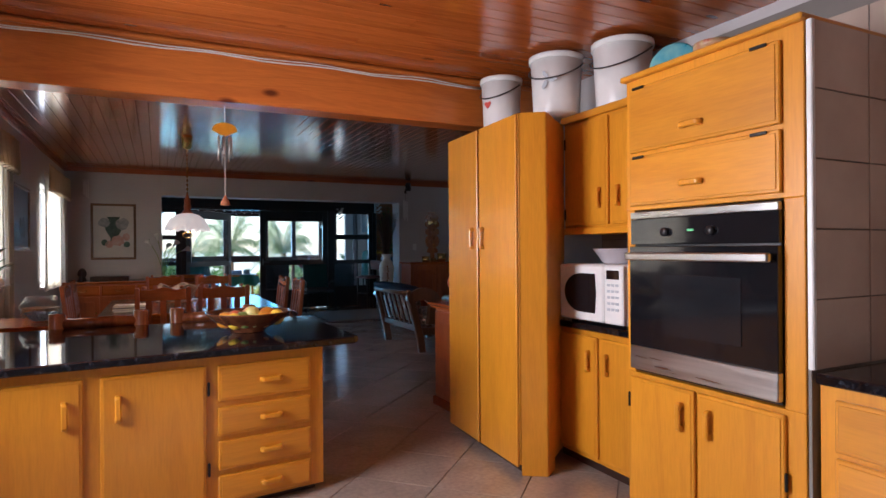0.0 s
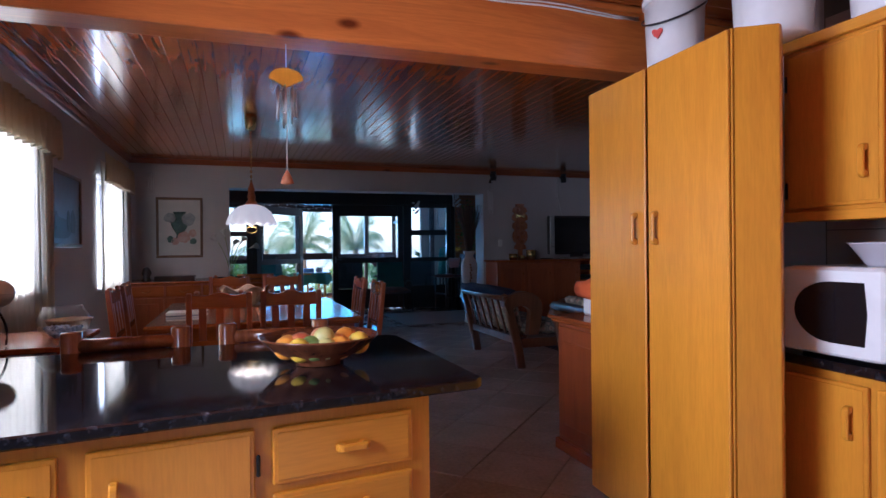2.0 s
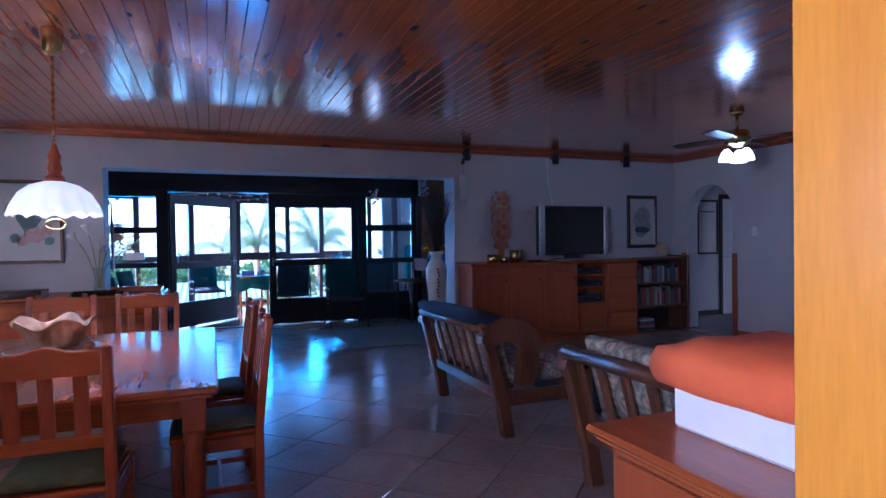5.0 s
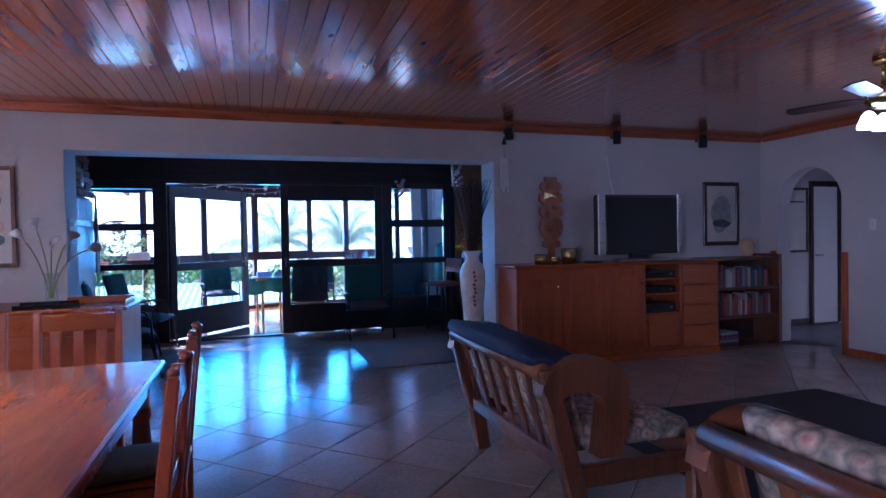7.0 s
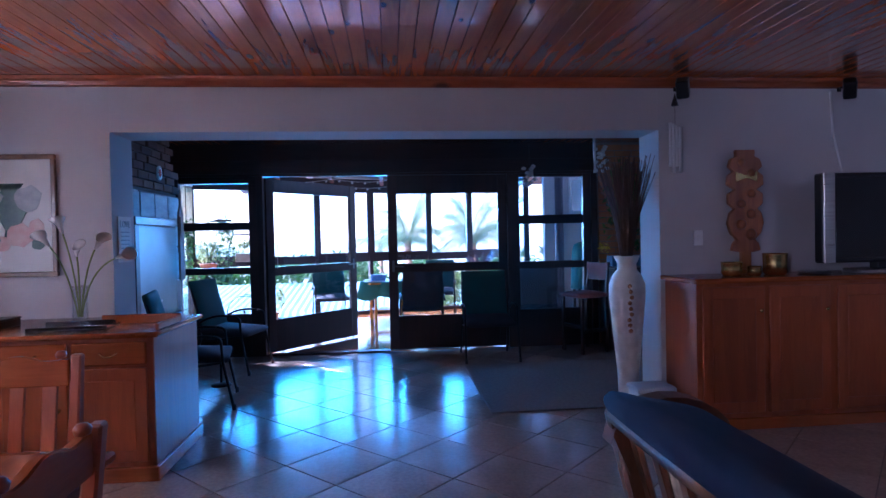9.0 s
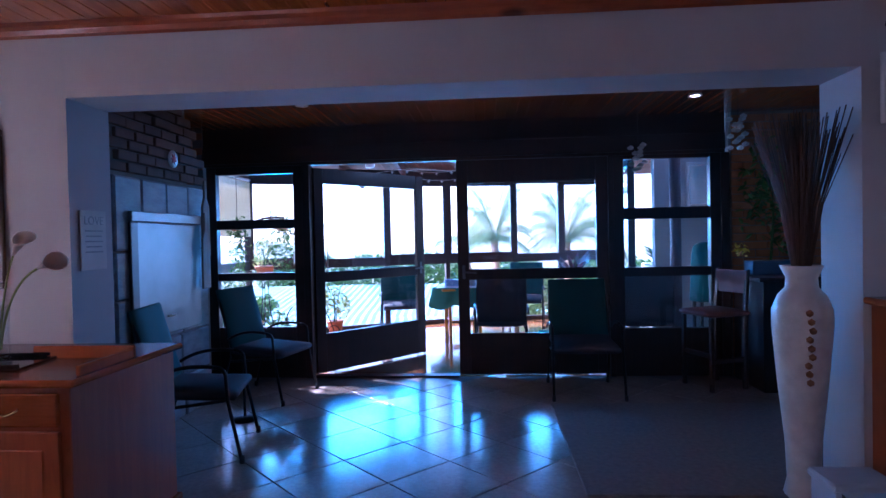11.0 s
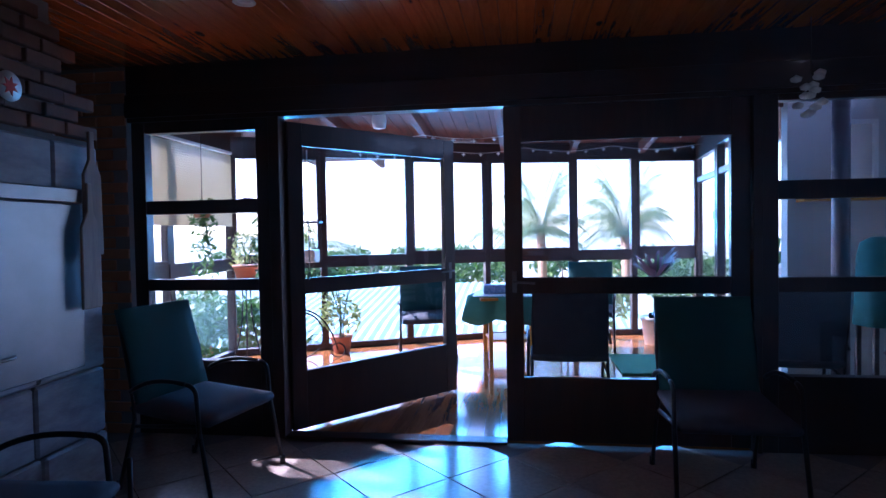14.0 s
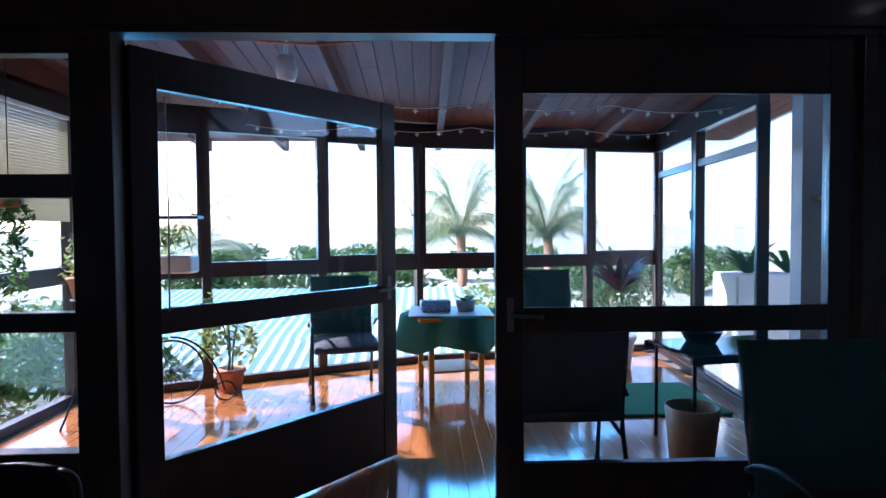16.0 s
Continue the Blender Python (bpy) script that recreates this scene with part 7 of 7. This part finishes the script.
# first tree is added, placed to block sun from the west sunroom windows
shrub("added leafy tree that keeps sun off the side window", -2.75, 14.3, 1.5, 0.9, 1.3, 2600, 70)
shrub("dense green shrub outside the window", -2.9, 16.3, -0.1, 1.0, 1.1, 2600, 71)
shrub("dense green shrub outside the window", -2.6, 18.6, -0.1, 1.3, 0.7, 2400, 72)
shrub("leafy garden tree behind the shed", -3.5, 26.5, 0.1, 2.6, 1.2, 3000, 73, LEAF, 0.13)
shrub("leafy garden tree behind the shed", 0.5, 27.5, -0.1, 2.8, 1.1, 3000, 74, LEAF, 0.13)
shrub("pale shrub beyond the shed", 3.2, 20.0, 0.2, 0.9, 0.8, 1800, 75, LEAFY, 0.08)
shrub("leafy garden tree beyond the palms", 7.0, 27.0, -0.1, 2.4, 1.0, 2600, 76, LEAF, 0.13)
for k in range(26):
    rk = random.Random(100 + k)
    shrub("distant tree on the plain", -50 + k * 5.5 + rk.uniform(-2, 2), 60 + rk.uniform(0, 50), -2.6, 3.5, 2.2, 500, 200 + k, LEAF, 0.5)


def palm(x, y, top, reach, fronds, seed):
    rng = random.Random(seed)
    t = thing("palm_tree", "feathery palm tree in the garden", "tree", (x, y, -4.5), 0, "garden palms")
    h = top + 4.5
    part("trunk", tube([(0, 0, 0), (0.1, 0, h * 0.5), (0, 0, h)], 0.18, 10, 0.12), BASKET, t)
    for f in range(fronds):
        a = 6.283 * f / fronds + rng.uniform(-0.2, 0.2)
        up = rng.uniform(0.35, 2.2)
        verts, faces = [], []
        for j in range(34):
            s = (j + 1) / 34
            r, z = reach * s * (1 - 0.25 * up), reach * (up * s - 1.0 * s * s)
            ll = reach * 0.28 * math.sin(math.pi * (0.12 + 0.85 * s))
            for side in (-1, 1):
                k = len(verts)
                c0, s0 = math.cos(a), math.sin(a)
                b = Vector((r * c0, r * s0, h + z))
                d = Vector((c0 * 0.5 - side * s0, s0 * 0.5 + side * c0, -0.85 + rng.uniform(-0.35, 0.25))).normalized() * ll
                w = Vector((c0, s0, 0)) * 0.010 * reach / 2
                verts += [tuple(b - w), tuple(b + w), tuple(b + d)]
                faces.append((k, k + 1, k + 2))
        me = bpy.data.meshes.new("frond")
        me.from_pydata(verts, [], faces)
        me.materials.append(PALM)
        ob = new("frond", me)
        ob.parent = t
    return t


palm(2.64, 25.0, 1.35, 1.7, 60, 1)
palm(4.83, 25.4, 1.25, 1.8, 60, 2)
palm(-4.2, 27.0, 1.0, 2.2, 20, 3)
palm(1.6, 33.0, 1.2, 2.2, 20, 4)

# ---- floor tiles, laid diagonally, last ----
TS, TX, TY = 0.482, 1.39, 11.784
floor = setting("floor", joined(span(-1.45, 8.15, 3.9, 10.92, -0.25, -0.012, 0), span(-1.45, 3.0, -2.3, 3.9, -0.25, -0.012, 0), span(-1.35, 6.15, 10.92, 13.43, -0.25, -0.012, 0), span(8.15, 10.2, 8.3, 11.5, -0.25, -0.012, 0)), GROUT, "beige glazed floor tiles laid diagonally")
tm = bpy.data.meshes.new("tile")
bm = moved(box(TS - 0.007, TS - 0.007, 0.012, (0, 0, -0.012), 0.0025), pose(0, 0, 0, 0, 0, 45))
bm.to_mesh(tm)
bm.free()
tm.materials.append(TILE)
half = TS / math.sqrt(2)
rest, count = [], 0
for i in range(-24, 28):
    for j in range(-46, 8):
        if (i + j) % 2 == 0:
            continue
        x, y = TX + i * half, TY + j * half
        inside = (-1.3 < x < 8.0 and -2.2 < y < 10.8 and not (x > 3.0 and y < 3.9)) or (-1.2 < x < 6.0 and 10.5 < y < 13.45 - half)
        edge = -1.2 < x < 6.0 and 13.45 - half <= y < 13.4
        if inside and 0.4 < x < 4.0 and 4.2 < y < 13.1 and count < 300:
            ob = new("tile", tm)
            ob.parent = floor
            ob.location = (x, y, random.uniform(-0.0006, 0))
            count += 1
        elif inside:
            rest.append((x, y))
        elif edge:
            rest.append((x, y, 1))
verts, faces = [], []
h = half - 0.005
for p in rest:
    x, y = p[:2]
    k = len(verts)
    top = min(y + h, 13.43)
    if len(p) == 3 and y + h > 13.43:
        c = y + h - 13.43
        ring = [(x, y - h), (x + h, y), (x + min(c, h), top), (x - min(c, h), top), (x - h, y)]
    else:
        ring = [(x, y - h), (x + h, y), (x, y + h), (x - h, y)]
    n = len(ring)
    verts += [(a, b, 0.0) for a, b in ring] + [(a, b, -0.012) for a, b in ring]
    faces.append(tuple(range(k, k + n)))
    faces += [(k + (q + 1) % n, k + q, k + n + q, k + n + (q + 1) % n) for q in range(n)]
me = bpy.data.meshes.new("tiles")
me.from_pydata(verts, [], faces)
me.materials.append(TILE)
ob = new("tiles", me)
ob.parent = floor
tagged(ob, "", "", "", "stuff")
